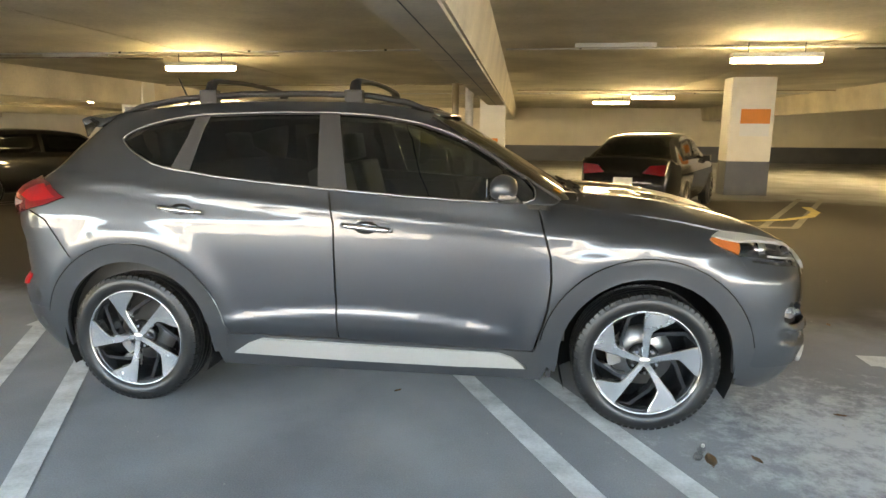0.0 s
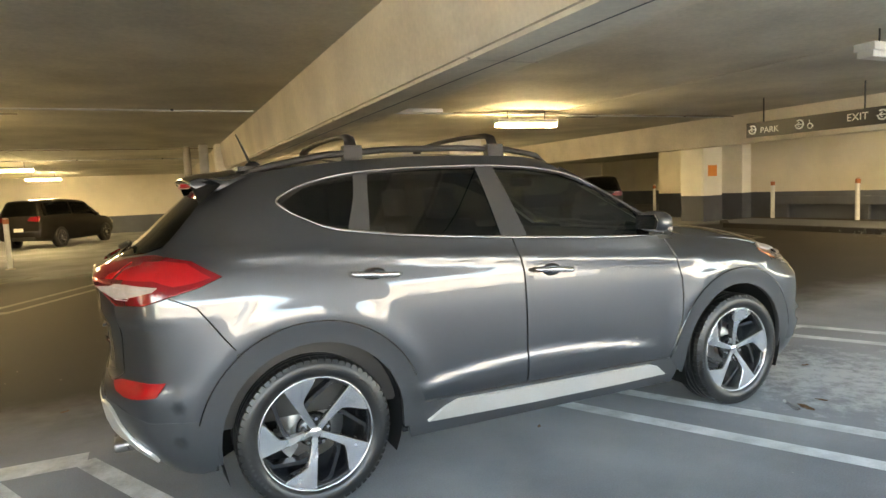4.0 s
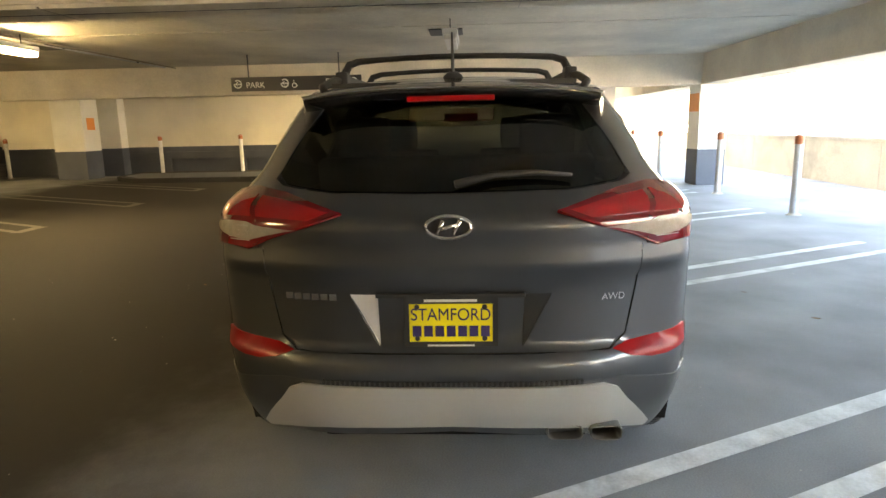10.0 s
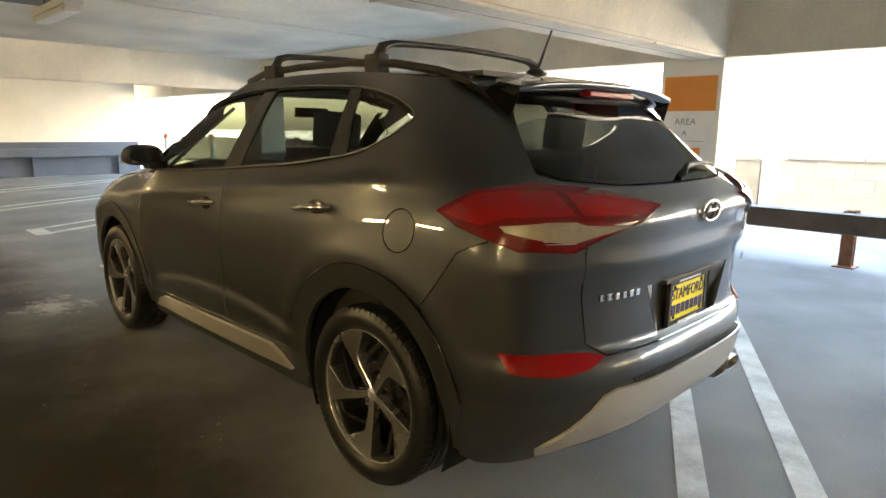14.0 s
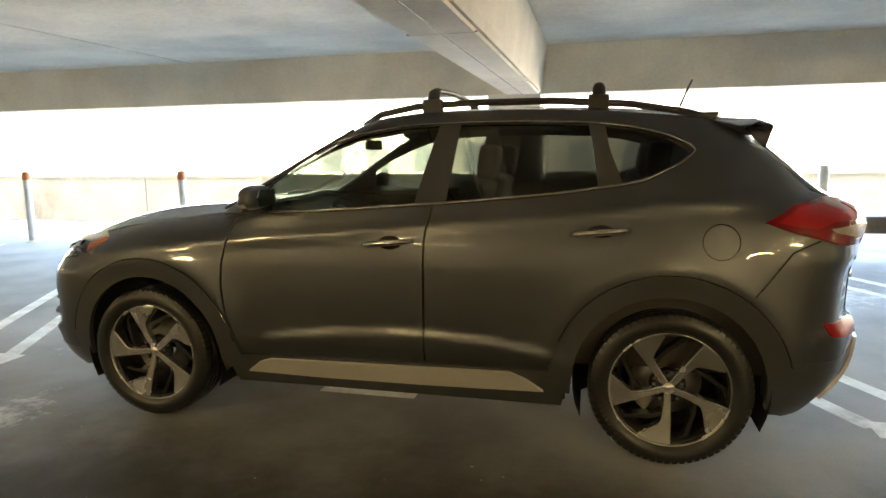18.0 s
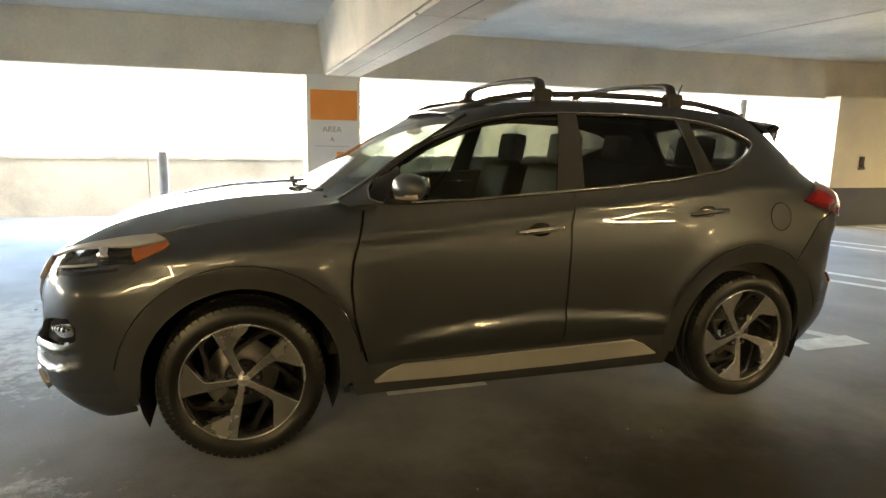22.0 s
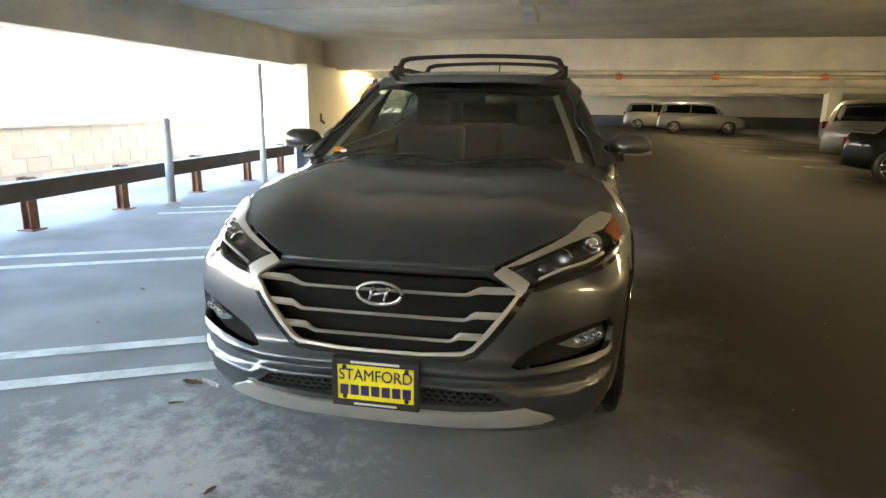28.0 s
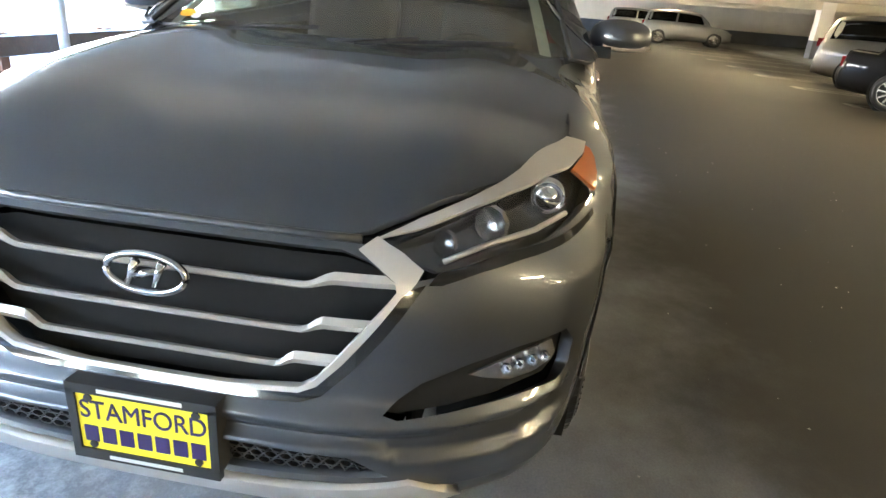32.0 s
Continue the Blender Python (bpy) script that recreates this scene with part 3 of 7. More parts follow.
C = {
    "paint": paint("grey_metallic_paint", (0.086, 0.091, 0.101)),
    "clad": surf("grey_satin_cladding", (0.085, 0.088, 0.094), 0.38, metal=0.75, var=0.05, scale=4, fine=80, bump=0.015, coat=0.25),
    "black_plastic": surf("black_textured_plastic", (0.018, 0.018, 0.019), 0.55, var=0.15, scale=10, fine=200, bump=0.1, depth=0.001),
    "gloss_black": plain("gloss_black_trim", (0.012, 0.012, 0.013), 0.08, coat=0.6),
    "grey_trim": plain("grey_gloss_pillar_trim", (0.07, 0.07, 0.072), 0.2, metal=0.3, coat=0.6),
    "silver": surf("satin_silver_trim", (0.5, 0.48, 0.455), 0.36, metal=0.55, var=0.04, scale=5, fine=80, bump=0.02),
    "chrome": plain("chrome", (0.72, 0.72, 0.73), 0.08, metal=1.0),
    "machined": surf("machined_alloy", (0.6, 0.6, 0.61), 0.24, metal=0.95, var=0.04, scale=8, fine=120, bump=0.03, depth=0.001),
    "rim_black": plain("black_alloy", (0.035, 0.035, 0.038), 0.25, metal=0.6, coat=0.3),
    "rubber": surf("tyre_rubber", (0.009, 0.009, 0.0095), 0.36, var=0.15, scale=12, fine=150, bump=0.12, depth=0.001),
    "tyre_text": surf("scuffed_tyre_lettering", (0.045, 0.045, 0.045), 0.7, var=0.2, scale=12, fine=90, bump=0.05),
    "disc": surf("brake_disc_steel", (0.32, 0.31, 0.3), 0.35, metal=0.9, var=0.15, scale=20, fine=120, bump=0.05),
    "red_lens": plain("maroon_lamp_lens", (0.15, 0.004, 0.007), 0.12, coat=0.6),
    "red_lens_deep": plain("bright_red_lamp_lens", (0.3, 0.006, 0.009), 0.12, coat=0.7),
    "clear_lens": surf("clear_ribbed_lens", (0.32, 0.28, 0.25), 0.18, var=0.15, scale=30, fine=120, bump=0.3, depth=0.003, coat=0.05),
    "amber": plain("amber_lens", (0.38, 0.11, 0.03), 0.15, coat=0.8),
    "glass_tint": glass("privacy_glass", (0.075, 0.08, 0.07)),
    "glass_front": glass("front_side_glass", (0.27, 0.3, 0.25), ior=1.6),
    "glass_ws": glass("windscreen_glass", (0.5, 0.53, 0.46), ior=1.6),
    "glass_lamp": glass("lamp_cover", (0.95, 0.95, 0.95)),
    "interior": surf("dark_cabin_trim", (0.03, 0.028, 0.025), 0.7, var=0.15, scale=10, fine=120, bump=0.1),
    "lamp_bowl": plain("smoked_chrome_bowl", (0.2, 0.2, 0.205), 0.17, metal=0.85),
    "fog_glass": surf("ribbed_fog_lens", (0.3, 0.3, 0.31), 0.16, metal=0.75, var=0.3, scale=14, fine=90, bump=0.5, depth=0.004, coat=0.6),
    "exhaust": surf("exhaust_steel", (0.22, 0.21, 0.2), 0.3, metal=0.9, var=0.2, scale=12, fine=80, bump=0.03),
    "soft_chrome": plain("satin_bright_trim", (0.3, 0.3, 0.31), 0.22, metal=0.9),
    "reflector_red": plain("red_reflector", (0.26, 0.003, 0.006), 0.3),
    "pillar_grey": surf("light_grey_pillar_cloth", (0.62, 0.63, 0.58), 0.8, var=0.06, scale=8, fine=120, bump=0.1),
    "seat": surf("charcoal_leather", (0.024, 0.023, 0.021), 0.5, var=0.12, scale=12, fine=150, bump=0.12),
    "liner": surf("wheel_arch_liner", (0.012, 0.012, 0.012), 0.85, var=0.2, scale=8, fine=80, bump=0.2),
    "yellow": surf("yellow_plate", (0.93, 0.78, 0.03), 0.45, var=0.04, scale=8, fine=60, bump=0.02),
    "purple": plain("dark_violet_print", (0.03, 0.015, 0.1), 0.5),
    "print_white": plain("white_print", (0.75, 0.75, 0.75), 0.5),
    "sticker": surf("orange_sticker", (0.9, 0.4, 0.02), 0.5, var=0.05, scale=20, fine=60, bump=0.0),
    "paper": surf("white_sticker", (0.75, 0.74, 0.7), 0.6, var=0.05, scale=20, fine=60, bump=0.0),
    "car_glass": plain("dark_car_glass", (0.006, 0.007, 0.007), 0.06),
    "mirror": plain("mirror_glass", (0.8, 0.8, 0.8), 0.02, metal=1.0),
}

for nm in ("tyre_text", "liner", "reflector_red", "clear_lens"):
    C[nm].node_tree.nodes["Principled BSDF"].inputs["Specular IOR Level"].default_value = 0.2


def lerp_table(table):
    xs, ys = [a for a, _ in table], [b for _, b in table]
    # monotone smooth curve through the table
    ms = [0.0] * len(xs)
    ds = [(ys[i + 1] - ys[i]) / (xs[i + 1] - xs[i]) for i in range(len(xs) - 1)]
    for i in range(len(xs)):
        a, b = ds[max(i - 1, 0)], ds[min(i, len(ds) - 1)]
        ms[i] = 0.0 if a * b <= 0 else 2 * a * b / (a + b)

    def value(v):
        if v <= xs[0]:
            return ys[0] + ms[0] * (v - xs[0])
        if v >= xs[-1]:
            return ys[-1] + ms[-1] * (v - xs[-1])
        i = 0
        while v > xs[i + 1]:
            i += 1
        h = xs[i + 1] - xs[i]
        t = (v - xs[i]) / h
        return (2 * t**3 - 3 * t**2 + 1) * ys[i] + (t**3 - 2 * t**2 + t) * h * ms[i] + (3 * t**2 - 2 * t**3) * ys[i + 1] + (t**3 - t**2) * h * ms[i + 1]

    return value


def smooth01(t):
    t = min(max(t, 0.0), 1.0)
    return t * t * (3 - 2 * t)


HALF = lerp_table([(0.15, 0.815), (0.26, 0.857), (0.34, 0.877), (0.42, 0.891), (0.55, 0.906), (0.7, 0.917), (0.85, 0.921), (0.98, 0.912), (1.08, 0.89), (1.16, 0.862), (1.22, 0.838), (1.4, 0.748), (1.54, 0.662), (1.6, 0.612), (1.66, 0.54)])
HALF_FRONT = lerp_table([(0.15, 0.825), (0.26, 0.865), (0.34, 0.884), (0.42, 0.897), (0.55, 0.912), (0.7, 0.922), (0.85, 0.922), (0.92, 0.912), (0.98, 0.893), (1.03, 0.855), (1.07, 0.80), (1.1, 0.735), (1.2, 0.62)])
FALL = lerp_table([(1.0, 0.0), (1.2, 0.015), (1.5, 0.045), (1.75, 0.085), (1.9, 0.125), (2.05, 0.165), (2.2, 0.2)])
REAR = lerp_table([(0.2, -2.02), (0.28, -2.1), (0.36, -2.165), (0.43, -2.205), (0.52, -2.22), (0.6, -2.225), (0.64, -2.205), (0.67, -2.175), (0.8, -2.178), (0.89, -2.188), (0.94, -2.214), (1.0, -2.212), (1.08, -2.222), (1.13, -2.2), (1.18, -2.115), (1.25, -2.01), (1.35, -1.9), (1.45, -1.785), (1.53, -1.69), (1.6, -1.6), (1.66, -1.52)])
FRONT = lerp_table([(0.18, 2.08), (0.26, 2.19), (0.34, 2.235), (0.44, 2.247), (0.5, 2.235), (0.56, 2.215), (0.7, 2.205), (0.78, 2.185), (0.84, 2.15), (0.9, 2.09), (0.96, 2.01), (1.02, 1.9), (1.1, 1.75)])
SCREEN = lerp_table([(1.05, 1.115), (1.12, 1.0), (1.3, 0.70), (1.45, 0.455), (1.55, 0.28), (1.62, 0.12), (1.68, -0.05)])
NR, NF, NU, XR, XF = 3.7, 3.9, 3.0, -1.0, 1.0


def curve_edge(a, b, n, u):
    return b * max(0.0, 1 - min(1.0, max(0.0, u / a)) ** n) ** (1 / n)


def corner(u, z, rear):
    """The shell stands fuller than its plain oval plan just before the front and rear corners."""
    amp = 0.085 * smooth01((1.24 - z) / 0.14) if rear else 0.05 * smooth01((0.86 - z) / 0.1)
    return 1 + amp * smooth01((u - 0.45) / 0.4) * smooth01((0.96 - u) / 0.13)


def side_y(x, z, up=False):
    """Half width of the shell at a place along the side."""
    w = HALF(z)
    if up and z > 1.05:
        f = SCREEN(z)
        if x > f - 0.25:
            w = curve_edge(0.25, w, NU, x - f + 0.25)
    elif x > 0.6:
        k = smooth01((x - 0.6) / 0.5)
        wf = HALF_FRONT(z + FALL(max(x, 1.0)) * smooth01((z - 0.75) / 0.2))
        w = w * (1 - k) + wf * k
        if x > XF:
            w = curve_edge(FRONT(z) - XF, w, NF, x - XF) * corner((x - XF) / (FRONT(z) - XF), z, False)
    if x < XR:
        w = curve_edge(XR - REAR(z), w, NR, XR - x) * corner((XR - x) / (XR - REAR(z)), z, True)
    return w + flare(x, z)


def flare(x, z):
    """Creases, the door hollow and the arch swell on the flanks."""
    d = 0.0
    if z < 1.3 and -1.9 < x < 1.7:
        zc = 1.16 - 0.0909 * (x + 1.22)
        d += 0.009 * math.exp(-(((z - zc) / 0.03) ** 2))
        zl = 0.585 - 0.09 * ((x + 0.1) / 0.85) ** 2
        if -0.95 < x < 0.75 and z < zl:
            win = smooth01((x + 0.95) / 0.25) * smooth01((0.75 - x) / 0.25)
            d += 0.015 * win * smooth01((zl - z) / 0.06) * smooth01((z - 0.37) / 0.1)
        for cx in (1.33, -1.325):
            r = math.hypot(x - cx, z - 0.36)
            d += 0.012 * math.exp(-(((r - 0.54) / 0.07) ** 2)) * smooth01((z - 0.3) / 0.2)
    return d


def end_point(phi, z, rear):
    """A place on the rounded front or rear; phi 0 at the middle, pi/2 at the side."""
    s, c = math.sin(phi), math.cos(phi)
    b = HALF(z) if rear else HALF_FRONT(z + 0.11 * smooth01((z - 0.75) / 0.25))
    a, n = (XR - REAR(z), NR) if rear else (FRONT(z) - XF, NF)
    r = ((abs(c) / a) ** n + (abs(s) / b) ** n) ** (-1 / n)
    x = XR - r * c if rear else XF + r * c
    swell = flare(x, z) * smooth01((abs(s) - 0.3) / 0.3)
    return (x, r * s * corner(r * abs(c) / a, z, rear) + math.copysign(swell, s), z)


def screen_point(phi, z):
    s, c = math.sin(phi), math.cos(phi)
    a, b = 0.25, HALF(z)
    r = ((abs(c) / a) ** NU + (abs(s) / b) ** NU) ** (-1 / NU)
    return (SCREEN(z) - 0.25 + r * c, r * s, z)


def phi_of(kind, v, z, rear):
    b = HALF(z) if rear else HALF_FRONT(z + 0.11 * smooth01((z - 0.75) / 0.25))
    a, n = (XR - REAR(z), NR) if rear else (FRONT(z) - XF, NF)
    if kind == "y":
        lo, hi = 0.0, 1.45
        for _ in range(26):
            mid = (lo + hi) / 2
            c, q = math.cos(mid), math.sin(mid)
            r = ((c / a) ** n + (q / b) ** n) ** (-1 / n)
            lo, hi = (mid, hi) if r * q * corner(r * c / a, z, rear) < abs(v) else (lo, mid)
        return math.copysign(lo, v)
    u = (XR - v) if rear else (v - XF)
    return math.atan2(b * max(0.0, 1 - min(1.0, u / a) ** n) ** (1 / n), u)


def phi_screen(y, z):
    b = HALF(z)
    u = 0.25 * max(0.0, 1 - min(1.0, abs(y) / b) ** NU) ** (1 / NU)
    return math.copysign(math.atan2(abs(y), u), y)


def rounded(pts, step=0.05, soft=0.35, sharp=()):
    """A closed outline through points, each corner eased."""
    out, n = [], len(pts)
    for i in range(n):
        p0, p1, p2 = (Vector(pts[i - 1]), Vector(pts[i]), Vector(pts[(i + 1) % n]))
        if i in sharp:
            out.append(tuple(p1))
            continue
        a, b = p1.lerp(p0, soft), p1.lerp(p2, soft)
        for k in range(5):
            t = k / 4
            q = a.lerp(p1, t).lerp(p1.lerp(b, t), t)
            out.append(tuple(q))
    return out


def dense(loop, step):
    out = []
    for i, p in enumerate(loop):
        a, b = Vector(p), Vector(loop[(i + 1) % len(loop)])
        k = max(1, int((b - a).length / step))
        out += [tuple(a.lerp(b, j / k)) for j in range(k)]
    return out


def inside(poly, x, y):
    hit = False
    j = len(poly) - 1
    for i in range(len(poly)):
        (xi, yi), (xj, yj) = poly[i], poly[j]
        if (yi > y) != (yj > y) and x < (xj - xi) * (y - yi) / (yj - yi + 1e-12) + xi:
            hit = not hit
        j = i
    return hit


def panel_mesh(loop, place, step=0.04, thick=0.012, lift=0.0, holes=(), su=1.0, rim=True):
    """A curved sheet: the outline loop in two parameters, set into space by place(u, v), with true normals and a turned-in edge.
    su: metres per unit of u."""
    loops = [dense([(u * su, v) for u, v in lp], step) for lp in (loop, *holes)]
    verts, edges = [], []
    for lp in loops:
        o = len(verts)
        verts += lp
        edges += [(o + i, o + (i + 1) % len(lp)) for i in range(len(lp))]
    us, vs = [p[0] for p in loops[0]], [p[1] for p in loops[0]]
    nu, nv = int((max(us) - min(us)) / step) + 1, int((max(vs) - min(vs)) / step) + 1
    border = np.array(verts)
    for i in range(nu + 1):
        for j in range(nv + 1):
            u = min(us) + (i + (0.5 if j % 2 else 0.0)) * step
            v = min(vs) + j * step
            if inside(loops[0], u, v) and not any(inside(h, u, v) for h in loops[1:]):
                if ((border - (u, v)) ** 2).sum(1).min() > (0.45 * step) ** 2:
                    verts.append((u, v))
    vv, _, ff, *_ = delaunay_2d_cdt([Vector(p) for p in verts], edges, [], 0, 1e-5)
    keep = []
    for f in ff:
        cx, cy = sum(vv[i][0] for i in f) / 3, sum(vv[i][1] for i in f) / 3
        if inside(loops[0], cx, cy) and not any(inside(h, cx, cy) for h in loops[1:]):
            keep.append(tuple(f))
    e = 2e-3
    pos, nor = [], []
    for p in vv:
        u, v = p[0] / su, p[1]
        q = Vector(place(u, v))
        n = (Vector(place(u + e / su, v)) - Vector(place(u - e / su, v))).cross(Vector(place(u, v + e)) - Vector(place(u, v - e)))
        n = n.normalized() if n.length > 1e-12 else Vector((0, 0, 1))
        mid = Vector((min(max(q.x, -0.9), 0.9), 0, 0.75))
        if n.dot(q - mid) < 0:
            n = -n
        pos.append(q + n * lift)
        nor.append(n)
    faces = []
    for f in keep:
        g = (pos[f[1]] - pos[f[0]]).cross(pos[f[2]] - pos[f[0]])
        faces.append(f if g.dot(nor[f[0]]) > 0 else f[::-1])
    if rim and thick > 0:
        seen = {}
        for f in faces:
            for i in range(3):
                a, b = f[i], f[(i + 1) % 3]
                if (b, a) in seen:
                    del seen[(b, a)]
                else:
                    seen[(a, b)] = 1
        top, low = {}, {}
        for a, b in seen:
            out = (pos[b] - pos[a]).cross(nor[a])
            out = out.normalized() if out.length > 1e-9 else nor[a]
            for k in (a, b):
                if k not in top:
                    top[k] = len(pos)
                    pos.append(pos[k].copy())
                    nor.append((out + nor[k] * 0.7).normalized())
                    low[k] = len(pos)
                    pos.append(pos[k] - nor[k] * thick - out * 0.001)
                    nor.append(out)
        for a, b in seen:
            faces.append((top[b], top[a], low[a], low[b]))
    me = bpy.data.meshes.new("panel")
    me.from_pydata([tuple(p) for p in pos], [], faces)
    me.polygons.foreach_set("use_smooth", [True] * len(me.polygons))
    me.normals_split_custom_set_from_vertices([tuple(n) for n in nor])
    return me


def mirrored(me):
    """The same sheet on the other side."""
    co = np.empty(len(me.vertices) * 3)
    me.vertices.foreach_get("co", co)
    co = co.reshape(-1, 3) * (1, -1, 1)
    nn = [Vector(v.vector) for v in me.vertex_normals]
    nor = {}
    for lp, cn in zip(me.loops, me.corner_normals):
        nor[lp.vertex_index] = Vector(cn.vector)
    m2 = bpy.data.meshes.new("panel")
    m2.from_pydata(co.tolist(), [], [tuple(p.vertices)[::-1] for p in me.polygons])
    m2.polygons.foreach_set("use_smooth", [True] * len(m2.polygons))
    m2.normals_split_custom_set_from_vertices([(nor.get(i, nn[i]).x, -nor.get(i, nn[i]).y, nor.get(i, nn[i]).z) for i in range(len(co))])
    return m2


def sheet(name, me, material, parent, label=""):
    me.materials.append(material)
    ob = new(name, me)
    ob.parent = parent
    if label:
        ob["label"] = label
    return ob


def both(name, me, material, parent, label=""):
    m2 = mirrored(me)
    return sheet(name, me, material, parent, label), sheet(name, m2, material, parent, label)


suv = thing("crossover_suv", "dark grey metallic crossover SUV with black roof bars", "car")

R_SIDE = lambda x, z: (x, -side_y(x, z), z)
R_UP = lambda x, z: (x, -side_y(x, z, True), z)
REAR_AT = lambda p, z: (lambda q: (q[0], -q[1], q[2]))(end_point(p, z, True))
FRONT_AT = lambda p, z: (lambda q: (q[0], -q[1], q[2]))(end_point(p, z, False))
SCREEN_AT = lambda p, z: (lambda q: (q[0], -q[1], q[2]))(screen_point(p, z))


def arc(cx, cz, r, a0, a1, n=18, squash=1.0):
    return [(cx + r * math.cos(radians(a0 + (a1 - a0) * k / n)), cz + squash * r * math.sin(radians(a0 + (a1 - a0) * k / n))) for k in range(n + 1)]


# doors and wings (u = x, v = z), right side, then mirrored
belt = lerp_table([(-1.3, 1.305), (-1.17, 1.262), (-0.83, 1.214), (-0.61, 1.194), (-0.23, 1.163), (0.29, 1.13), (0.57, 1.118), (0.8, 1.115), (1.0, 1.12)])
fd = [(-0.203, 0.405), (0.785, 0.385), (0.845, 0.6), (0.86, 0.75), (0.853, 0.86), (0.80, 1.05), (0.785, belt(0.785))] + [(x, belt(x)) for x in (0.6, 0.4, 0.2, 0.0, -0.12, -0.247)] + [(-0.212, 1.0), (-0.208, 0.8)]
front_doors = both("front_door", panel_mesh(fd, R_SIDE, 0.024, 0.015), C["paint"], suv)
rd = [(-0.213, 0.405), (-0.218, 0.8), (-0.222, 1.0), (-0.257, belt(-0.257))] + [(x, belt(x)) for x in (-0.4, -0.6, -0.8, -1.0, -1.2)] + [(-1.222, 1.16), (-1.175, 0.98), (-1.115, 0.79)] + arc(-1.325, 0.36, 0.475, 63, 12, 8) + [(-0.845, 0.412)]
rear_doors = both("rear_door", panel_mesh(rd, R_SIDE, 0.024, 0.015), C["paint"], suv)
fender = [(0.796, 0.39), (0.856, 0.6), (0.871, 0.75), (0.864, 0.86), (0.811, 1.05), (0.796, 1.113), (0.95, 1.108), (1.1, 1.088), (1.3, 1.062), (1.45, 1.04), (1.55, 1.014), (1.625, 0.995), (1.61, 0.972), (1.605, 0.96), (1.625, 0.942), (1.74, 0.888), (1.79, 0.8), (1.77, 0.62)] + arc(1.33, 0.36, 0.465, 20, 176, 16)
fenders = both("front_wing", panel_mesh(fender, R_SIDE, 0.035, 0.015), C["paint"], suv)
# upper side frame with the window opening
dlo = [(0.73, 1.125), (0.57, 1.122), (0.29, 1.134), (-0.23, 1.168), (-0.61, 1.199), (-0.83, 1.219), (-1.14, 1.262), (-1.22, 1.282), (-1.36, 1.35), (-1.425, 1.405), (-1.40, 1.435), (-1.3, 1.48), (-1.16, 1.515), (-1.0, 1.538), (-0.65, 1.553), (-0.3, 1.553), (-0.05, 1.54), (0.17, 1.505), (0.335, 1.455), (0.47, 1.397), (0.605, 1.32), (0.715, 1.245), (0.775, 1.185), (0.775, 1.142)]
roof_edge = lerp_table([(-1.75, 1.505), (-1.6, 1.53), (-1.4, 1.556), (-1.0, 1.598), (-0.6, 1.612), (-0.2, 1.608), (0.05, 1.588), (0.2, 1.56), (0.32, 1.53)])
frame_loop = [(-1.21, 1.15), (-1.165, 0.98), (-1.105, 0.80)] + arc(-1.325, 0.36, 0.465, 62, 125, 8) + [(-1.665, 0.80), (-1.70, 0.85), (-1.80, 0.992), (-1.90, 1.037), (-1.99, 1.13), (-1.94, 1.2), (-1.85, 1.29), (-1.735, 1.42), (-1.66, 1.5)]
frame_loop += [(x, roof_edge(x)) for x in (-1.6, -1.5, -1.3, -1.1, -0.8, -0.5, -0.2, 0.05, 0.2, 0.28)]
frame_loop += [(SCREEN(z) - 0.083, z) for z in (1.5, 1.4, 1.3, 1.2, 1.13)]
frame_loop += [(0.87, 1.118)] + [(x, belt(x) + 0.004) for x in (0.7, 0.4, 0.1, -0.2, -0.5, -0.8, -1.0, -1.19)]
side_frames = both("side_frame", panel_mesh(frame_loop, R_UP, 0.035, 0.015, holes=[dlo]), C["paint"], suv)
# glass and pillar trims inside the opening
hole_in = [(min(x, 0.63), min(z - (0.02 if z > 1.3 else -0.004), 1.32 if x > 0.6 else 2)) for x, z in dlo if x < 0.79]
inner_loop = [(-1.62, 1.28), (-1.5, 1.5), (-1.0, 1.575), (-0.4, 1.588), (0.0, 1.57), (0.18, 1.545), (0.4, 1.45), (0.6, 1.33), (0.8, 1.2), (0.86, 1.1), (0.0, 1.1), (-0.8, 1.14), (-1.3, 1.2)]
both("inner_trim", panel_mesh(inner_loop, R_UP, 0.06, 0.0, lift=-0.026, holes=[hole_in], rim=False), C["interior"], suv)
fg = [(0.695, 1.132), (0.29, 1.142), (-0.165, 1.174), (-0.255, 1.548), (-0.05, 1.533), (0.17, 1.497), (0.335, 1.447), (0.468, 1.389), (0.575, 1.328), (0.625, 1.27)]
both("front_side_window", panel_mesh(fg, R_UP, 0.06, 0.004, lift=-0.012), C["glass_front"], suv, "lightly tinted front side window")
rg = [(-0.30, 1.182), (-0.61, 1.208), (-0.83, 1.228), (-1.02, 1.252), (-0.985, 1.46), (-0.965, 1.532), (-0.65, 1.546), (-0.345, 1.548)]
both("rear_side_window", panel_mesh(rg, R_UP, 0.06, 0.004, lift=-0.012), C["glass_tint"], suv, "dark privacy glass rear side window")
qg = [(-1.105, 1.262), (-1.20, 1.288), (-1.35, 1.358), (-1.405, 1.405), (-1.29, 1.471), (-1.15, 1.506), (-1.02, 1.526), (-1.045, 1.42)]
both("quarter_window", panel_mesh(qg, R_UP, 0.06, 0.004, lift=-0.012), C["glass_tint"], suv, "dark privacy glass quarter window")
bp = [(-0.155, 1.165), (-0.31, 1.178), (-0.35, 1.556), (-0.245, 1.552)]
both("b_pillar", panel_mesh(bp, R_UP, 0.05, 0.01, lift=-0.005), C["grey_trim"], suv)
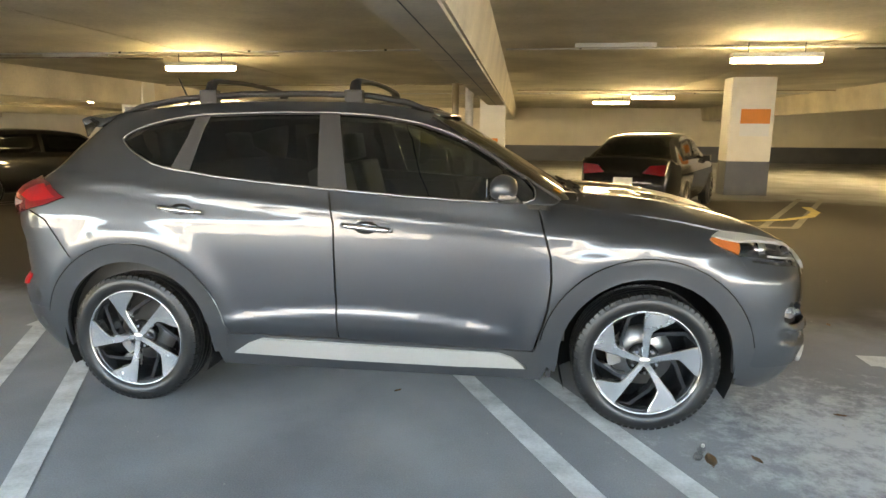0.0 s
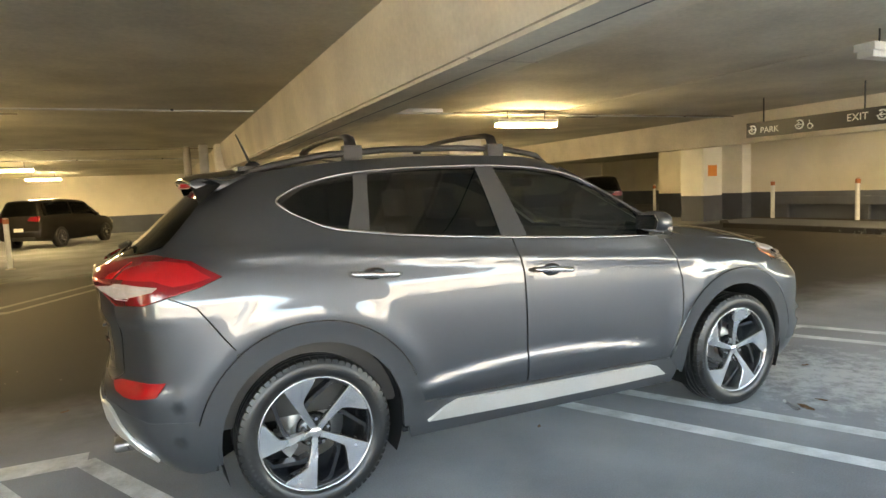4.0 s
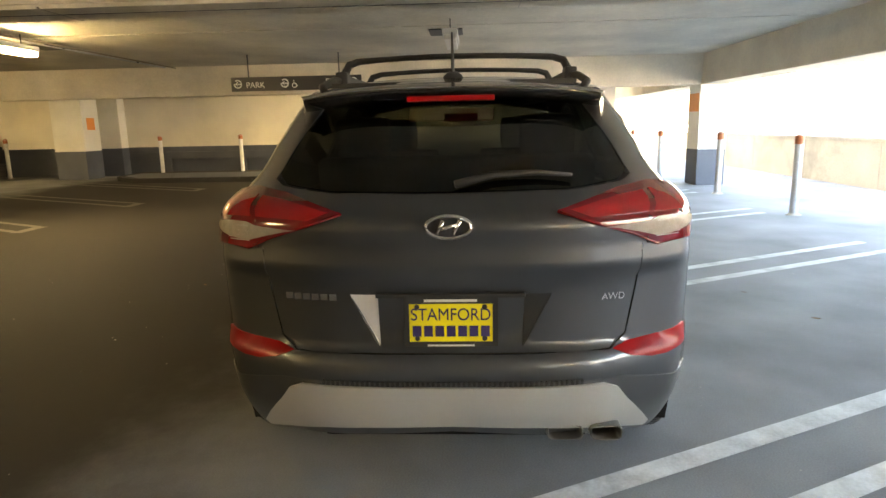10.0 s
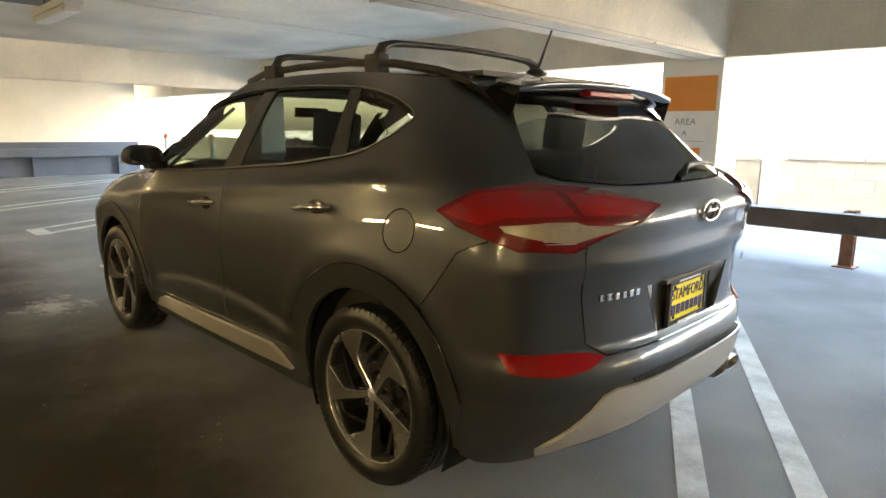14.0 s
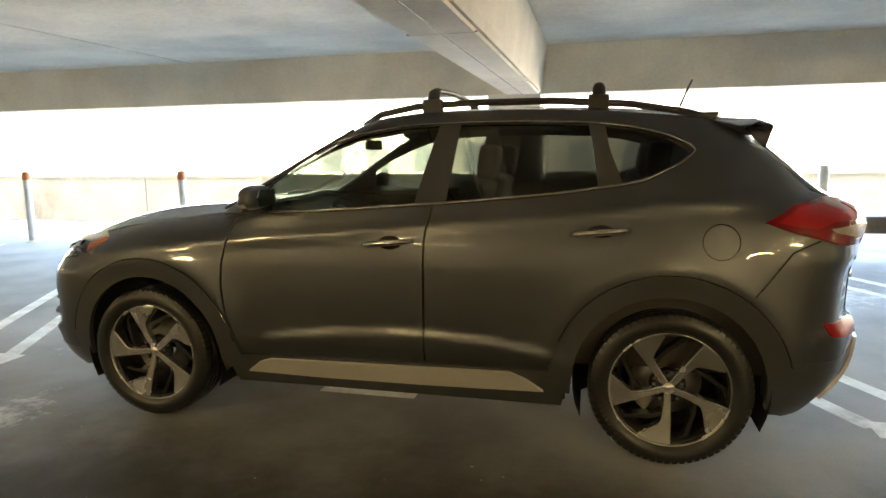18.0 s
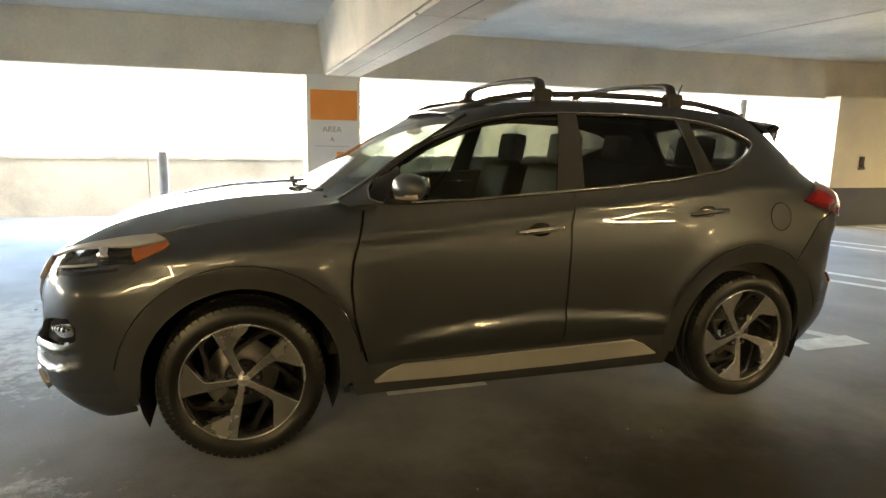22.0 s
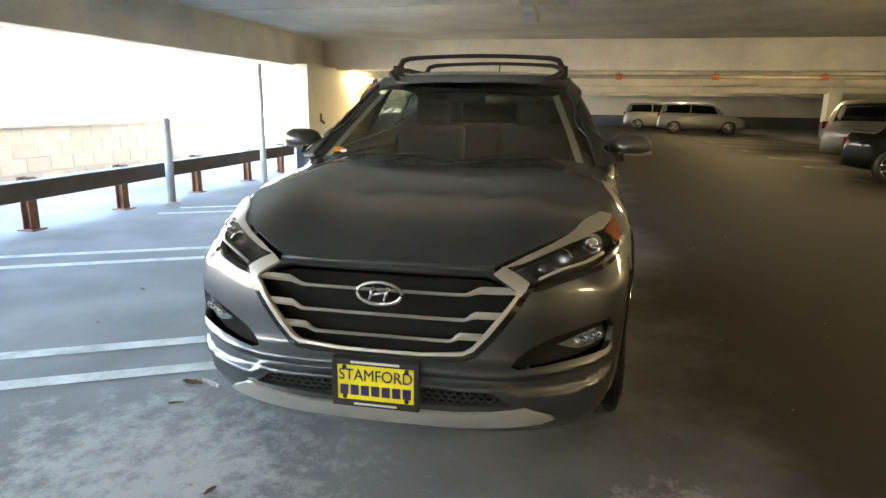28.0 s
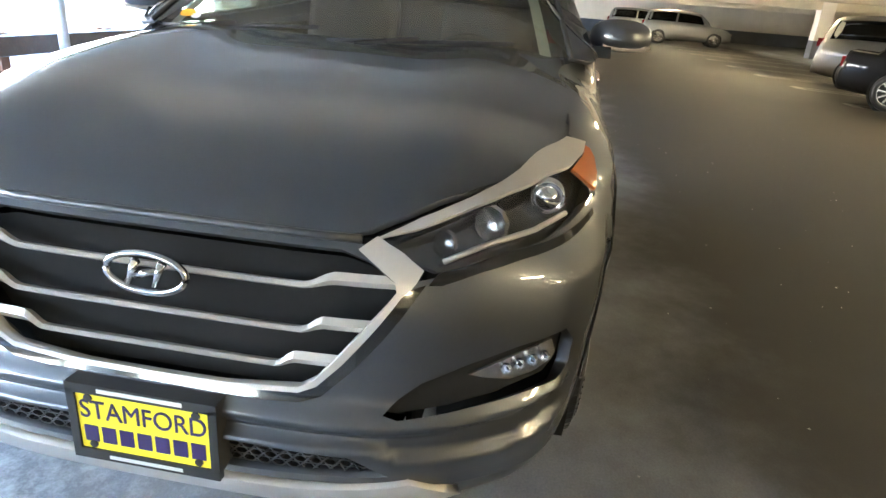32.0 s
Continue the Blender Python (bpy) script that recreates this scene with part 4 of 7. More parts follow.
cp = [(-1.01, 1.243), (-1.115, 1.258), (-1.055, 1.42), (-1.03, 1.534), (-0.955, 1.54), (-0.975, 1.46)]
both("c_pillar_trim", panel_mesh(cp, R_UP, 0.05, 0.01, lift=-0.005), C["grey_trim"], suv)
mp = [(0.685, 1.126), (0.775, 1.142), (0.775, 1.185), (0.61, 1.322), (0.62, 1.27)]
both("mirror_base", panel_mesh(mp, R_UP, 0.05, 0.008, lift=-0.004), C["gloss_black"], suv)
for sgn in (-1, 1):
    pts = []
    for u, v in dense(rounded(dlo, soft=0.3), 0.04):
        q = R_UP(u, v)
        pts.append((q[0], (q[1] - (0.005 if v < 1.29 else 0.002)) * -sgn, q[2] + 0.001))
    part("window_chrome", tube(pts, [0.0068 if p[2] < 1.29 and p[0] < 0.7 else 0.004 for p in pts], 6, closed=True, flat=1.3), C["soft_chrome"], suv, "slim bright window surround", smooth=True)
# roof and hood
roof_mid = lerp_table([(-1.8, 1.54), (-1.6, 1.578), (-1.4, 1.606), (-1.0, 1.638), (-0.6, 1.648), (-0.2, 1.64), (0.05, 1.616), (0.2, 1.588), (0.34, 1.552)])


def roof_at(x, y):
    ze = roof_edge(x)
    ye = max(0.5, side_y(x, ze, True))
    return (x, y, roof_mid(x) - (roof_mid(x) - ze) * min(1.3, abs(y) / ye) ** 2.6)


def roof_line(x):
    return side_y(x, roof_edge(x), True)


rl = [(x, -roof_line(x) + 0.003) for x in (-1.57, -1.4, -1.2, -0.9, -0.6, -0.3, 0.0, 0.15, 0.25)]
roof_loop = rl + [(0.3, -0.4), (0.325, 0.0), (0.3, 0.4)] + [(x, -y) for x, y in reversed(rl)] + [(-1.6, 0.3), (-1.6, -0.3)]
sheet("roof", panel_mesh(roof_loop, roof_at, 0.05, 0.01), C["paint"], suv)
hood_mid = lerp_table([(0.7, 1.145), (1.0, 1.122), (1.3, 1.103), (1.55, 1.068), (1.75, 1.023), (1.9, 0.977), (2.0, 0.936), (2.08, 0.892), (2.13, 0.85), (2.16, 0.81)])


def hood_at(x, y):
    a = abs(y)
    edge = 0.76 - 0.10 * smooth01((x - 1.5) / 0.55)
    z = hood_mid(x) + 0.016 * math.exp(-(((a - 0.47) / 0.13) ** 2)) * smooth01((2.1 - x) / 0.3) - 0.045 * max(0.0, (a - 0.5) / (edge - 0.5)) ** 2 * smooth01((x - 0.6) / 0.6)
    return (x, y, z)


hl = [(0.83, -0.74), (1.0, -0.755), (1.2, -0.766), (1.45, -0.772), (1.62, -0.763), (1.74, -0.735), (1.84, -0.69), (1.93, -0.64), (2.01, -0.57), (2.075, -0.487), (2.115, -0.415), (2.135, -0.34), (2.143, -0.15)]
hood_loop = hl + [(x, -y) for x, y in reversed(hl)] + [(0.93, 0.45), (0.965, 0.0), (0.93, -0.45)]
sheet("hood", panel_mesh(hood_loop, hood_at, 0.025, 0.02, lift=0.006), C["paint"], suv)
part("cowl", boxed(0.78, 1.02, -0.72, 0.72, 1.0, 1.098), C["black_plastic"], suv)
# windscreen
ws = [(phi_screen(y, z), z) for y, z in ((-0.77, 1.13), (-0.4, 1.1), (0, 1.09), (0.4, 1.1), (0.77, 1.13), (0.72, 1.26), (0.655, 1.4), (0.585, 1.525), (0.3, 1.553), (0, 1.56), (-0.3, 1.553), (-0.585, 1.525), (-0.655, 1.4), (-0.72, 1.26))]
sheet("windscreen", panel_mesh(ws, SCREEN_AT, 0.05, 0.004, su=0.6), C["glass_ws"], suv, "clear windscreen with a sticker")
for sgn in (-1, 1):
    pts = [SCREEN_AT(phi_screen(sgn * y, z), z) for y, z in ((0.78, 1.13), (0.73, 1.26), (0.665, 1.4), (0.592, 1.53))]
    part("screen_trim", tube(pts, 0.011, 6), C["black_plastic"], suv, smooth=True)


def rear_loop(pts):
    return [(phi_of(k, v, z, True), z) for k, v, z in pts]


def front_loop(pts):
    return [(phi_of(k, v, z, False), z) for k, v, z in pts]


def mirror_loop(pts):
    half_way = rear_loop(pts)
    return half_way + [(-p, z) for p, z in reversed(half_way) if abs(p) > 1e-6]


# tailgate with its number plate recess, rear window
recess = [("y", -0.34, 0.85), ("y", 0.34, 0.85), ("y", 0.245, 0.665), ("y", -0.245, 0.665)]
gate = [("y", 0.0, 0.648), ("y", 0.54, 0.648), ("y", 0.6, 0.69), ("y", 0.63, 0.85), ("y", 0.645, 1.0), ("y", 0.665, 1.12), ("y", 0.69, 1.195), ("y", 0.672, 1.24), ("y", 0.6, 1.205), ("y", 0.4, 1.185), ("y", 0.0, 1.18)]
tailgate = sheet("tailgate", panel_mesh(mirror_loop(gate), REAR_AT, 0.035, 0.015, su=1.15, holes=[rear_loop(recess)]), C["paint"], suv)
sheet("plate_recess", panel_mesh(rear_loop([("y", -0.255, 0.845), ("y", 0.255, 0.845), ("y", 0.245, 0.66), ("y", -0.245, 0.66)]), REAR_AT, 0.05, 0.01, lift=-0.035, su=1.15), C["paint"], tailgate)
for sgn in (-1, 1):
    bm = bmesh.new()
    a, b, c2 = (Vector(REAR_AT(phi_of("y", sgn * y, z, True), z)) for y, z in ((0.342, 0.852), (0.25, 0.852), (0.247, 0.663)))
    tri = [bm.verts.new(v) for v in (a, b + Vector((0.034, 0, -0.004)), c2 + Vector((0.034, 0, 0)), c2)]
    bm.faces.new(tri)
    part("recess_facet", bm, C["silver"] if sgn < 0 else C["paint"], tailgate, "slanted facet beside the plate")
rw = [("y", 0.0, 1.188), ("y", 0.4, 1.193), ("y", 0.59, 1.213), ("y", 0.66, 1.262), ("y", 0.635, 1.33), ("y", 0.6, 1.43), ("y", 0.58, 1.5), ("y", 0.3, 1.512), ("y", 0.0, 1.516)]
sheet("rear_window", panel_mesh(mirror_loop(rw), REAR_AT, 0.05, 0.005, lift=-0.003, su=1.1), C["glass_tint"], suv, "dark privacy glass rear window")
# spoiler over the rear window
bm = bmesh.new()
rows = []
for k in range(25):
    y = -0.61 + 1.22 * k / 24
    e = abs(y) / 0.61
    x1 = -1.815 + 0.045 * e * e
    x0 = -1.5
    rows.append([bm.verts.new(p) for p in ((x0, y, roof_at(x0, min(abs(y), 0.6))[2] + 0.003), (-1.62, y * 0.985, roof_at(-1.62, min(abs(y), 0.56))[2] + 0.004), (-1.73, y * 0.96, 1.565 - 0.04 * e**3), (x1, y * 0.925, 1.545 - 0.03 * e**3), (x1 - 0.003, y * 0.925, 1.528 - 0.03 * e**3), (-1.74, y * 0.93, 1.508 - 0.03 * e * e), (-1.66, y * 0.95, 1.5 - 0.03 * e * e))])
for a, b in zip(rows, rows[1:]):
    for i in range(3):
        bm.faces.new((a[i], b[i], b[i + 1], a[i + 1]))
for r in (rows[0], rows[-1]):
    bm.faces.new(r)
lip_bm = bmesh.new()
lip_rows = [[lip_bm.verts.new(v.co) for v in r[3:]] for r in rows]
for a, b in zip(lip_rows, lip_rows[1:]):
    for i in range(3):
        lip_bm.faces.new((a[i], b[i], b[i + 1], a[i + 1]))
spoiler = part("spoiler", bm, C["paint"], suv, smooth=True)
part("spoiler_lip", lip_bm, C["gloss_black"], spoiler, "gloss black spoiler underside", smooth=True)
part("brake_light", boxed(-1.80, -1.75, -0.165, 0.165, 1.496, 1.517, 0.005), C["reflector_red"], spoiler, "high red brake light bar")
for sgn in (-1, 1):
    bm = bmesh.new()
    q = [(-1.775, 0.555 * sgn, 1.508), (-1.74, 0.575 * sgn, 1.41), (-1.64, 0.6 * sgn, 1.5), (-1.7, 0.59 * sgn, 1.53)]
    bm.faces.new([bm.verts.new(v) for v in q])
    bmesh.ops.solidify(bm, geom=bm.faces[:], thickness=0.01)
    part("spoiler_fin", bm, C["gloss_black"], spoiler)
# tail lamps
lamp = [("y", 0.35, 1.125), ("y", 0.46, 1.15), ("y", 0.57, 1.178), ("y", 0.69, 1.192), ("x", -1.9, 1.185), ("x", -1.8, 1.165), ("x", -1.69, 1.102), ("x", -1.78, 1.07), ("x", -1.88, 1.045), ("x", -1.99, 1.01), ("y", 0.69, 1.003), ("y", 0.6, 1.045), ("y", 0.47, 1.087)]
clear = [("y", 0.5, 1.075), ("y", 0.6, 1.079), ("y", 0.66, 1.082), ("y", 0.69, 1.09), ("y", 0.762, 1.09), ("x", -1.937, 1.076), ("x", -1.955, 1.06), ("y", 0.735, 1.034), ("y", 0.69, 1.032), ("y", 0.62, 1.052), ("y", 0.54, 1.07)]
inner = [("y", 0.39, 1.124), ("y", 0.47, 1.138), ("y", 0.57, 1.155), ("y", 0.655, 1.163), ("y", 0.657, 1.105), ("y", 0.55, 1.103), ("y", 0.46, 1.1)]
outer = [("y", 0.678, 1.166), ("x", -1.9, 1.166), ("x", -1.82, 1.155), ("x", -1.735, 1.1), ("x", -1.8, 1.085), ("x", -1.88, 1.075), ("x", -1.95, 1.1), ("y", 0.68, 1.105)]
LT = [both("tail_light", panel_mesh(rear_loop(lamp), REAR_AT, 0.02, 0.02, lift=0.016, su=1.15), C["red_lens"], suv, "red wraparound tail light")]
cl = panel_mesh(rear_loop(clear), REAR_AT, 0.02, 0.004, lift=0.02, su=1.15)
il = panel_mesh(rear_loop(inner), REAR_AT, 0.02, 0.004, lift=0.019, su=1.15)
ol = panel_mesh(rear_loop(outer), REAR_AT, 0.02, 0.004, lift=0.019, su=1.15)
for ob, c_, i_, o_ in zip(LT[0], (cl, mirrored(cl)), (il, mirrored(il)), (ol, mirrored(ol))):
    sheet("reversing_lens", c_, C["clear_lens"], ob, "clear white lower lens")
    sheet("lamp_segment", i_, C["red_lens_deep"], ob, "bright red lamp segment")
    sheet("lamp_segment", o_, C["red_lens_deep"], ob, "bright red lamp segment")
for sgn in (-1, 1):
    pts = [Vector(REAR_AT(phi_of("y", sgn * y, z, True), z)) for y, z in ((0.662, 1.19), (0.665, 1.1), (0.66, 1.01), (0.645, 0.9))]
    part("lamp_seam", tube([p + Vector((-0.018, 0, 0)) for p in pts[:3]], 0.0028, 6), C["gloss_black"], suv)
# lens rims and ribs inside the tail lamps
for ob, sgn in zip(LT[0], (1, -1)):
    def on_lamp(k, v, z, out=0.0145):
        q = Vector(REAR_AT(phi_of(k, v, z, True), z))
        n = Vector((q.x + 1.0, q.y, 0.0)).normalized()
        q = q + n * out
        return Vector((q.x, q.y * sgn, q.z))

    part("lens_rim", tube([on_lamp(*p) for p in lamp], 0.005, 6, closed=True), C["red_lens"], ob, "dark red lens rim", smooth=True)
    for k in range(7):
        z_ = 1.03 + k * 0.0085
        part("lens_rib", tube([on_lamp("y", v, z_, 0.0185) for v in (0.685, 0.73, 0.77 + 0.006 * k)], 0.0016, 4), C["silver"], ob, "fine clear lens rib")
# shadow gaps between the rear panels
for sgn in (-1, 1):
    for run in ((("y", 0.543, 0.646), ("y", 0.602, 0.688), ("y", 0.632, 0.85), ("y", 0.647, 1.0)), (("x", -1.905, 1.03), ("x", -1.8, 0.983), ("x", -1.7, 0.842), ("x", -1.66, 0.79)), (("y", 0.0, 0.646), ("y", 0.27, 0.646), ("y", 0.543, 0.646))):
        pts = [Vector(REAR_AT(sgn * phi_of(k, v, z, True), z)) for k, v, z in run]
        part("panel_gap", tube(pts, 0.0032, 6), C["gloss_black"], suv)
# rear bumper, cladding, diffuser
rb = [("y", 0.0, 0.644), ("y", 0.543, 0.644), ("y", 0.604, 0.687), ("y", 0.634, 0.85), ("y", 0.649, 1.03), ("x", -1.908, 1.03), ("x", -1.802, 0.983), ("x", -1.70, 0.842), ("x", -1.655, 0.785), ("x", -1.69, 0.6), ("x", -1.715, 0.5), ("y", 0.8, 0.5), ("y", 0.6, 0.545), ("y", 0.0, 0.548)]
sheet("rear_bumper", panel_mesh(mirror_loop(rb), REAR_AT, 0.035, 0.015, su=1.15), C["paint"], suv)
backing = [("x", -1.96, 1.06), ("x", -1.9, 1.07), ("x", -1.76, 1.06), ("x", -1.64, 0.86), ("x", -1.62, 0.78), ("x", -1.7, 0.76), ("x", -1.8, 0.88), ("x", -1.93, 0.98)]
both("quarter_joint", panel_mesh(rear_loop(backing), REAR_AT, 0.03, 0.0, lift=-0.005, su=1.15, rim=False), C["paint"], suv)
rc = [("y", 0.0, 0.552), ("y", 0.6, 0.549), ("y", 0.8, 0.504), ("x", -1.72, 0.504), ("x", -1.75, 0.36), ("x", -1.77, 0.25), ("y", 0.8, 0.235), ("y", 0.7, 0.25), ("y", 0.6, 0.29), ("y", 0.0, 0.34)]
sheet("rear_bumper_cladding", panel_mesh(mirror_loop(rc), REAR_AT, 0.035, 0.015, lift=0.002, su=1.15), C["clad"], suv)
df = [("y", 0.0, 0.538), ("y", 0.52, 0.537), ("y", 0.565, 0.518), ("y", 0.6, 0.47), ("y", 0.715, 0.325), ("y", 0.7, 0.3), ("y", 0.6, 0.335), ("y", 0.45, 0.366), ("y", 0.3, 0.38), ("y", 0.0, 0.39)]
sheet("rear_skid_plate", panel_mesh(mirror_loop(df), REAR_AT, 0.035, 0.015, lift=0.018, su=1.15), C["silver"], suv, "satin silver rear skid plate")
bm = bmesh.new()
for k in range(52):
    y = -0.44 + 0.88 * k / 51
    q = Vector(REAR_AT(phi_of("y", y, 0.548, True), 0.548))
    box(bm, q.x - 0.012, q.x + 0.01, -y - 0.005, -y + 0.005, 0.541, 0.556)
part("step_pad_ribs", bm, C["black_plastic"], suv)
fog = [("y", 0.552, 0.645), ("y", 0.607, 0.658), ("y", 0.75, 0.668), ("x", -1.94, 0.676), ("x", -1.98, 0.618), ("y", 0.75, 0.603), ("y", 0.69, 0.604), ("y", 0.62, 0.616)]
both("rear_reflector", panel_mesh(rear_loop(fog), REAR_AT, 0.03, 0.012, lift=0.008, su=1.15), C["reflector_red"], suv, "red bumper reflector")
for y, w_ in ((-0.392, 0.064), (-0.535, 0.056)):
    rr_ = [(w_ * math.copysign(abs(math.cos(a * math.pi / 16)) ** 0.45, math.cos(a * math.pi / 16)), 0.027 * math.copysign(abs(math.sin(a * math.pi / 16)) ** 0.6, math.sin(a * math.pi / 16))) for a in range(32)]
    bm = bmesh.new()
    rings = [[bm.verts.new((x_, y + u * k_, 0.345 + v * k_)) for u, v in rr_] for x_, k_ in ((-1.95, 1.0), (-2.165, 1.0), (-2.175, 0.97), (-2.17, 0.9), (-2.0, 0.88))]
    for a, b in zip(rings, rings[1:]):
        for i in range(32):
            bm.faces.new((a[i], a[(i + 1) % 32], b[(i + 1) % 32], b[i]))
    bmesh.ops.recalc_face_normals(bm, faces=bm.faces[:])
    tip_ = part("exhaust_tip", bm, C["exhaust"], suv, "flat oval metal exhaust tip", smooth=True)
    part("exhaust_bore", boxed(-2.02, -2.01, y - w_ * 0.9, y + w_ * 0.9, 0.325, 0.367), C["liner"], tip_)
part("rear_valance", boxed(-2.05, -1.7, -0.55, 0.55, 0.37, 0.5, 0.02), C["black_plastic"], suv)
# arch cladding, sills, mud flaps
fa = arc(1.33, 0.36, 0.515, 8, 172, 20) + [(0.79, 0.38), (0.86, 0.30), (0.90, 0.27)] + arc(1.33, 0.36, 0.418, 180, 0, 20) + [(1.76, 0.28), (1.82, 0.3)]
both("front_arch_cladding", panel_mesh(fa, R_SIDE, 0.03, 0.03, lift=0.006), C["clad"], suv)
ra = arc(-1.325, 0.36, 0.515, 20, 168, 20) + [(-1.80, 0.40), (-1.77, 0.28), (-1.74, 0.28)] + arc(-1.325, 0.36, 0.418, 180, 0, 20) + [(-0.9, 0.29), (-0.83, 0.3), (-0.80, 0.42), (-0.82, 0.47)]
both("rear_arch_cladding", panel_mesh(ra, R_SIDE, 0.03, 0.03, lift=0.006), C["clad"], suv)
# dark joint over each arch trim
for cx, a0, a1 in ((1.33, 10, 170), (-1.325, 22, 166)):
    run = arc(cx, 0.36, 0.5165, a0, a1, 26)
    for sgn in (-1, 1):
        part("arch_joint", tube([(x, sgn * (side_y(x, z) + 0.0045), z) for x, z in run], 0.0032, 6), C["gloss_black"], suv)
sl = [(-0.84, 0.402), (0.8, 0.378), (0.86, 0.3), (0.83, 0.22), (-0.86, 0.22), (-0.88, 0.3)]
both("sill", panel_mesh(sl, R_SIDE, 0.04, 0.03, lift=0.003), C["clad"], suv)
sk = [(-0.78, 0.3), (-0.70, 0.355), (-0.62, 0.388), (0.0, 0.378), (0.62, 0.368), (0.69, 0.345), (0.755, 0.292), (0.4, 0.286), (-0.2, 0.288)]
both("side_skirt", panel_mesh(sk, R_SIDE, 0.04, 0.02, lift=0.022), C["silver"], suv, "satin silver side skirt strip")
for sgn in (-1, 1):
    for x, z in ((-1.77, 0.24), (0.87, 0.22)):
        part("mud_flap", prism([(x - 0.012, z), (x + 0.012, z), (x + 0.02, 0.42), (x - 0.02, 0.42)], "y", sgn * 0.7, sgn * 0.81), C["black_plastic"], suv)
    part("flap_clip", boxed(-0.875, -0.845, sgn * 0.74, sgn * 0.77, 0.22, 0.31, 0.004), C["black_plastic"], suv)
# front end
grille_o = [("y", -0.365, 0.833), ("y", 0.365, 0.833), ("y", 0.42, 0.818), ("y", 0.49, 0.774), ("y", 0.36, 0.585), ("y", 0.3, 0.545), ("y", -0.3, 0.545), ("y", -0.36, 0.585), ("y", -0.49, 0.774), ("y", -0.42, 0.818)]
intake = [("y", -0.49, 0.375), ("y", -0.415, 0.428), ("y", -0.2, 0.436), ("y", 0.2, 0.436), ("y", 0.415, 0.428), ("y", 0.49, 0.375), ("y", 0.2, 0.362), ("y", -0.2, 0.362)]
pocket = [("y", 0.472, 0.52), ("y", 0.5, 0.55), ("y", 0.54, 0.583), ("y", 0.625, 0.62), ("y", 0.72, 0.648), ("y", 0.812, 0.664), ("y", 0.832, 0.626), ("y", 0.828, 0.57), ("y", 0.8, 0.55), ("y", 0.7, 0.536), ("y", 0.6, 0.524), ("y", 0.5, 0.513)]
BLADE = lerp_table([(0.0, 0.494), (0.45, 0.49), (0.6, 0.497), (0.7, 0.507), (0.775, 0.52), (0.83, 0.54)])
LOW_BLADE = lerp_table([(0.0, 0.44), (0.45, 0.436), (0.52, 0.412), (0.66, 0.41), (0.76, 0.425), (0.83, 0.455)])


def bumper_at(phi, z):
    """The front skin with a ledge under the fog lamps, a recess below it and a lower crease."""
    q = FRONT_AT(phi, z)
    a = min(abs(q[1]), 0.83)
    up, low = z - BLADE(a), z - LOW_BLADE(a)
    d = 0.014 * (1 - smooth01(abs(up) / 0.05)) if up > 0 else 0.014 - 0.028 * smooth01(-up / 0.026)
    if up < 0:
        d += (0.02 - 0.006 * smooth01(-low / 0.06)) * smooth01((0.026 - low) / 0.026)
    d *= 1 - smooth01((abs(q[1]) - 0.8) / 0.05)
    e = 0.002
    g = Vector(FRONT_AT(phi + e, z)) - Vector(FRONT_AT(phi - e, z))
    n = Vector((abs(g.y), -g.x * math.copysign(1, g.y), 0.0)).normalized()
    return (q[0] + d * n.x, q[1] + d * n.y, z)



def front_loop_side(pts, sgn):
    return [((sgn if k == "x" else 1) * phi_of(k, v, z, False), z) for k, v, z in pts]


fb = [("y", 0.0, 0.34), ("y", 0.5, 0.352), ("y", 0.62, 0.335), ("x", 1.86, 0.34), ("x", 1.80, 0.36), ("x", 1.76, 0.62), ("x", 1.785, 0.8), ("x", 1.735, 0.885), ("y", 0.83, 0.885), ("y", 0.785, 0.86), ("y", 0.72, 0.843), ("y", 0.615, 0.822), ("y", 0.55, 0.797), ("y", 0.5, 0.785), ("y", 0.4, 0.846), ("y", 0.2, 0.85), ("y", 0.0, 0.85)]
lowhalf = front_loop(fb)
fb_loop = lowhalf + [(-p, z) for p, z in reversed(lowhalf) if abs(p) > 1e-6]
front_bumper = sheet("front_bumper", panel_mesh(fb_loop, bumper_at, 0.014, 0.03, su=1.15, holes=[front_loop(grille_o), front_loop(intake), front_loop_side(pocket, 1), [(-p, z) for p, z in front_loop_side(pocket, 1)]] ), C["paint"], suv)
fl = [("y", 0.0, 0.345), ("y", 0.5, 0.357), ("y", 0.62, 0.34), ("x", 1.86, 0.345), ("x", 1.80, 0.365), ("x", 1.77, 0.24), ("x", 1.9, 0.2), ("y", 0.6, 0.2), ("y", 0.0, 0.2)]
half = front_loop(fl)
sheet("front_lip", panel_mesh(half + [(-p, z) for p, z in reversed(half) if abs(p) > 1e-6], FRONT_AT, 0.04, 0.015, lift=-0.006, su=1.15), C["clad"], suv)
sp = [("y", 0.0, 0.335), ("y", 0.3, 0.34), ("y", 0.49, 0.36), ("y", 0.53, 0.368), ("y", 0.63, 0.315), ("y", 0.58, 0.3), ("y", 0.3, 0.28), ("y", 0.0, 0.272)]
half = front_loop(sp)
sheet("front_skid_plate", panel_mesh(half + [(-p, z) for p, z in reversed(half) if abs(p) > 1e-6], FRONT_AT, 0.035, 0.02, lift=0.016, su=1.15), C["silver"], suv, "satin silver front skid plate")
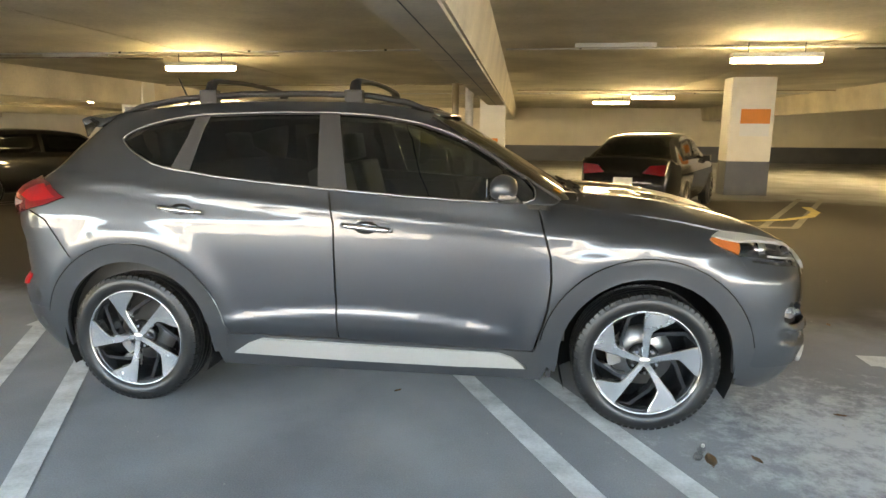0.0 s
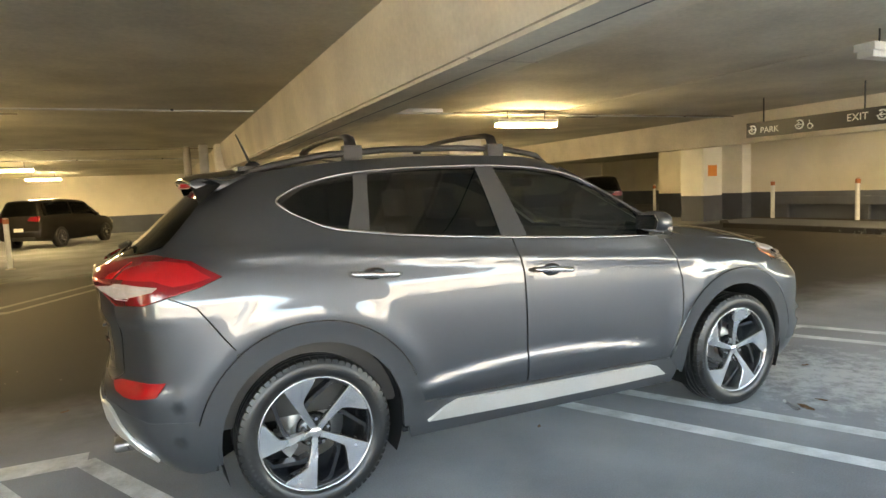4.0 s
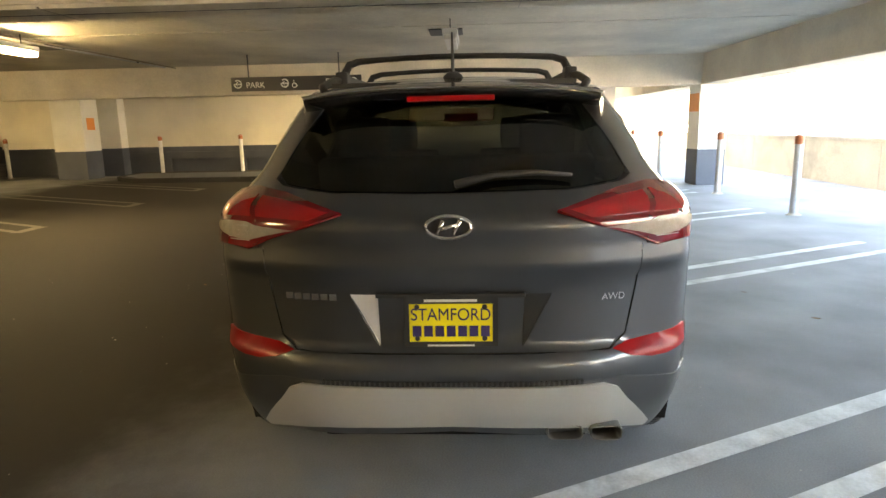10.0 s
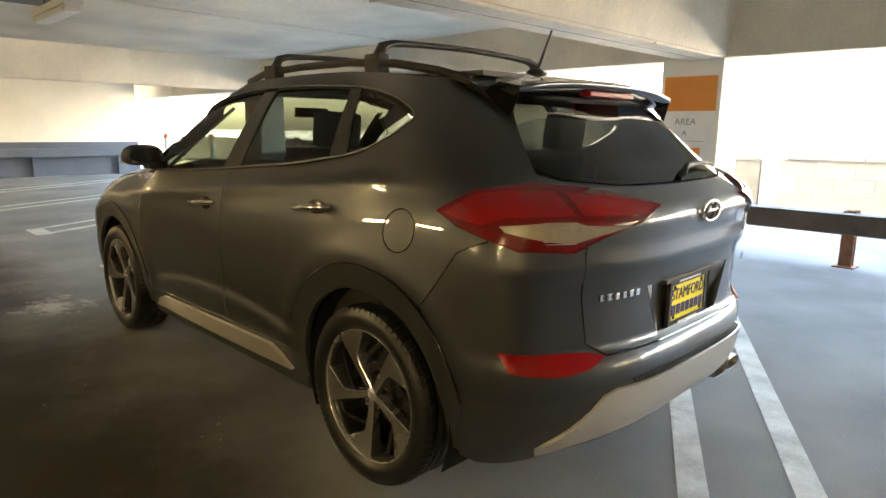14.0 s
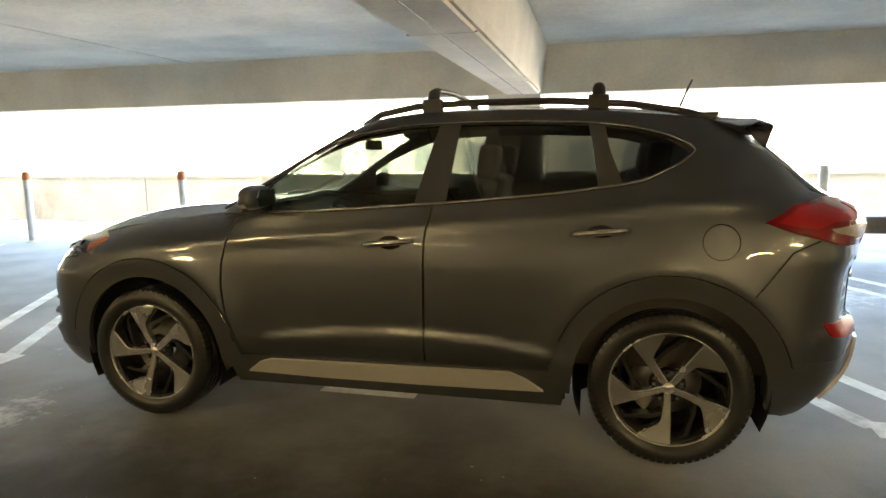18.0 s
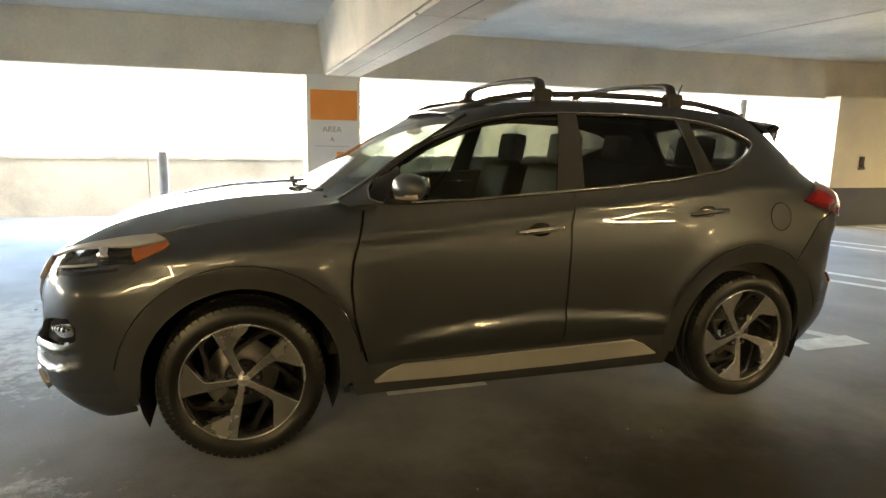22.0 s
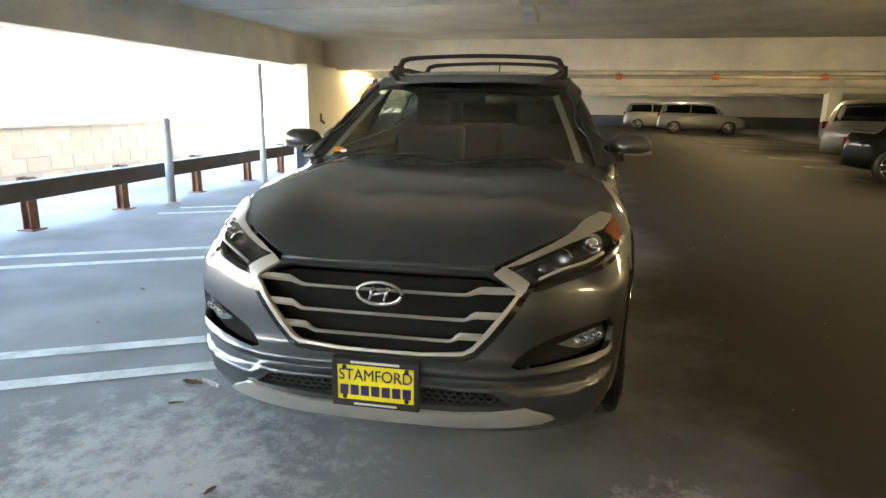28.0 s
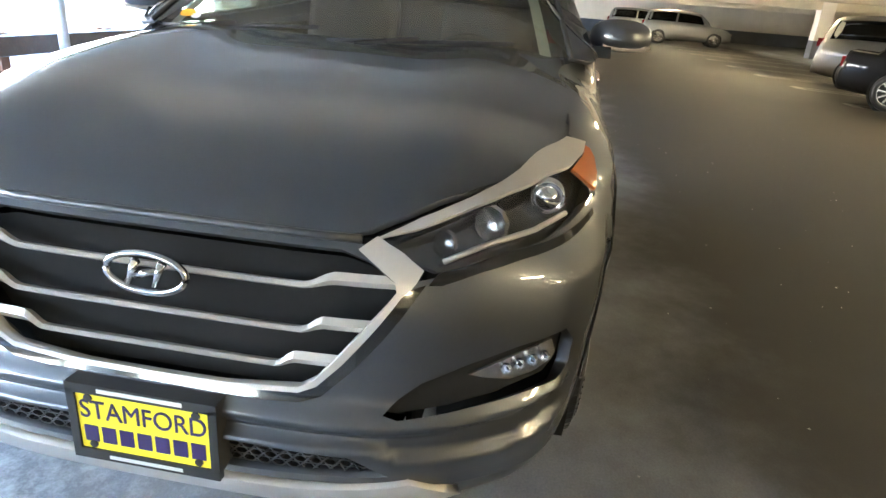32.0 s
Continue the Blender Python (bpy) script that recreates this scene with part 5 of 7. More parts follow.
# grille
grille = sheet("grille", panel_mesh(front_loop(grille_o), FRONT_AT, 0.05, 0.0, lift=-0.06, su=1.15, rim=False), C["liner"], suv, "black grille with satin bars")
out_run = [(0.495, 0.77), (0.441, 0.69), (0.388, 0.62), (0.341, 0.568), (0.306, 0.55), (0.15, 0.539), (0.0, 0.538)]
in_run = [(0.48, 0.768), (0.429, 0.7), (0.375, 0.628), (0.335, 0.58), (0.305, 0.562), (0.15, 0.55), (0.0, 0.549)]
gap_run = [(0.53, 0.782), (0.512, 0.752), (0.458, 0.67), (0.404, 0.601), (0.35, 0.545), (0.309, 0.53), (0.15, 0.52), (0.0, 0.519)]


def whole(run):
    """A run of (y, z) from one side, carried on to the other."""
    return run + [(-y, z) for y, z in reversed(run) if y > 1e-6]


ring = whole(out_run) + list(reversed(whole(in_run)))
sheet("grille_surround", panel_mesh(front_loop([("y", y, z) for y, z in ring]), FRONT_AT, 0.02, 0.025, lift=0.01, su=1.15), C["silver"], grille)
ring = whole(gap_run) + list(reversed(whole(out_run)))
sheet("grille_gap", panel_mesh(front_loop([("y", y, z) for y, z in ring]), FRONT_AT, 0.03, 0.006, lift=0.003, su=1.15), C["gloss_black"], grille, "dark shadow gap round the grille")
for sgn in (-1, 1):
    wing = [("y", 0.4, 0.832), ("y", 0.43, 0.853), ("y", 0.48, 0.832), ("y", 0.522, 0.806), ("y", 0.512, 0.786), ("y", 0.496, 0.766), ("y", 0.479, 0.768), ("y", 0.474, 0.786)]
    lp = [(sgn * phi_of(k, v, z, False), z) for k, v, z in wing]
    sheet("grille_wing", panel_mesh(lp, FRONT_AT, 0.02, 0.02, lift=0.018, su=1.15), C["silver"], grille)
    lg = [("y", 0.55, 0.803), ("y", 0.6, 0.815), ("y", 0.67, 0.836), ("y", 0.767, 0.846), ("x", 1.8, 0.868), ("x", 1.81, 0.858), ("y", 0.79, 0.835), ("y", 0.7, 0.82), ("y", 0.625, 0.803), ("y", 0.56, 0.782), ("y", 0.535, 0.782)]
    sheet("lamp_gap", panel_mesh([(sgn * phi_of(k, v, z, False), z) for k, v, z in lg], FRONT_AT, 0.03, 0.006, lift=0.003, su=1.15), C["gloss_black"], suv, "dark shadow gap under the headlight")
for z, w, t0, t1, rise in ((0.761, 0.478, 0.295, 0.365, 0.019), (0.674, 0.44, 0.3, 0.345, 0.02), (0.594, 0.385, 0.25, 0.292, 0.021)):
    bm = bmesh.new()
    rows = []
    for k in range(65):
        y = -w + 2 * w * k / 64
        a = abs(y)
        k1 = smooth01((a - t0) / (t1 - t0))
        zz = z + rise * k1
        hh = 0.0062 + 0.0075 * k1
        q = FRONT_AT(phi_of("y", y, zz, False), zz)
        rows.append([bm.verts.new((q[0] + dx, q[1], zz + dz)) for dx, dz in ((-0.026, hh * 0.4), (-0.012, hh), (-0.004, 0.0), (-0.012, -hh), (-0.026, -hh * 0.4))])
    for a, b in zip(rows, rows[1:]):
        for i in range(4):
            bm.faces.new((a[i], a[i + 1], b[i + 1], b[i]))
    bmesh.ops.recalc_face_normals(bm, faces=bm.faces[:])
    part("grille_bar", bm, C["silver"], grille)
part("grille_brow", tube([Vector(FRONT_AT(phi_of("y", y, 0.852, False), 0.852)) + Vector((0.002, 0, 0)) for y in (-0.4, -0.3, -0.2, -0.1, 0, 0.1, 0.2, 0.3, 0.4)], 0.009, 6), C["clad"], grille, smooth=True)
mesh_in = part("lower_intake", boxed(2.1, 2.13, -0.5, 0.5, 0.33, 0.45), C["gloss_black"], suv)
bm = bmesh.new()
for r in range(5):
    for k in range(-15, 16):
        y, z = (k + 0.5 * (r % 2)) * 0.031, 0.358 + r * 0.0175
        if abs(y) < 0.49 - (z - 0.36) * 1.0:
            q = FRONT_AT(phi_of("y", y, z, False), z)
            ring = [(0.0175 * math.cos(radians(a)), 0.0105 * math.sin(radians(a))) for a in range(0, 360, 60)]
            ring2 = [(u * 0.72, v * 0.66) for u, v in ring]
            x = q[0] - 0.018
            o = [bm.verts.new((x, q[1] + u, z + v)) for u, v in ring]
            i2 = [bm.verts.new((x, q[1] + u, z + v)) for u, v in ring2]
            b2 = [bm.verts.new((x - 0.03, q[1] + u, z + v)) for u, v in ring2]
            for j in range(6):
                bm.faces.new((o[j], o[(j + 1) % 6], i2[(j + 1) % 6], i2[j]))
                bm.faces.new((i2[j], i2[(j + 1) % 6], b2[(j + 1) % 6], b2[j]))
part("honeycomb", bm, C["black_plastic"], mesh_in)
# fog pockets
for sgn in (-1, 1):
    lp = [(sgn * p, z) for p, z in front_loop_side(pocket, 1)]
    pk = sheet("fog_pocket", panel_mesh(lp, FRONT_AT, 0.05, 0.0, lift=-0.034, su=1.15, rim=False), C["liner"], suv, "black recess round the fog lamp")
    lens = [("y", 0.635, 0.584), ("y", 0.7, 0.606), ("y", 0.75, 0.622), ("y", 0.8, 0.634), ("y", 0.813, 0.595), ("y", 0.805, 0.58), ("y", 0.766, 0.566), ("y", 0.72, 0.56), ("y", 0.67, 0.572)]
    sheet("fog_light", panel_mesh([(sgn * p, z) for p, z in front_loop_side(lens, 1)], FRONT_AT, 0.03, 0.01, lift=-0.02, su=1.15), C["fog_glass"], pk, "small smoked fog light")
    for y, z, r in ((0.7, 0.594, 0.011), (0.725, 0.6, 0.011), (0.75, 0.604, 0.012), (0.775, 0.606, 0.012)):
        q = Vector(FRONT_AT(sgn * phi_of("y", y, z, False), z)) + Vector((-0.012, 0, 0))
        part("lamp_element", lathe([(0.0, 0.004), (r * 0.5, 0.0), (r, 0.008), (r * 1.05, 0.0)], 10, Matrix.Translation(q) @ Euler((0, radians(90), sgn * 0.5)).to_matrix().to_4x4()), C["chrome"], pk, smooth=True)
# headlights
def lamp_at(phi, z):
    """The front skin, running over into the flank towards the lamp's outer end."""
    x, y, z = FRONT_AT(phi, z)
    return (x, y + (math.copysign(side_y(x, z), y) - y) * smooth01((1.9 - x) / 0.24), z)


head = [("y", 0.44, 0.85), ("y", 0.5, 0.876), ("y", 0.555, 0.897), ("y", 0.61, 0.919), ("y", 0.654, 0.938), ("x", 1.84, 0.953), ("x", 1.72, 0.972), ("x", 1.645, 0.982), ("x", 1.612, 0.97), ("x", 1.625, 0.945), ("x", 1.735, 0.893), ("y", 0.83, 0.862), ("y", 0.767, 0.845), ("y", 0.67, 0.836), ("y", 0.6, 0.816), ("y", 0.548, 0.804), ("y", 0.49, 0.828)]
house = [(p, z) for p, z in front_loop(head)]
for sgn in (-1, 1):
    hb = sheet("headlight", panel_mesh([(sgn * p, z) for p, z in house], lamp_at, 0.03, 0.0, lift=-0.045, su=1.15, rim=False), C["lamp_bowl"], suv, "projector headlight with an amber corner")
    fill = [("y", 0.5, 0.87), ("y", 0.61, 0.935), ("y", 0.65, 0.965), ("x", 1.84, 0.985), ("x", 1.74, 0.996), ("x", 1.64, 1.012), ("x", 1.56, 1.022), ("x", 1.56, 0.985), ("x", 1.617, 0.96), ("x", 1.72, 0.96), ("x", 1.84, 0.943), ("y", 0.65, 0.925)]
    sheet("hood_seam", panel_mesh([(sgn * p, z) for p, z in front_loop(fill)], lamp_at, 0.03, 0.0, lift=-0.003, su=1.15, rim=False), C["paint"], suv)
    sheet("lamp_cover", panel_mesh([(sgn * p, z) for p, z in house], lamp_at, 0.03, 0.045, lift=0.002, su=1.15), C["glass_lamp"], hb)
    brow = [("y", 0.43, 0.853), ("y", 0.5, 0.885), ("y", 0.555, 0.906), ("y", 0.61, 0.927), ("y", 0.654, 0.945), ("x", 1.82, 0.964), ("x", 1.74, 0.978), ("x", 1.66, 0.99), ("x", 1.615, 0.974), ("x", 1.67, 0.959), ("x", 1.755, 0.942), ("x", 1.85, 0.939), ("y", 0.657, 0.922), ("y", 0.6, 0.905), ("y", 0.557, 0.89), ("y", 0.5, 0.869)]
    sheet("brow_strip", panel_mesh([(sgn * p, z) for p, z in front_loop(brow)], lamp_at, 0.015, 0.014, lift=0.011, su=1.15), C["silver"], hb, "satin silver strip over the lamp")
    am = [("x", 1.753, 0.939), ("x", 1.67, 0.956), ("x", 1.617, 0.971), ("x", 1.606, 0.962), ("x", 1.625, 0.945), ("x", 1.736, 0.894)]
    sheet("indicator", panel_mesh([(sgn * p, z) for p, z in front_loop(am)], lamp_at, 0.03, 0.01, lift=0.004, su=1.15), C["amber"], hb, "amber corner indicator")
    for y, z, r in ((0.555, 0.846, 0.024), (0.635, 0.874, 0.036)):
        q = Vector(lamp_at(sgn * phi_of("y", y, z, False), z)) + Vector((-0.03, 0, 0))
        m = Matrix.Translation(q) @ Euler((0, 0, sgn * 0.45)).to_matrix().to_4x4() @ Euler((0, radians(86), 0)).to_matrix().to_4x4()
        bm = lathe([(0.0, -0.012), (r * 0.5, -0.009), (r * 0.9, 0.008), (r, 0.012), (r * 1.06, 0.0)], 10, m)
        part("reflector", bm, C["soft_chrome"], hb)
    part("light_guide", tube([Vector(lamp_at(sgn * phi_of("y", y, z, False), z)) + Vector((-0.014, 0, 0)) for y, z in ((0.555, 0.818), (0.62, 0.842), (0.72, 0.862), (0.78, 0.878))], 0.006, 6), C["silver"], hb, smooth=True)
    for y, z, r in ((0.75, 0.902, 0.037),):
        q = Vector(lamp_at(sgn * phi_of("y", y, z, False), z)) + Vector((-0.04, 0.012 * sgn, 0))
        m = Matrix.Translation(q) @ Euler((0, radians(90), 0)).to_matrix().to_4x4()
        part("projector", lathe([(0.0, 0.028), (r * 0.5, 0.022), (r * 0.85, 0.0), (r * 0.9, 0.012), (r, 0.012), (r * 1.05, -0.02)], 24, m), C["chrome"], hb, smooth=True)
# emblems: plain oval badges
def badge(center, ax, w, h, parent):
    bm = bmesh.new()
    n = 36
    pts = [Vector((center[0] + ax * 0.004, w * math.cos(2 * math.pi * k / n), center[2] + h * math.sin(2 * math.pi * k / n))) for k in range(n)]
    ob = part("badge", tube(pts, 0.0075, 6, closed=True), C["chrome"], parent, "bright oval badge", smooth=True)
    for y0, y1 in ((-0.038, -0.016), (0.016, 0.038)):
        part("badge_stroke", tube([(center[0] + ax * 0.005, y0 * (1 if ax > 0 else -1), center[2] - h * 0.62), (center[0] + ax * 0.007, y1 * (1 if ax > 0 else -1), center[2] + h * 0.62)], [0.007, 0.009], 6), C["chrome"], ob, smooth=True)
    part("badge_stroke", tube([(center[0] + ax * 0.005, -0.026, center[2] - 0.008 * ax), (center[0] + ax * 0.005, 0.026, center[2] + 0.008 * ax)], 0.0075, 6), C["chrome"], ob, smooth=True)


badge((2.205, 0, 0.757), 1, 0.082, 0.04, suv)
badge((-2.224, 0, 1.085), -1, 0.074, 0.036, suv)


# plates with bars for their print
def plate(x, z, ax, w=0.296, h=0.149):
    th = part("licence_plate", boxed(x - 0.004, x + 0.004, -w / 2, w / 2, z - h / 2, z + h / 2), C["yellow"], suv, "yellow dealer plate in a black frame")
    xo = x + ax * 0.006
    fr = bmesh.new()
    for a, b, c_, d in ((-w / 2 - 0.012, w / 2 + 0.012, h / 2 - 0.008, h / 2 + 0.014), (-w / 2 - 0.012, w / 2 + 0.012, -h / 2 - 0.018, -h / 2 + 0.006), (-w / 2 - 0.012, -w / 2 + 0.006, -h / 2, h / 2), (w / 2 - 0.006, w / 2 + 0.012, -h / 2, h / 2)):
        box(fr, x - 0.008, x + 0.009 if ax > 0 else x + 0.006, a, b, z + c_, z + d) if ax > 0 else box(fr, x - 0.009, x + 0.006, a, b, z + c_, z + d)
    part("plate_frame", fr, C["black_plastic"], th, "black plastic plate frame")
    x0, x1 = sorted((x + ax * 0.0035, x + ax * 0.0058))
    turn = Euler((radians(90), 0, radians(90 * ax))).to_matrix().to_4x4()
    word = lettering("lettering", "STAMFORD", 0.06, Matrix.Identity(4), C["purple"], th)
    xs_ = [v.co.x for v in word.data.vertices]
    word.data.transform(Matrix.Translation((x + ax * 0.0052, 0, z + 0.026)) @ turn @ Matrix.Diagonal((0.27 / (max(xs_) - min(xs_)), 1.02, 0.6, 1)) @ Matrix.Translation((-(max(xs_) + min(xs_)) / 2, 0, 0)))
    for k in range(7):
        y = -0.134 + k * 0.0388
        part("print_bar", boxed(x0, x1, y + 0.002, y + 0.032, z - 0.05, z - 0.012), C["purple"], th)
    x0, x1 = sorted((x + ax * 0.008, x + ax * 0.0102))
    part("frame_print", boxed(x0, x1, -0.09, 0.09, z + h / 2 - 0.001, z + h / 2 + 0.008), C["print_white"], th)
    part("frame_print", boxed(x0, x1, -0.08, 0.08, z - h / 2 - 0.011, z - h / 2 - 0.003), C["print_white"], th)
    for y in (-0.115, 0.115):
        for dz in (0.055, -0.057):
            part("plate_screw", lathe([(0.009, 0), (0.009, 0.004), (0, 0.005)], 10, Matrix.Translation((x + ax * 0.003, y, z + dz)) @ Euler((0, radians(90 * ax), 0)).to_matrix().to_4x4()), C["black_plastic"], th)


plate(2.262, 0.437, 1)
plate(-2.165, 0.748, -1)
part("plate_bracket", boxed(2.2, 2.254, -0.16, 0.16, 0.36, 0.525), C["black_plastic"], suv)
part("plate_lamp_bar", boxed(-2.2, -2.14, -0.25, 0.25, 0.842, 0.856, 0.003), C["black_plastic"], tailgate)
lettering("drive_badge", "AWD", 0.034, Matrix.Translation((-2.162, -0.545, 0.835)) @ Euler((radians(90), 0, radians(-90 + 14))).to_matrix().to_4x4(), C["chrome"], suv)
for k in range(6):
    y = 0.56 - k * 0.032
    q = Vector(REAR_AT(phi_of("y", -y, 0.84, True), 0.84))
    part("name_badge", boxed(q.x - 0.005, q.x + 0.004, y - 0.012, y + 0.012, 0.828, 0.85), C["chrome"], suv)

# wheels
def wheel_mesh():
    tyre = lathe([(0.255, 0.08), (0.268, 0.104), (0.298, 0.116), (0.325, 0.111), (0.342, 0.1), (0.349, 0.085), (0.3515, 0.06), (0.3515, 0.05), (0.344, 0.049), (0.344, 0.041), (0.352, 0.04), (0.352, 0.012), (0.345, 0.011), (0.345, 0.003), (0.352, 0.002), (0.352, -0.03), (0.345, -0.031), (0.345, -0.04), (0.3515, -0.041), (0.3515, -0.06), (0.342, -0.1), (0.295, -0.116), (0.262, -0.1), (0.255, -0.08)], 72)
    rim = lathe([(0.256, 0.084), (0.25, 0.086), (0.246, 0.074), (0.24, 0.02), (0.23, -0.1), (0.1, -0.1)], 64)
    lip = lathe([(0.2655, 0.09), (0.2655, 0.1), (0.262, 0.1035), (0.2575, 0.1), (0.256, 0.086)], 72)
    spokes, backs = [], []
    for k in range(5):
        rot = Matrix.Rotation(radians(72 * k), 4, "Z")
        face = [(-0.012, 0.02), (-0.013, 0.07), (-0.0125, 0.15), (-0.012, 0.257), (0.03, 0.2555), (0.08, 0.2445), (0.135, 0.219), (0.125, 0.207), (0.055, 0.172), (0.032, 0.155), (0.0255, 0.13), (0.018, 0.07), (0.017, 0.02)]
        bm = prism(face, "z", 0.045, 0.088)
        for v in bm.verts:
            r = math.hypot(v.co.x, v.co.y)
            v.co.z += 0.008 * smooth01((r - 0.16) / 0.09) * (1 if v.co.z > 0.07 else 0)
            v.co.z -= 0.016 * (1 - smooth01(r / 0.2)) * (1 if v.co.z > 0.07 else 0) + (0.012 if v.co.z < 0.06 and r > 0.2 else 0)
        es = [e for e in bm.edges if all(v.co.z > 0.062 for v in e.verts)]
        bmesh.ops.bevel(bm, geom=es, offset=0.003, segments=1, affect="EDGES")
        bmesh.ops.transform(bm, matrix=rot, verts=bm.verts)
        spokes.append(bm)
        back = [(0.022, 0.112), (0.06, 0.131), (0.185, 0.137), (0.214, 0.11), (0.233, 0.1), (0.22, 0.126), (0.195, 0.155), (0.06, 0.147), (0.024, 0.138)]
        bm = prism(back, "z", 0.0, 0.062)
        bmesh.ops.transform(bm, matrix=rot, verts=bm.verts)
        backs.append(bm)
    hub = lathe([(0.0, 0.074), (0.028, 0.073), (0.033, 0.068), (0.036, 0.058), (0.06, 0.05), (0.076, 0.044), (0.082, 0.02)], 40)
    disc = lathe([(0.06, -0.03), (0.155, -0.03), (0.155, -0.05), (0.06, -0.05)], 48)
    return tyre, rim, lip, spokes, backs, hub, disc


def build_wheel(x, y, sgn):
    tyre, rim, lip, spokes, backs, hub, disc = wheel_mesh()
    m = Matrix.Translation((x, y, 0.352)) @ Euler((radians(90), 0, 0)).to_matrix().to_4x4()
    if sgn > 0:
        m = Matrix.Translation((x, y, 0.352)) @ Euler((0, 0, radians(180))).to_matrix().to_4x4() @ Euler((radians(90), 0, 0)).to_matrix().to_4x4()
    spin = Matrix.Rotation(radians({(1, -1): 1, (-1, -1): 30, (1, 1): 25, (-1, 1): 37}[(1 if x > 0 else -1, sgn)]), 4, "Z")
    holder = part("tyre", tyre, C["rubber"], suv, smooth=True)
    holder.name = "wheel"
    made = [(holder, None)]

    def sub(name, bm, mat, sm=False, label=""):
        ob = part(name, bm, mat, holder, label, sm)
        made.append((ob, 1))
        return ob

    for side in (-1, 1):
        bm = bmesh.new()
        rows = []
        for k in range(66 * 4):
            step, q = divmod(k, 4)
            a = radians(360 / 66 * (step + (0.0, 0.72, 0.76, 0.96)[q] + (0.5 if side > 0 else 0)))
            d = 0.0 if q < 2 else 0.007
            rows.append([bm.verts.new(((r - d) * math.cos(a + lean), (r - d) * math.sin(a + lean), side * (z - d * 0.6))) for r, z, lean in ((0.331, 0.1082, 0.0), (0.3465, 0.1015, 0.0), (0.3545, 0.082, 0.004), (0.355, 0.063, 0.009), (0.345, 0.062, 0.009))])
        for a, b in zip(rows, rows[1:] + rows[:1]):
            for i in range(4):
                bm.faces.new((a[i], b[i], b[i + 1], a[i + 1]))
        bmesh.ops.recalc_face_normals(bm, faces=bm.faces[:])
        sub("tyre_shoulder", bm, C["rubber"], False, "ribbed black tyre shoulder")
    sub("rim_barrel", rim, C["rim_black"], True)
    sub("rim_lip", lip, C["machined"], True)
    for bm in spokes:
        sub("spoke", bm, C["machined"], False, "machined alloy spoke")
    for bm in backs:
        sub("spoke_web", bm, C["rim_black"])
    sub("hub", hub, C["rim_black"], True)
    sub("hub_cap", lathe([(0.0, 0.0785), (0.024, 0.0775), (0.028, 0.072)], 28), C["machined"], True)
    for k in range(5):
        a = radians(72 * k + 90 - 34)
        sub("wheel_nut", lathe([(0.0, 0.07), (0.008, 0.07), (0.0105, 0.064), (0.0115, 0.04)], 6, Matrix.Translation((0.06 * math.cos(a), 0.06 * math.sin(a), 0.0))), C["chrome"])
    sub("brake_disc", disc, C["disc"], True)
    sub("brake_caliper", prism(arc(0, 0, 0.17, 150, 200, 6) + arc(0, 0, 0.105, 200, 150, 6), "z", -0.065, -0.01), C["disc"])
    for a0, n in ((250, 10), (70, 8)):
        for k in range(n):
            sub("sidewall_print", box(bmesh.new(), -0.005, 0.005, 0.302, 0.314, 0.113, 0.1165, 0, Matrix.Rotation(radians(a0 + k * 4.6), 4, "Z")), C["tyre_text"])
    holder.data.transform(m @ spin)
    for ob, s in made[1:]:
        ob.data.transform(m @ spin)
    return holder


for x in (1.335, -1.335):
    for sgn in (-1, 1):
        build_wheel(x, sgn * 0.803, sgn)
        bm = bmesh.new()
        rows = []
        for k in range(25):
            a = radians(-25 + 230 * k / 24)
            rows.append([bm.verts.new((x + r * math.cos(a), sgn * y, 0.36 + r * math.sin(a))) for r, y in ((0.425, 0.875), (0.428, 0.52), (0.05, 0.5))])
        for a, b in zip(rows, rows[1:]):
            for i in range(2):
                bm.faces.new((a[i], b[i], b[i + 1], a[i + 1]))
        part("arch_liner", bm, C["liner"], suv, smooth=True)
# fuel flap
part("fuel_flap", tube([(-1.52 + 0.075 * math.cos(a * math.pi / 14), side_y(-1.52 + 0.075 * math.cos(a * math.pi / 14), 1.02 + 0.075 * math.sin(a * math.pi / 14)) + 0.0003, 1.02 + 0.075 * math.sin(a * math.pi / 14)) for a in range(28)], 0.0022, 5, closed=True), C["gloss_black"], suv, "round fuel flap joint")
# underbody
part("underbody", boxed(-2.0, 2.0, -0.5, 0.5, 0.24, 0.4, 0.03), C["liner"], suv)
part("floor_pan", boxed(-0.88, 0.88, -0.82, 0.82, 0.25, 0.4, 0.03), C["liner"], suv)
part("engine_bay", boxed(0.9, 1.98, -0.5, 0.5, 0.4, 0.8, 0.03), C["liner"], suv)
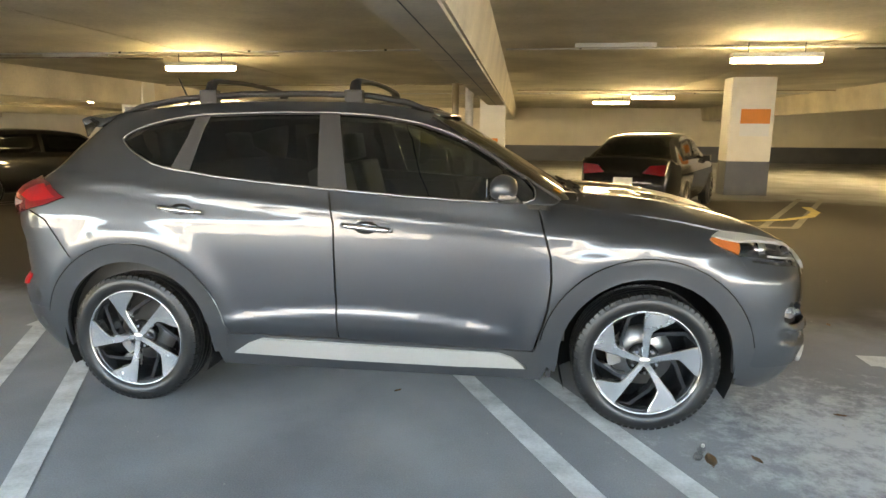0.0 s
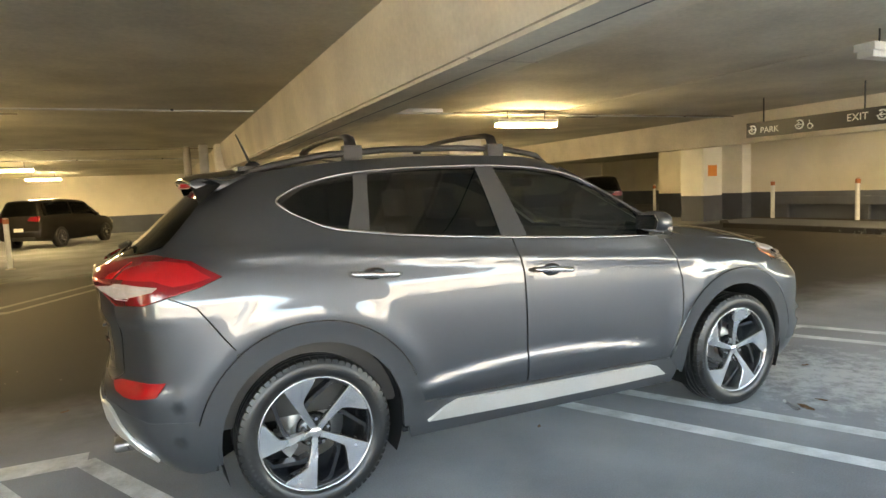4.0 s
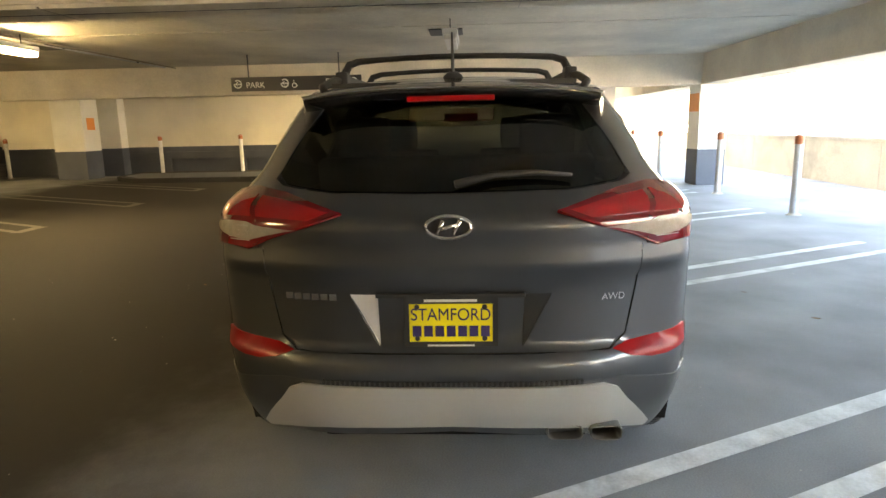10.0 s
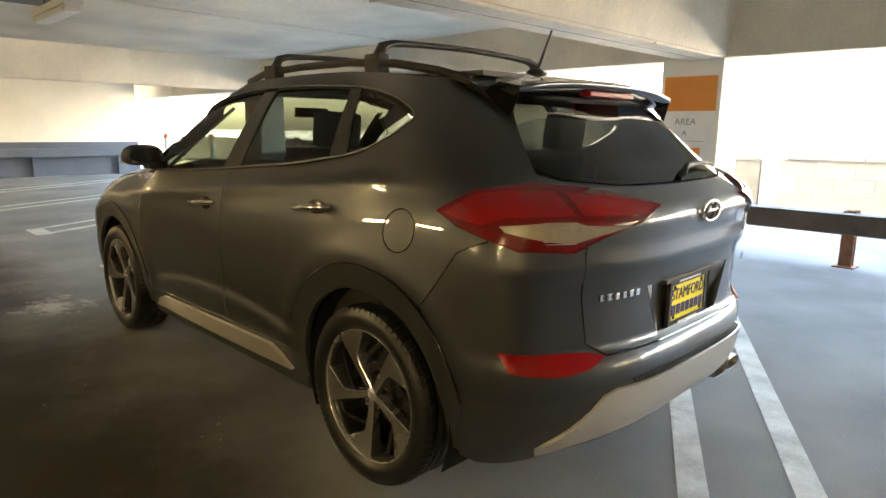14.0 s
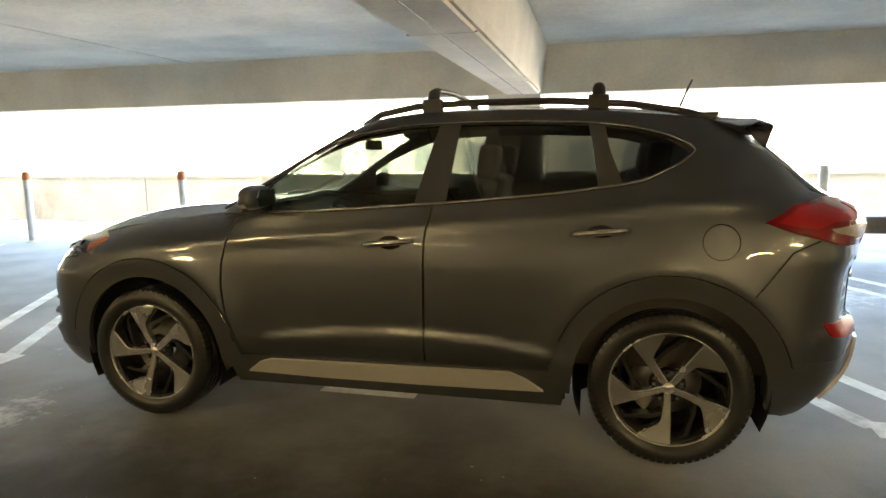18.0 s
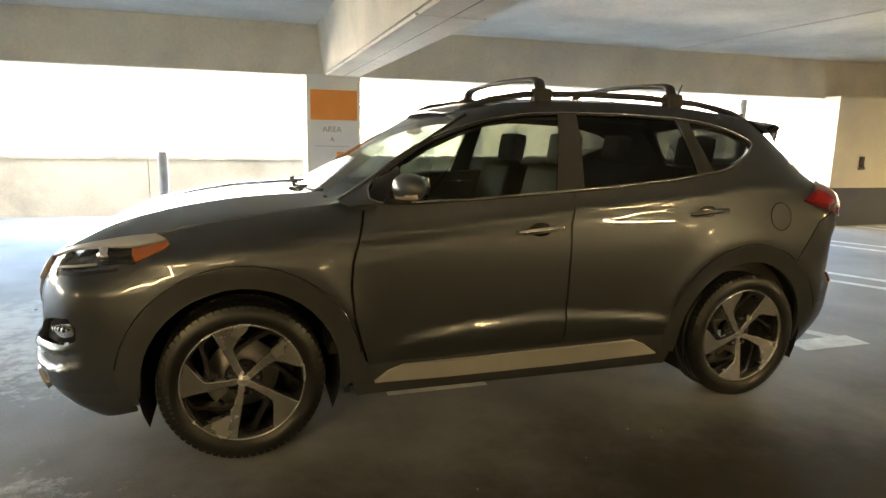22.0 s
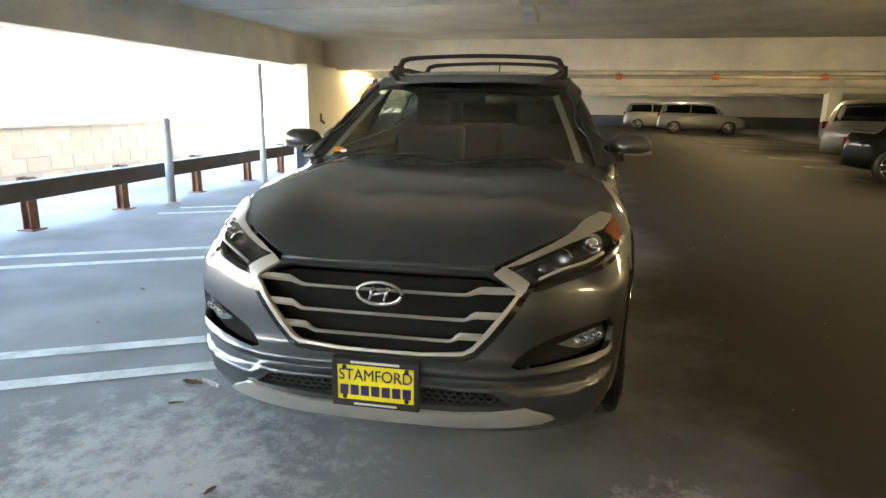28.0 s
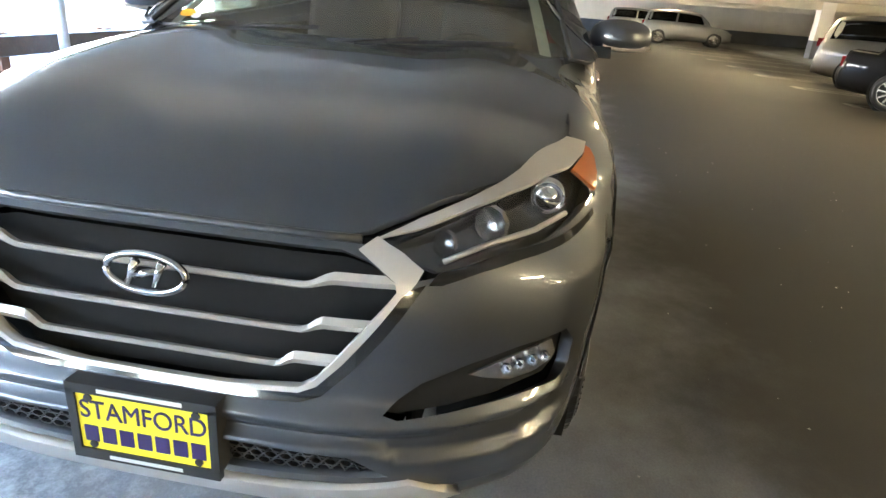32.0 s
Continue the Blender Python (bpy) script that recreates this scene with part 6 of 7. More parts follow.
# mirrors, handles, rails, bars, antenna, wipers
for sgn in (-1, 1):
    bm = bmesh.new()
    bmesh.ops.create_icosphere(bm, subdivisions=3, radius=1.0)
    for v in bm.verts:
        x, y, z = v.co
        x = x * 0.075 if x > 0 else x * 0.055
        v.co = (0.60 + x + 0.02 * (1 - abs(y)), sgn * (0.965 + 0.115 * (math.copysign(abs(y) ** 0.75, y))), 1.195 + (0.07 if z > 0 else 0.05) * math.copysign(abs(z) ** 0.8, z))
        if v.co.x < 0.555:
            v.co.x = 0.555
    mir = part("door_mirror", bm, C["paint"] if sgn else None, suv, "door mirror with a grey cap", smooth=True)
    if sgn > 0:
        mir.data.flip_normals()
    part("mirror_glass", prism([(sgn * 0.88, 1.165), (sgn * 1.04, 1.165), (sgn * 1.055, 1.21), (sgn * 1.03, 1.245), (sgn * 0.89, 1.245)], "x", 0.549, 0.554), C["mirror"], mir)
    part("mirror_foot", prism([(0.60, 1.125), (0.72, 1.125), (0.68, 1.165), (0.6, 1.165)], "y", sgn * 0.83, sgn * 0.93), C["gloss_black"], mir)
    part("mirror_strip", tube([(0.665, sgn * 0.9, 1.165), (0.675, sgn * 0.97, 1.162), (0.65, sgn * 1.05, 1.166), (0.61, sgn * 1.075, 1.17)], 0.011, 6), C["clear_lens"], mir, "clear side repeater strip")
    for dr, hx, hz in ((front_doors, -0.045, 0.99), (rear_doors, -1.02, 1.055)):
        ys = side_y(hx, hz)
        h = part("door_handle", tube([(hx - 0.125, sgn * (ys + 0.012), hz + 0.012), (hx - 0.1, sgn * (ys + 0.034), hz + 0.01), (hx, sgn * (ys + 0.04), hz + 0.002), (hx + 0.1, sgn * (ys + 0.034), hz - 0.008), (hx + 0.125, sgn * (ys + 0.012), hz - 0.011)], [0.012, 0.014, 0.015, 0.014, 0.012], 8), C["chrome"], dr[0 if sgn < 0 else 1], "chrome door handle", smooth=True)
        bm = bmesh.new()
        bmesh.ops.create_uvsphere(bm, u_segments=20, v_segments=10, radius=1.0)
        bmesh.ops.transform(bm, matrix=Matrix.Translation((hx - 0.005, sgn * (ys - 0.002), hz - 0.004)) @ Matrix.Diagonal((0.062, 0.01, 0.036, 1)), verts=bm.verts)
        part("handle_cup", bm, C["gloss_black"], dr[0 if sgn < 0 else 1], smooth=True)
    rp = [(x, sgn * (roof_line(x) - 0.045), roof_edge(x) + h) for x, h in ((0.22, 0.005), (0.1, 0.028), (-0.1, 0.04), (-0.4, 0.044), (-0.8, 0.044), (-1.15, 0.04), (-1.4, 0.026), (-1.52, 0.004))]
    part("roof_rail", tube(rp, 0.017, 8), C["black_plastic"], suv, "black roof rail", smooth=True)
for bx in (-0.185, -1.0):
    hw = 0.525 if bx > -0.5 else 0.515
    zt = 1.725
    pts = [(bx, -hw - 0.045, 1.632), (bx, -hw - 0.035, 1.67), (bx, -hw - 0.012, 1.71), (bx, -hw + 0.04, zt)] + [(bx, -hw + 0.04 + (2 * hw - 0.08) * k / 8, zt + 0.016 * (1 - (k / 4 - 1) ** 2)) for k in range(1, 8)] + [(bx, hw - 0.04, zt), (bx, hw + 0.012, 1.71), (bx, hw + 0.035, 1.67), (bx, hw + 0.045, 1.632)]
    bar = part("roof_bar", tube(pts, [0.034, 0.032, 0.03, 0.026] + [0.022] * 7 + [0.026, 0.03, 0.032, 0.034], 10, flat=0.62), C["black_plastic"], suv, "black aerodynamic roof cross bar", smooth=True)
    for sgn in (-1, 1):
        part("bar_foot", boxed(bx - 0.05, bx + 0.05, sgn * (hw + 0.045) - 0.03, sgn * (hw + 0.045) + 0.03, 1.6, 1.675, 0.014), C["black_plastic"], bar)
part("antenna", tube([(-1.42, 0, 1.6), (-1.428, 0, 1.635), (-1.458, 0, 1.71), (-1.49, 0, 1.785)], [0.014, 0.008, 0.006, 0.004], 8), C["black_plastic"], suv, "black whip antenna", smooth=True)
part("antenna_base", lathe([(0.045, 0.0), (0.04, 0.015), (0.02, 0.03), (0.0, 0.034)], 20, Matrix.Translation((-1.41, 0, 1.603))), C["black_plastic"], suv, smooth=True)
for y0, y1 in ((-0.68, -0.1), (-0.05, 0.58)):
    pts = [Vector(SCREEN_AT(phi_screen(-(y0 + (y1 - y0) * k / 6), 1.112 + 0.035 * k / 6), 1.112 + 0.035 * k / 6)) + Vector((0.02, 0, 0.012)) for k in range(7)]
    wp = part("wiper", tube(pts, 0.008, 6), C["black_plastic"], suv, smooth=True)
    part("wiper_arm", tube([pts[3] + Vector((0.01, 0, 0.012)), pts[1] + Vector((0.04, 0, -0.005)), Vector((0.97, y0 + 0.5, 1.11))], 0.009, 6), C["black_plastic"], wp, smooth=True)
wpts = [Vector(REAR_AT(phi_of("y", y, z, True), z)) + Vector((-0.018, 0, 0.01)) for y, z in ((0.02, 1.2), (0.15, 1.228), (0.3, 1.232), (0.42, 1.222))]
part("rear_wiper", tube(wpts, [0.014, 0.012, 0.01, 0.006], 8), C["black_plastic"], suv, smooth=True)
# stickers on the screen
def on_screen(name, y, z, w, h, mat, label):
    lp = [(phi_screen(-y, z) + w * a, z + h * b) for a, b in ((-0.5, -0.5), (0.5, -0.5), (0.5, 0.5), (-0.5, 0.5))]
    sheet(name, panel_mesh(rounded(lp, soft=0.45), SCREEN_AT, 0.03, 0.0, lift=0.004, su=0.6, rim=False), mat, suv, label)


on_screen("sticker", -0.635, 1.162, 0.05, 0.024, C["sticker"], "orange oval inspection sticker")
on_screen("sticker", -0.592, 1.155, 0.03, 0.016, C["paper"], "small white windscreen sticker")
# cabin
for sgn in (-1, 1):
    lp = [(phi_screen(sgn * y, z), z) for y, z in ((0.72, 1.14), (0.68, 1.14), (0.615, 1.3), (0.525, 1.49), (0.56, 1.5), (0.655, 1.3))]
    sheet("a_pillar_trim", panel_mesh(lp, SCREEN_AT, 0.04, 0.0, lift=-0.025, su=0.6, rim=False), C["pillar_grey"], suv, "light grey inner pillar trim")
cab = part("cabin_floor", boxed(-1.9, 0.95, -0.76, 0.76, 0.4, 0.46), C["interior"], suv)
for sgn in (-1, 1):
    part("door_trim", boxed(-1.75, 0.85, sgn * 0.765, sgn * 0.79, 0.42, 1.1) if sgn > 0 else boxed(-1.75, 0.85, -0.79, -0.765, 0.42, 1.1), C["interior"], suv)
part("load_cover", boxed(-2.02, -1.2, -0.6, 0.6, 1.0, 1.1, 0.02), C["interior"], suv)
dash = part("dashboard", prism([(0.9, 0.5), (1.0, 1.09), (0.75, 1.11), (0.52, 1.07), (0.44, 0.98), (0.5, 0.5)], "y", -0.76, 0.76), C["interior"], suv)
part("headlining", boxed(-1.55, 0.1, -0.5, 0.5, 1.565, 1.585), C["seat"], suv)


def seat(x, y, w, rear=False):
    back = bmesh.new()
    box(back, -0.06, 0.07, -w / 2, w / 2, 0.0, 0.66, 0.05, Matrix.Translation((x - 0.24, y, 0.62)) @ pose(0, 0, 0, 0, -14, 0))
    st = part("seat", back, C["seat"], suv, "charcoal leather seat", smooth=True)
    part("seat_cushion", boxed(x - 0.27, x + 0.27, y - w / 2, y + w / 2, 0.46, 0.66, 0.05), C["seat"], st, smooth=True)
    for yy in ((y,) if not rear else (y - 0.42, y + 0.42)):
        hr = bmesh.new()
        box(hr, -0.05, 0.05, -0.125, 0.125, 0.0, 0.18, 0.045, Matrix.Translation((x - 0.43, yy, 1.27)) @ pose(0, 0, 0, 0, -8, 0))
        part("headrest", hr, C["seat"], st, smooth=True)


seat(0.0, 0.37, 0.5)
seat(0.0, -0.37, 0.5)
seat(-0.85, 0.0, 1.3, True)
sw = Matrix.Translation((0.36, 0.37, 0.985)) @ Euler((0, radians(-65), 0)).to_matrix().to_4x4()
part("steering_wheel", tube([sw @ Vector((0.175 * math.cos(a * math.pi / 12), 0.175 * math.sin(a * math.pi / 12), 0)) for a in range(24)], 0.016, 8, closed=True), C["interior"], suv, smooth=True)
part("steering_hub", lathe([(0, 0.02), (0.07, 0.01), (0.09, -0.03)], 20, sw), C["interior"], suv, smooth=True)
part("interior_mirror", boxed(0.33, 0.36, -0.12, 0.12, 1.43, 1.49, 0.012), C["black_plastic"], suv)


# ---- fittings of the garage ----
# column signs
def sign_on(col, y_face, orange_z0, orange_z1, w, words):
    sg = thing("area_sign", "white area sign with an orange panel fixed to a column" if words else "small orange sign fixed to a column", "sign", at=pose(0, 0, 0))
    x = col
    part("orange_panel", boxed(x - w / 2, x + w / 2, y_face, y_face + 0.004, orange_z0, orange_z1), M["orange"], sg, "orange panel")
    if words:
        part("white_panel", boxed(x - w / 2, x + w / 2, y_face, y_face + 0.003, 0.80, orange_z0 - 0.004), M["sign_white"], sg)
        face = Euler((radians(90), 0, radians(180))).to_matrix().to_4x4()
        lettering("lettering", "AREA", 0.105, Matrix.Translation((x + 0.03, y_face + 0.0055, 1.475)) @ face, M["grey_text"], sg)
        lettering("lettering", "A", 0.085, Matrix.Translation((x + 0.03, y_face + 0.0055, 1.345)) @ face, M["grey_text"], sg)
        part("rule", boxed(x - 0.2, x + 0.26, y_face + 0.003, y_face + 0.0055, 1.252, 1.257), M["grey_text"], sg)
        part("small_square", boxed(x - 0.17, x - 0.03, y_face + 0.003, y_face + 0.006, 1.04, 1.18), M["orange"], sg)
        part("green_mark", lathe([(0, 0.006), (0.06, 0.006), (0.06, 0.003)], 20, Matrix.Translation((x - 0.08, y_face, 0.965)) @ Euler((radians(-90), 0, 0)).to_matrix().to_4x4()), M["green"], sg)
        part("grey_mark", lathe([(0.03, 0.008), (0.055, 0.008), (0.055, 0.003), (0.03, 0.003)], 20, Matrix.Translation((x + 0.035, y_face, 0.945)) @ Euler((radians(-90), 0, 0)).to_matrix().to_4x4()), M["grey_text"], sg)
    return sg


sign_on(0.12, -4.998, 1.60, 1.99, 0.62, True)
sign_on(10.32, -4.998, 1.60, 1.99, 0.62, False)
for cx, cy, z0, z1, hw in ((14.99, 11.667, 1.5, 1.86, 0.2), (6.2, 12.198, 1.72, 2.06, 0.335)):
    sg = thing("column_sign", "small orange sign fixed to a white column", "sign")
    part("orange_panel", boxed(cx - hw, cx + hw, cy - 0.006, cy, z0, z1), M["orange"], sg)
    if cx < 10:
        part("white_panel", boxed(cx - hw, cx + hw, cy - 0.005, cy, z0 - 0.3, z0 - 0.004), M["sign_white"], sg)
sg = thing("column_sign", "orange and green sign on a white column", "sign")
part("orange_panel", boxed(-0.466, -0.46, 13.1, 13.4, 1.15, 1.3), M["orange"], sg)
part("orange_panel", boxed(-0.25, 0.05, 12.944, 12.95, 1.2, 1.32), M["orange"], sg)
part("green_mark", boxed(-0.13, 0.05, 12.942, 12.948, 1.04, 1.13), M["green"], sg)
# stand pipe and box beside the inner column
sp_ = thing("stand_pipe", "grey vertical drain pipe beside a column", "pipe")
part("pipe", tube([(-0.72, 13.0, 0.0), (-0.72, 13.0, 2.78)], 0.11, 16), M["steel"], sp_, smooth=True)
bx_ = thing("pipe_guard", "low concrete pipe guard with white and grey paint", "pipe guard")
part("guard_base", boxed(-1.35, -0.85, 12.9, 13.4, 0.0, 0.82, 0.02), M["dark_band"], bx_)
part("guard_top", boxed(-1.38, -0.82, 12.88, 13.42, 0.822, 1.12, 0.02), M["white_col"], bx_)
part("guard_pipe", tube([(-1.1, 13.15, 1.12), (-1.1, 13.15, 2.75)], 0.09, 14), M["pipe"], bx_, smooth=True)


# hanging direction sign
hs = thing("direction_sign", "black hanging direction sign with white lettering", "sign")
part("panel", boxed(7.93, 7.97, 2.0, 4.5, 2.125, 2.385, 0.004), M["sign_black"], hs)
for y in (2.42, 4.16):
    part("rod", tube([(7.95, y, 2.385), (7.95, y, CEIL)], 0.012, 8), M["metal_dark"], hs)
sf = Euler((radians(90), 0, radians(-90))).to_matrix().to_4x4()
lettering("lettering", "PARK", 0.15, Matrix.Translation((7.927, 4.03, 2.232)) @ sf, M["sign_text"], hs)
lettering("lettering", "EXIT", 0.16, Matrix.Translation((7.927, 2.517, 2.265)) @ sf, M["sign_text"], hs)
for y in (4.37, 3.466, 2.15):
    part("arrow_disc", tube([(7.926, y + 0.07 * math.cos(a * math.pi / 10), 2.26 + 0.07 * math.sin(a * math.pi / 10)) for a in range(3, 21)], 0.013, 6), M["sign_text"], hs)
    part("arrow", tube([(7.924, y - 0.056, 2.26), (7.924, y + 0.047, 2.26)], 0.01, 6), M["sign_text"], hs)
    part("arrow_head", tube([(7.924, y, 2.297), (7.924, y + 0.047, 2.26), (7.924, y, 2.223)], 0.01, 6), M["sign_text"], hs)
part("access_symbol", tube([(7.925, 3.278 + 0.042 * math.cos(a * math.pi / 8), 2.218 + 0.042 * math.sin(a * math.pi / 8)) for a in range(16)], 0.0075, 6, closed=True), M["sign_text"], hs)
part("access_symbol", tube([(7.925, 3.288, 2.316), (7.925, 3.288, 2.255), (7.925, 3.25, 2.246), (7.925, 3.222, 2.2)], 0.01, 6), M["sign_text"], hs)


# bollards
def bollard(x, y, h, mat, cap=True, r=0.058, label="white steel pipe bollard with a rust red cap"):
    th = thing("bollard", label, "bollard", "bollards", at=pose(x, y, 0))
    part("pipe", lathe([(0, 0), (r, 0), (r, h - 0.004), (0, h - 0.002)] if cap else [(0, 0), (r, 0), (r, h - 0.02), (r * 0.8, h), (0, h)], 20), mat, th, smooth=False)
    if cap:
        part("cap", lathe([(r + 0.004, h - 0.13), (r + 0.006, h - 0.02), (r * 0.7, h + 0.01), (0, h + 0.015)], 20), M["pole_cap"], th, "rust red cap", smooth=True)
    part("footing", lathe([(r + 0.05, 0), (r + 0.04, 0.012), (r, 0.03)], 20), M["parapet"], th)
    return th


for x in (2.24, 5.25, 8.2, 12.1, 14.9):
    bollard(x, -4.82, 1.17, M["steel"], x > 4, label="galvanised steel pipe bollard" + (" with a rust red cap" if x > 4 else ""))
bollard(-3.68, -4.85, 1.2, M["steel"], False, label="galvanised steel pipe bollard")
post = thing("steel_post", "galvanised steel post from floor to edge beam", "post", at=pose(-6.4, -4.8, 0))
part("pipe", lathe([(0, 0), (0.058, 0), (0.058, 1.1), (0.055, 1.1), (0.055, 2.09)], 20), M["steel"], post)
for y in (2.23, 4.62, 7.17, 9.75, 14.8):
    bl = bollard(15.42, y, 1.26, M["pole_white"], True, label="white pipe bollard with a dark band and rust red cap" if y == 4.62 else "white steel pipe bollard with a rust red cap")
    if y == 4.62:
        part("dark_sleeve", lathe([(0.0595, 0.5), (0.062, 0.502), (0.062, 0.71), (0.0595, 0.712)], 20), M["dark_band"], bl, "dark painted band", smooth=True)
for x, y in ((14.2, 18.0), (22.4, 17.0), (-5.1, 13.9), (-7.3, 14.0), (-29.5, 13.6), (-28.4, 13.6)):
    bollard(x, y, 1.2, M["pole_white"], y < 14 and x > -20)


# guard rails
def guard_rail(x0, x1, y, posts, z0=0.34, z1=0.57, side=1, label="brown steel guard rail on rusty posts"):
    th = thing("guard_rail", label, "guard rail")
    prof = [(y, z0), (y + 0.05, z0 + 0.015), (y + 0.05, z1 - 0.015), (y, z1), (y - 0.03, z1), (y - 0.03, z0)]
    part("rail", prism(prof, "x", x0, x1), M["rail"], th)
    for px in posts:
        ps = part("post", prism([(px - 0.06, y - 0.14), (px + 0.06, y - 0.14), (px + 0.06, y - 0.125), (px + 0.008, y - 0.125), (px + 0.008, y - 0.047), (px + 0.06, y - 0.047), (px + 0.06, y - 0.032), (px - 0.06, y - 0.032), (px - 0.06, y - 0.047), (px - 0.008, y - 0.047), (px - 0.008, y - 0.125), (px - 0.06, y - 0.125)], "z", 0.0, z1 + 0.02), M["rust"], th, "rusty steel post")
        part("base_plate", boxed(px - 0.1, px + 0.1, y - 0.18, y + 0.02, 0, 0.014), M["rust"], ps)
        for k in (-0.05, 0.05):
            part("bolt", lathe([(0.014, 0), (0.014, 0.012), (0, 0.014)], 6, Matrix.Translation((px + k, y - 0.01, z1))), M["rail"], ps)
    return th


guard_rail(-8.3, -0.62, -5.1, (-7.9, -6.5, -4.85, -3.1, -1.6))
rail_e = thing("guard_rail", "dark steel guard rail along a cream wall", "guard rail")
part("rail", boxed(16.12, 16.18, -4.4, 10.6, 0.52, 0.75, 0.012), M["dark_band"], rail_e)
for y in (-4.0, -1.9, 0.2, 2.7, 4.9, 7.4, 9.9):
    part("post", boxed(16.19, 16.3, y - 0.06, y + 0.06, 0, 0.76), M["dark_band"], rail_e)

# kerbed island by the east wall
isl = tagged(mesh_ob("kerb", prism([(12.9, 0.6), (14.1, -0.6), (15.8, -0.6), (15.8, 10.6), (13.9, 10.4), (12.9, 9.4)], "z", 0.0, 0.13), M["floor"]), "low concrete kerb island by the wall", "kerb", kind="structure")
tagged(mesh_ob("kerb_fill", prism([(13.05, 1.0), (14.0, 0.0), (15.1, 0.0), (15.1, 10.3), (14.0, 10.2), (13.05, 9.3)], "z", 0.1, 0.136), M["dark_band"]), "dark surface of the kerb island", "kerb", kind="structure")

# shear wall fittings: hooks, door, wall lamp
for x in (-8.95, -10.6):
    hk = thing("wall_hook", "black wall hook on a cream wall", "hook")
    part("plate", boxed(x - 0.05, x + 0.05, -4.7, -4.685, 1.02, 1.2), M["metal_dark"], hk)
    part("arm", tube([(x, -4.69, 1.06), (x + 0.05, -4.6, 1.0), (x + 0.22, -4.55, 1.0)], 0.022, 8), M["metal_dark"], hk)
dr_ = thing("door_1", "brown steel door in the shear wall", "door", kind="structure")
part("door_leaf", boxed(-12.95, -12.05, -4.7, -4.66, 0.02, 2.05), M["door_brown"], dr_)
part("door_frame", boxed(-13.02, -12.95, -4.7, -4.64, 0.0, 2.1), M["metal_dark"], dr_)
part("door_frame", boxed(-12.05, -11.98, -4.7, -4.64, 0.0, 2.1), M["metal_dark"], dr_)
part("orange_panel", boxed(-11.9, -11.6, -4.7, -4.69, 0.7, 1.9), M["orange"], dr_)
wl_ = thing("wall_light", "lit wall light over a brown door", "wall light")
part("diffuser", boxed(-12.2, -11.0, -4.69, -4.55, 1.98, 2.06, 0.015), M["lamp_on"], wl_)

# ceiling pipework
for y0, x0, x1 in ((6.3, 3.0, 9.9), (7.0, -9.8, -3.6), (16.4, 0.5, 9.9), (13.9, -9.8, -0.4)):
    cd = thing("conduit", "thin steel conduit fixed under the ceiling", "conduit")
    part("pipe", tube([(x0, y0 + 0.15, 2.772), (x1, y0 + 0.15, 2.772)], 0.014, 8), M["pipe"], cd)
pp = thing("sprinkler_main", "painted sprinkler pipe with red valves under the ceiling", "pipe")
part("pipe", tube([(-17.2, -4.5, 2.36), (-17.2, 28, 2.36)], 0.06, 12), M["pipe"], pp, smooth=True)
for y in (2.1, 5.0, 8.1, 11.0):
    v_ = part("valve", tube([(-17.2, y - 0.1, 2.36), (-17.2, y + 0.1, 2.36)], 0.09, 12), M["pole_cap"], pp, "red valve")
    part("hanger", tube([(-17.2, y, 2.4), (-17.2, y, CEIL)], 0.012, 6), M["metal_dark"], pp)
# thin dark squares drawn where the ceiling has dark recessed patches
for x, y in ((5.75, 0.35), (-3.5, 0.2), (6.2, 6.9), (-6.4, 7.5)):
    pt = thing("ceiling_dark_patch", "flat dark square drawn for a ceiling recess", "ceiling plate")
    part("plate", boxed(x - 0.35, x + 0.3, y - 0.3, y + 0.2, CEIL - 0.014, CEIL + 0.004), M["metal_dark"], pt)
for x, y in ((4.95, 0.2), (-4.3, 0.06)):
    fixture(x, y, 0)
# pale boxes drawn for the bright slanted faces of shallow ceiling recesses
for x, y in ((2.05, 6.2), (-7.2, 6.75)):
    ht = thing("ceiling_light", "pale narrow strip drawn for a bright recess face", "ceiling light", "garage lights")
    part("housing", boxed(x - 0.6, x + 0.6, y - 0.05, y + 0.05, 2.735, CEIL, 0.01), M["lamp_body"], ht)

# loose grit on the floor
grit_rng = random.Random(77)
gv, gf = [], []
for k in range(420):
    gx, gy = grit_rng.uniform(-5.2, 5.2), grit_rng.uniform(-4.6, 4.6)
    if abs(gx) < 2.2 and abs(gy) < 0.9:
        continue
    gs = grit_rng.uniform(0.002, 0.0065) * (1.6 if grit_rng.random() < 0.06 else 1.0)
    ga, o = grit_rng.uniform(0, 6.28), len(gv)
    for a in range(4):
        rr_ = gs * grit_rng.uniform(0.7, 1.3)
        gv.append((gx + rr_ * math.cos(ga + a * 1.57), gy + rr_ * math.sin(ga + a * 1.57), 0.0005))
    gv.append((gx + gs * 0.2, gy, gs * grit_rng.uniform(0.5, 0.9)))
    gf += [(o, o + 1, o + 4), (o + 1, o + 2, o + 4), (o + 2, o + 3, o + 4), (o + 3, o, o + 4)]
gm = bpy.data.meshes.new("floor_grit")
gm.from_pydata(gv, [], gf)
gm.materials.append(surf("crumbled_concrete", (0.34, 0.33, 0.31), 0.9, var=0.5, scale=0.8, fine=30, bump=0.1))
tagged(new("floor_grit", gm), "scattered pale grit and crumbs on the floor", "grit", kind="stuff")
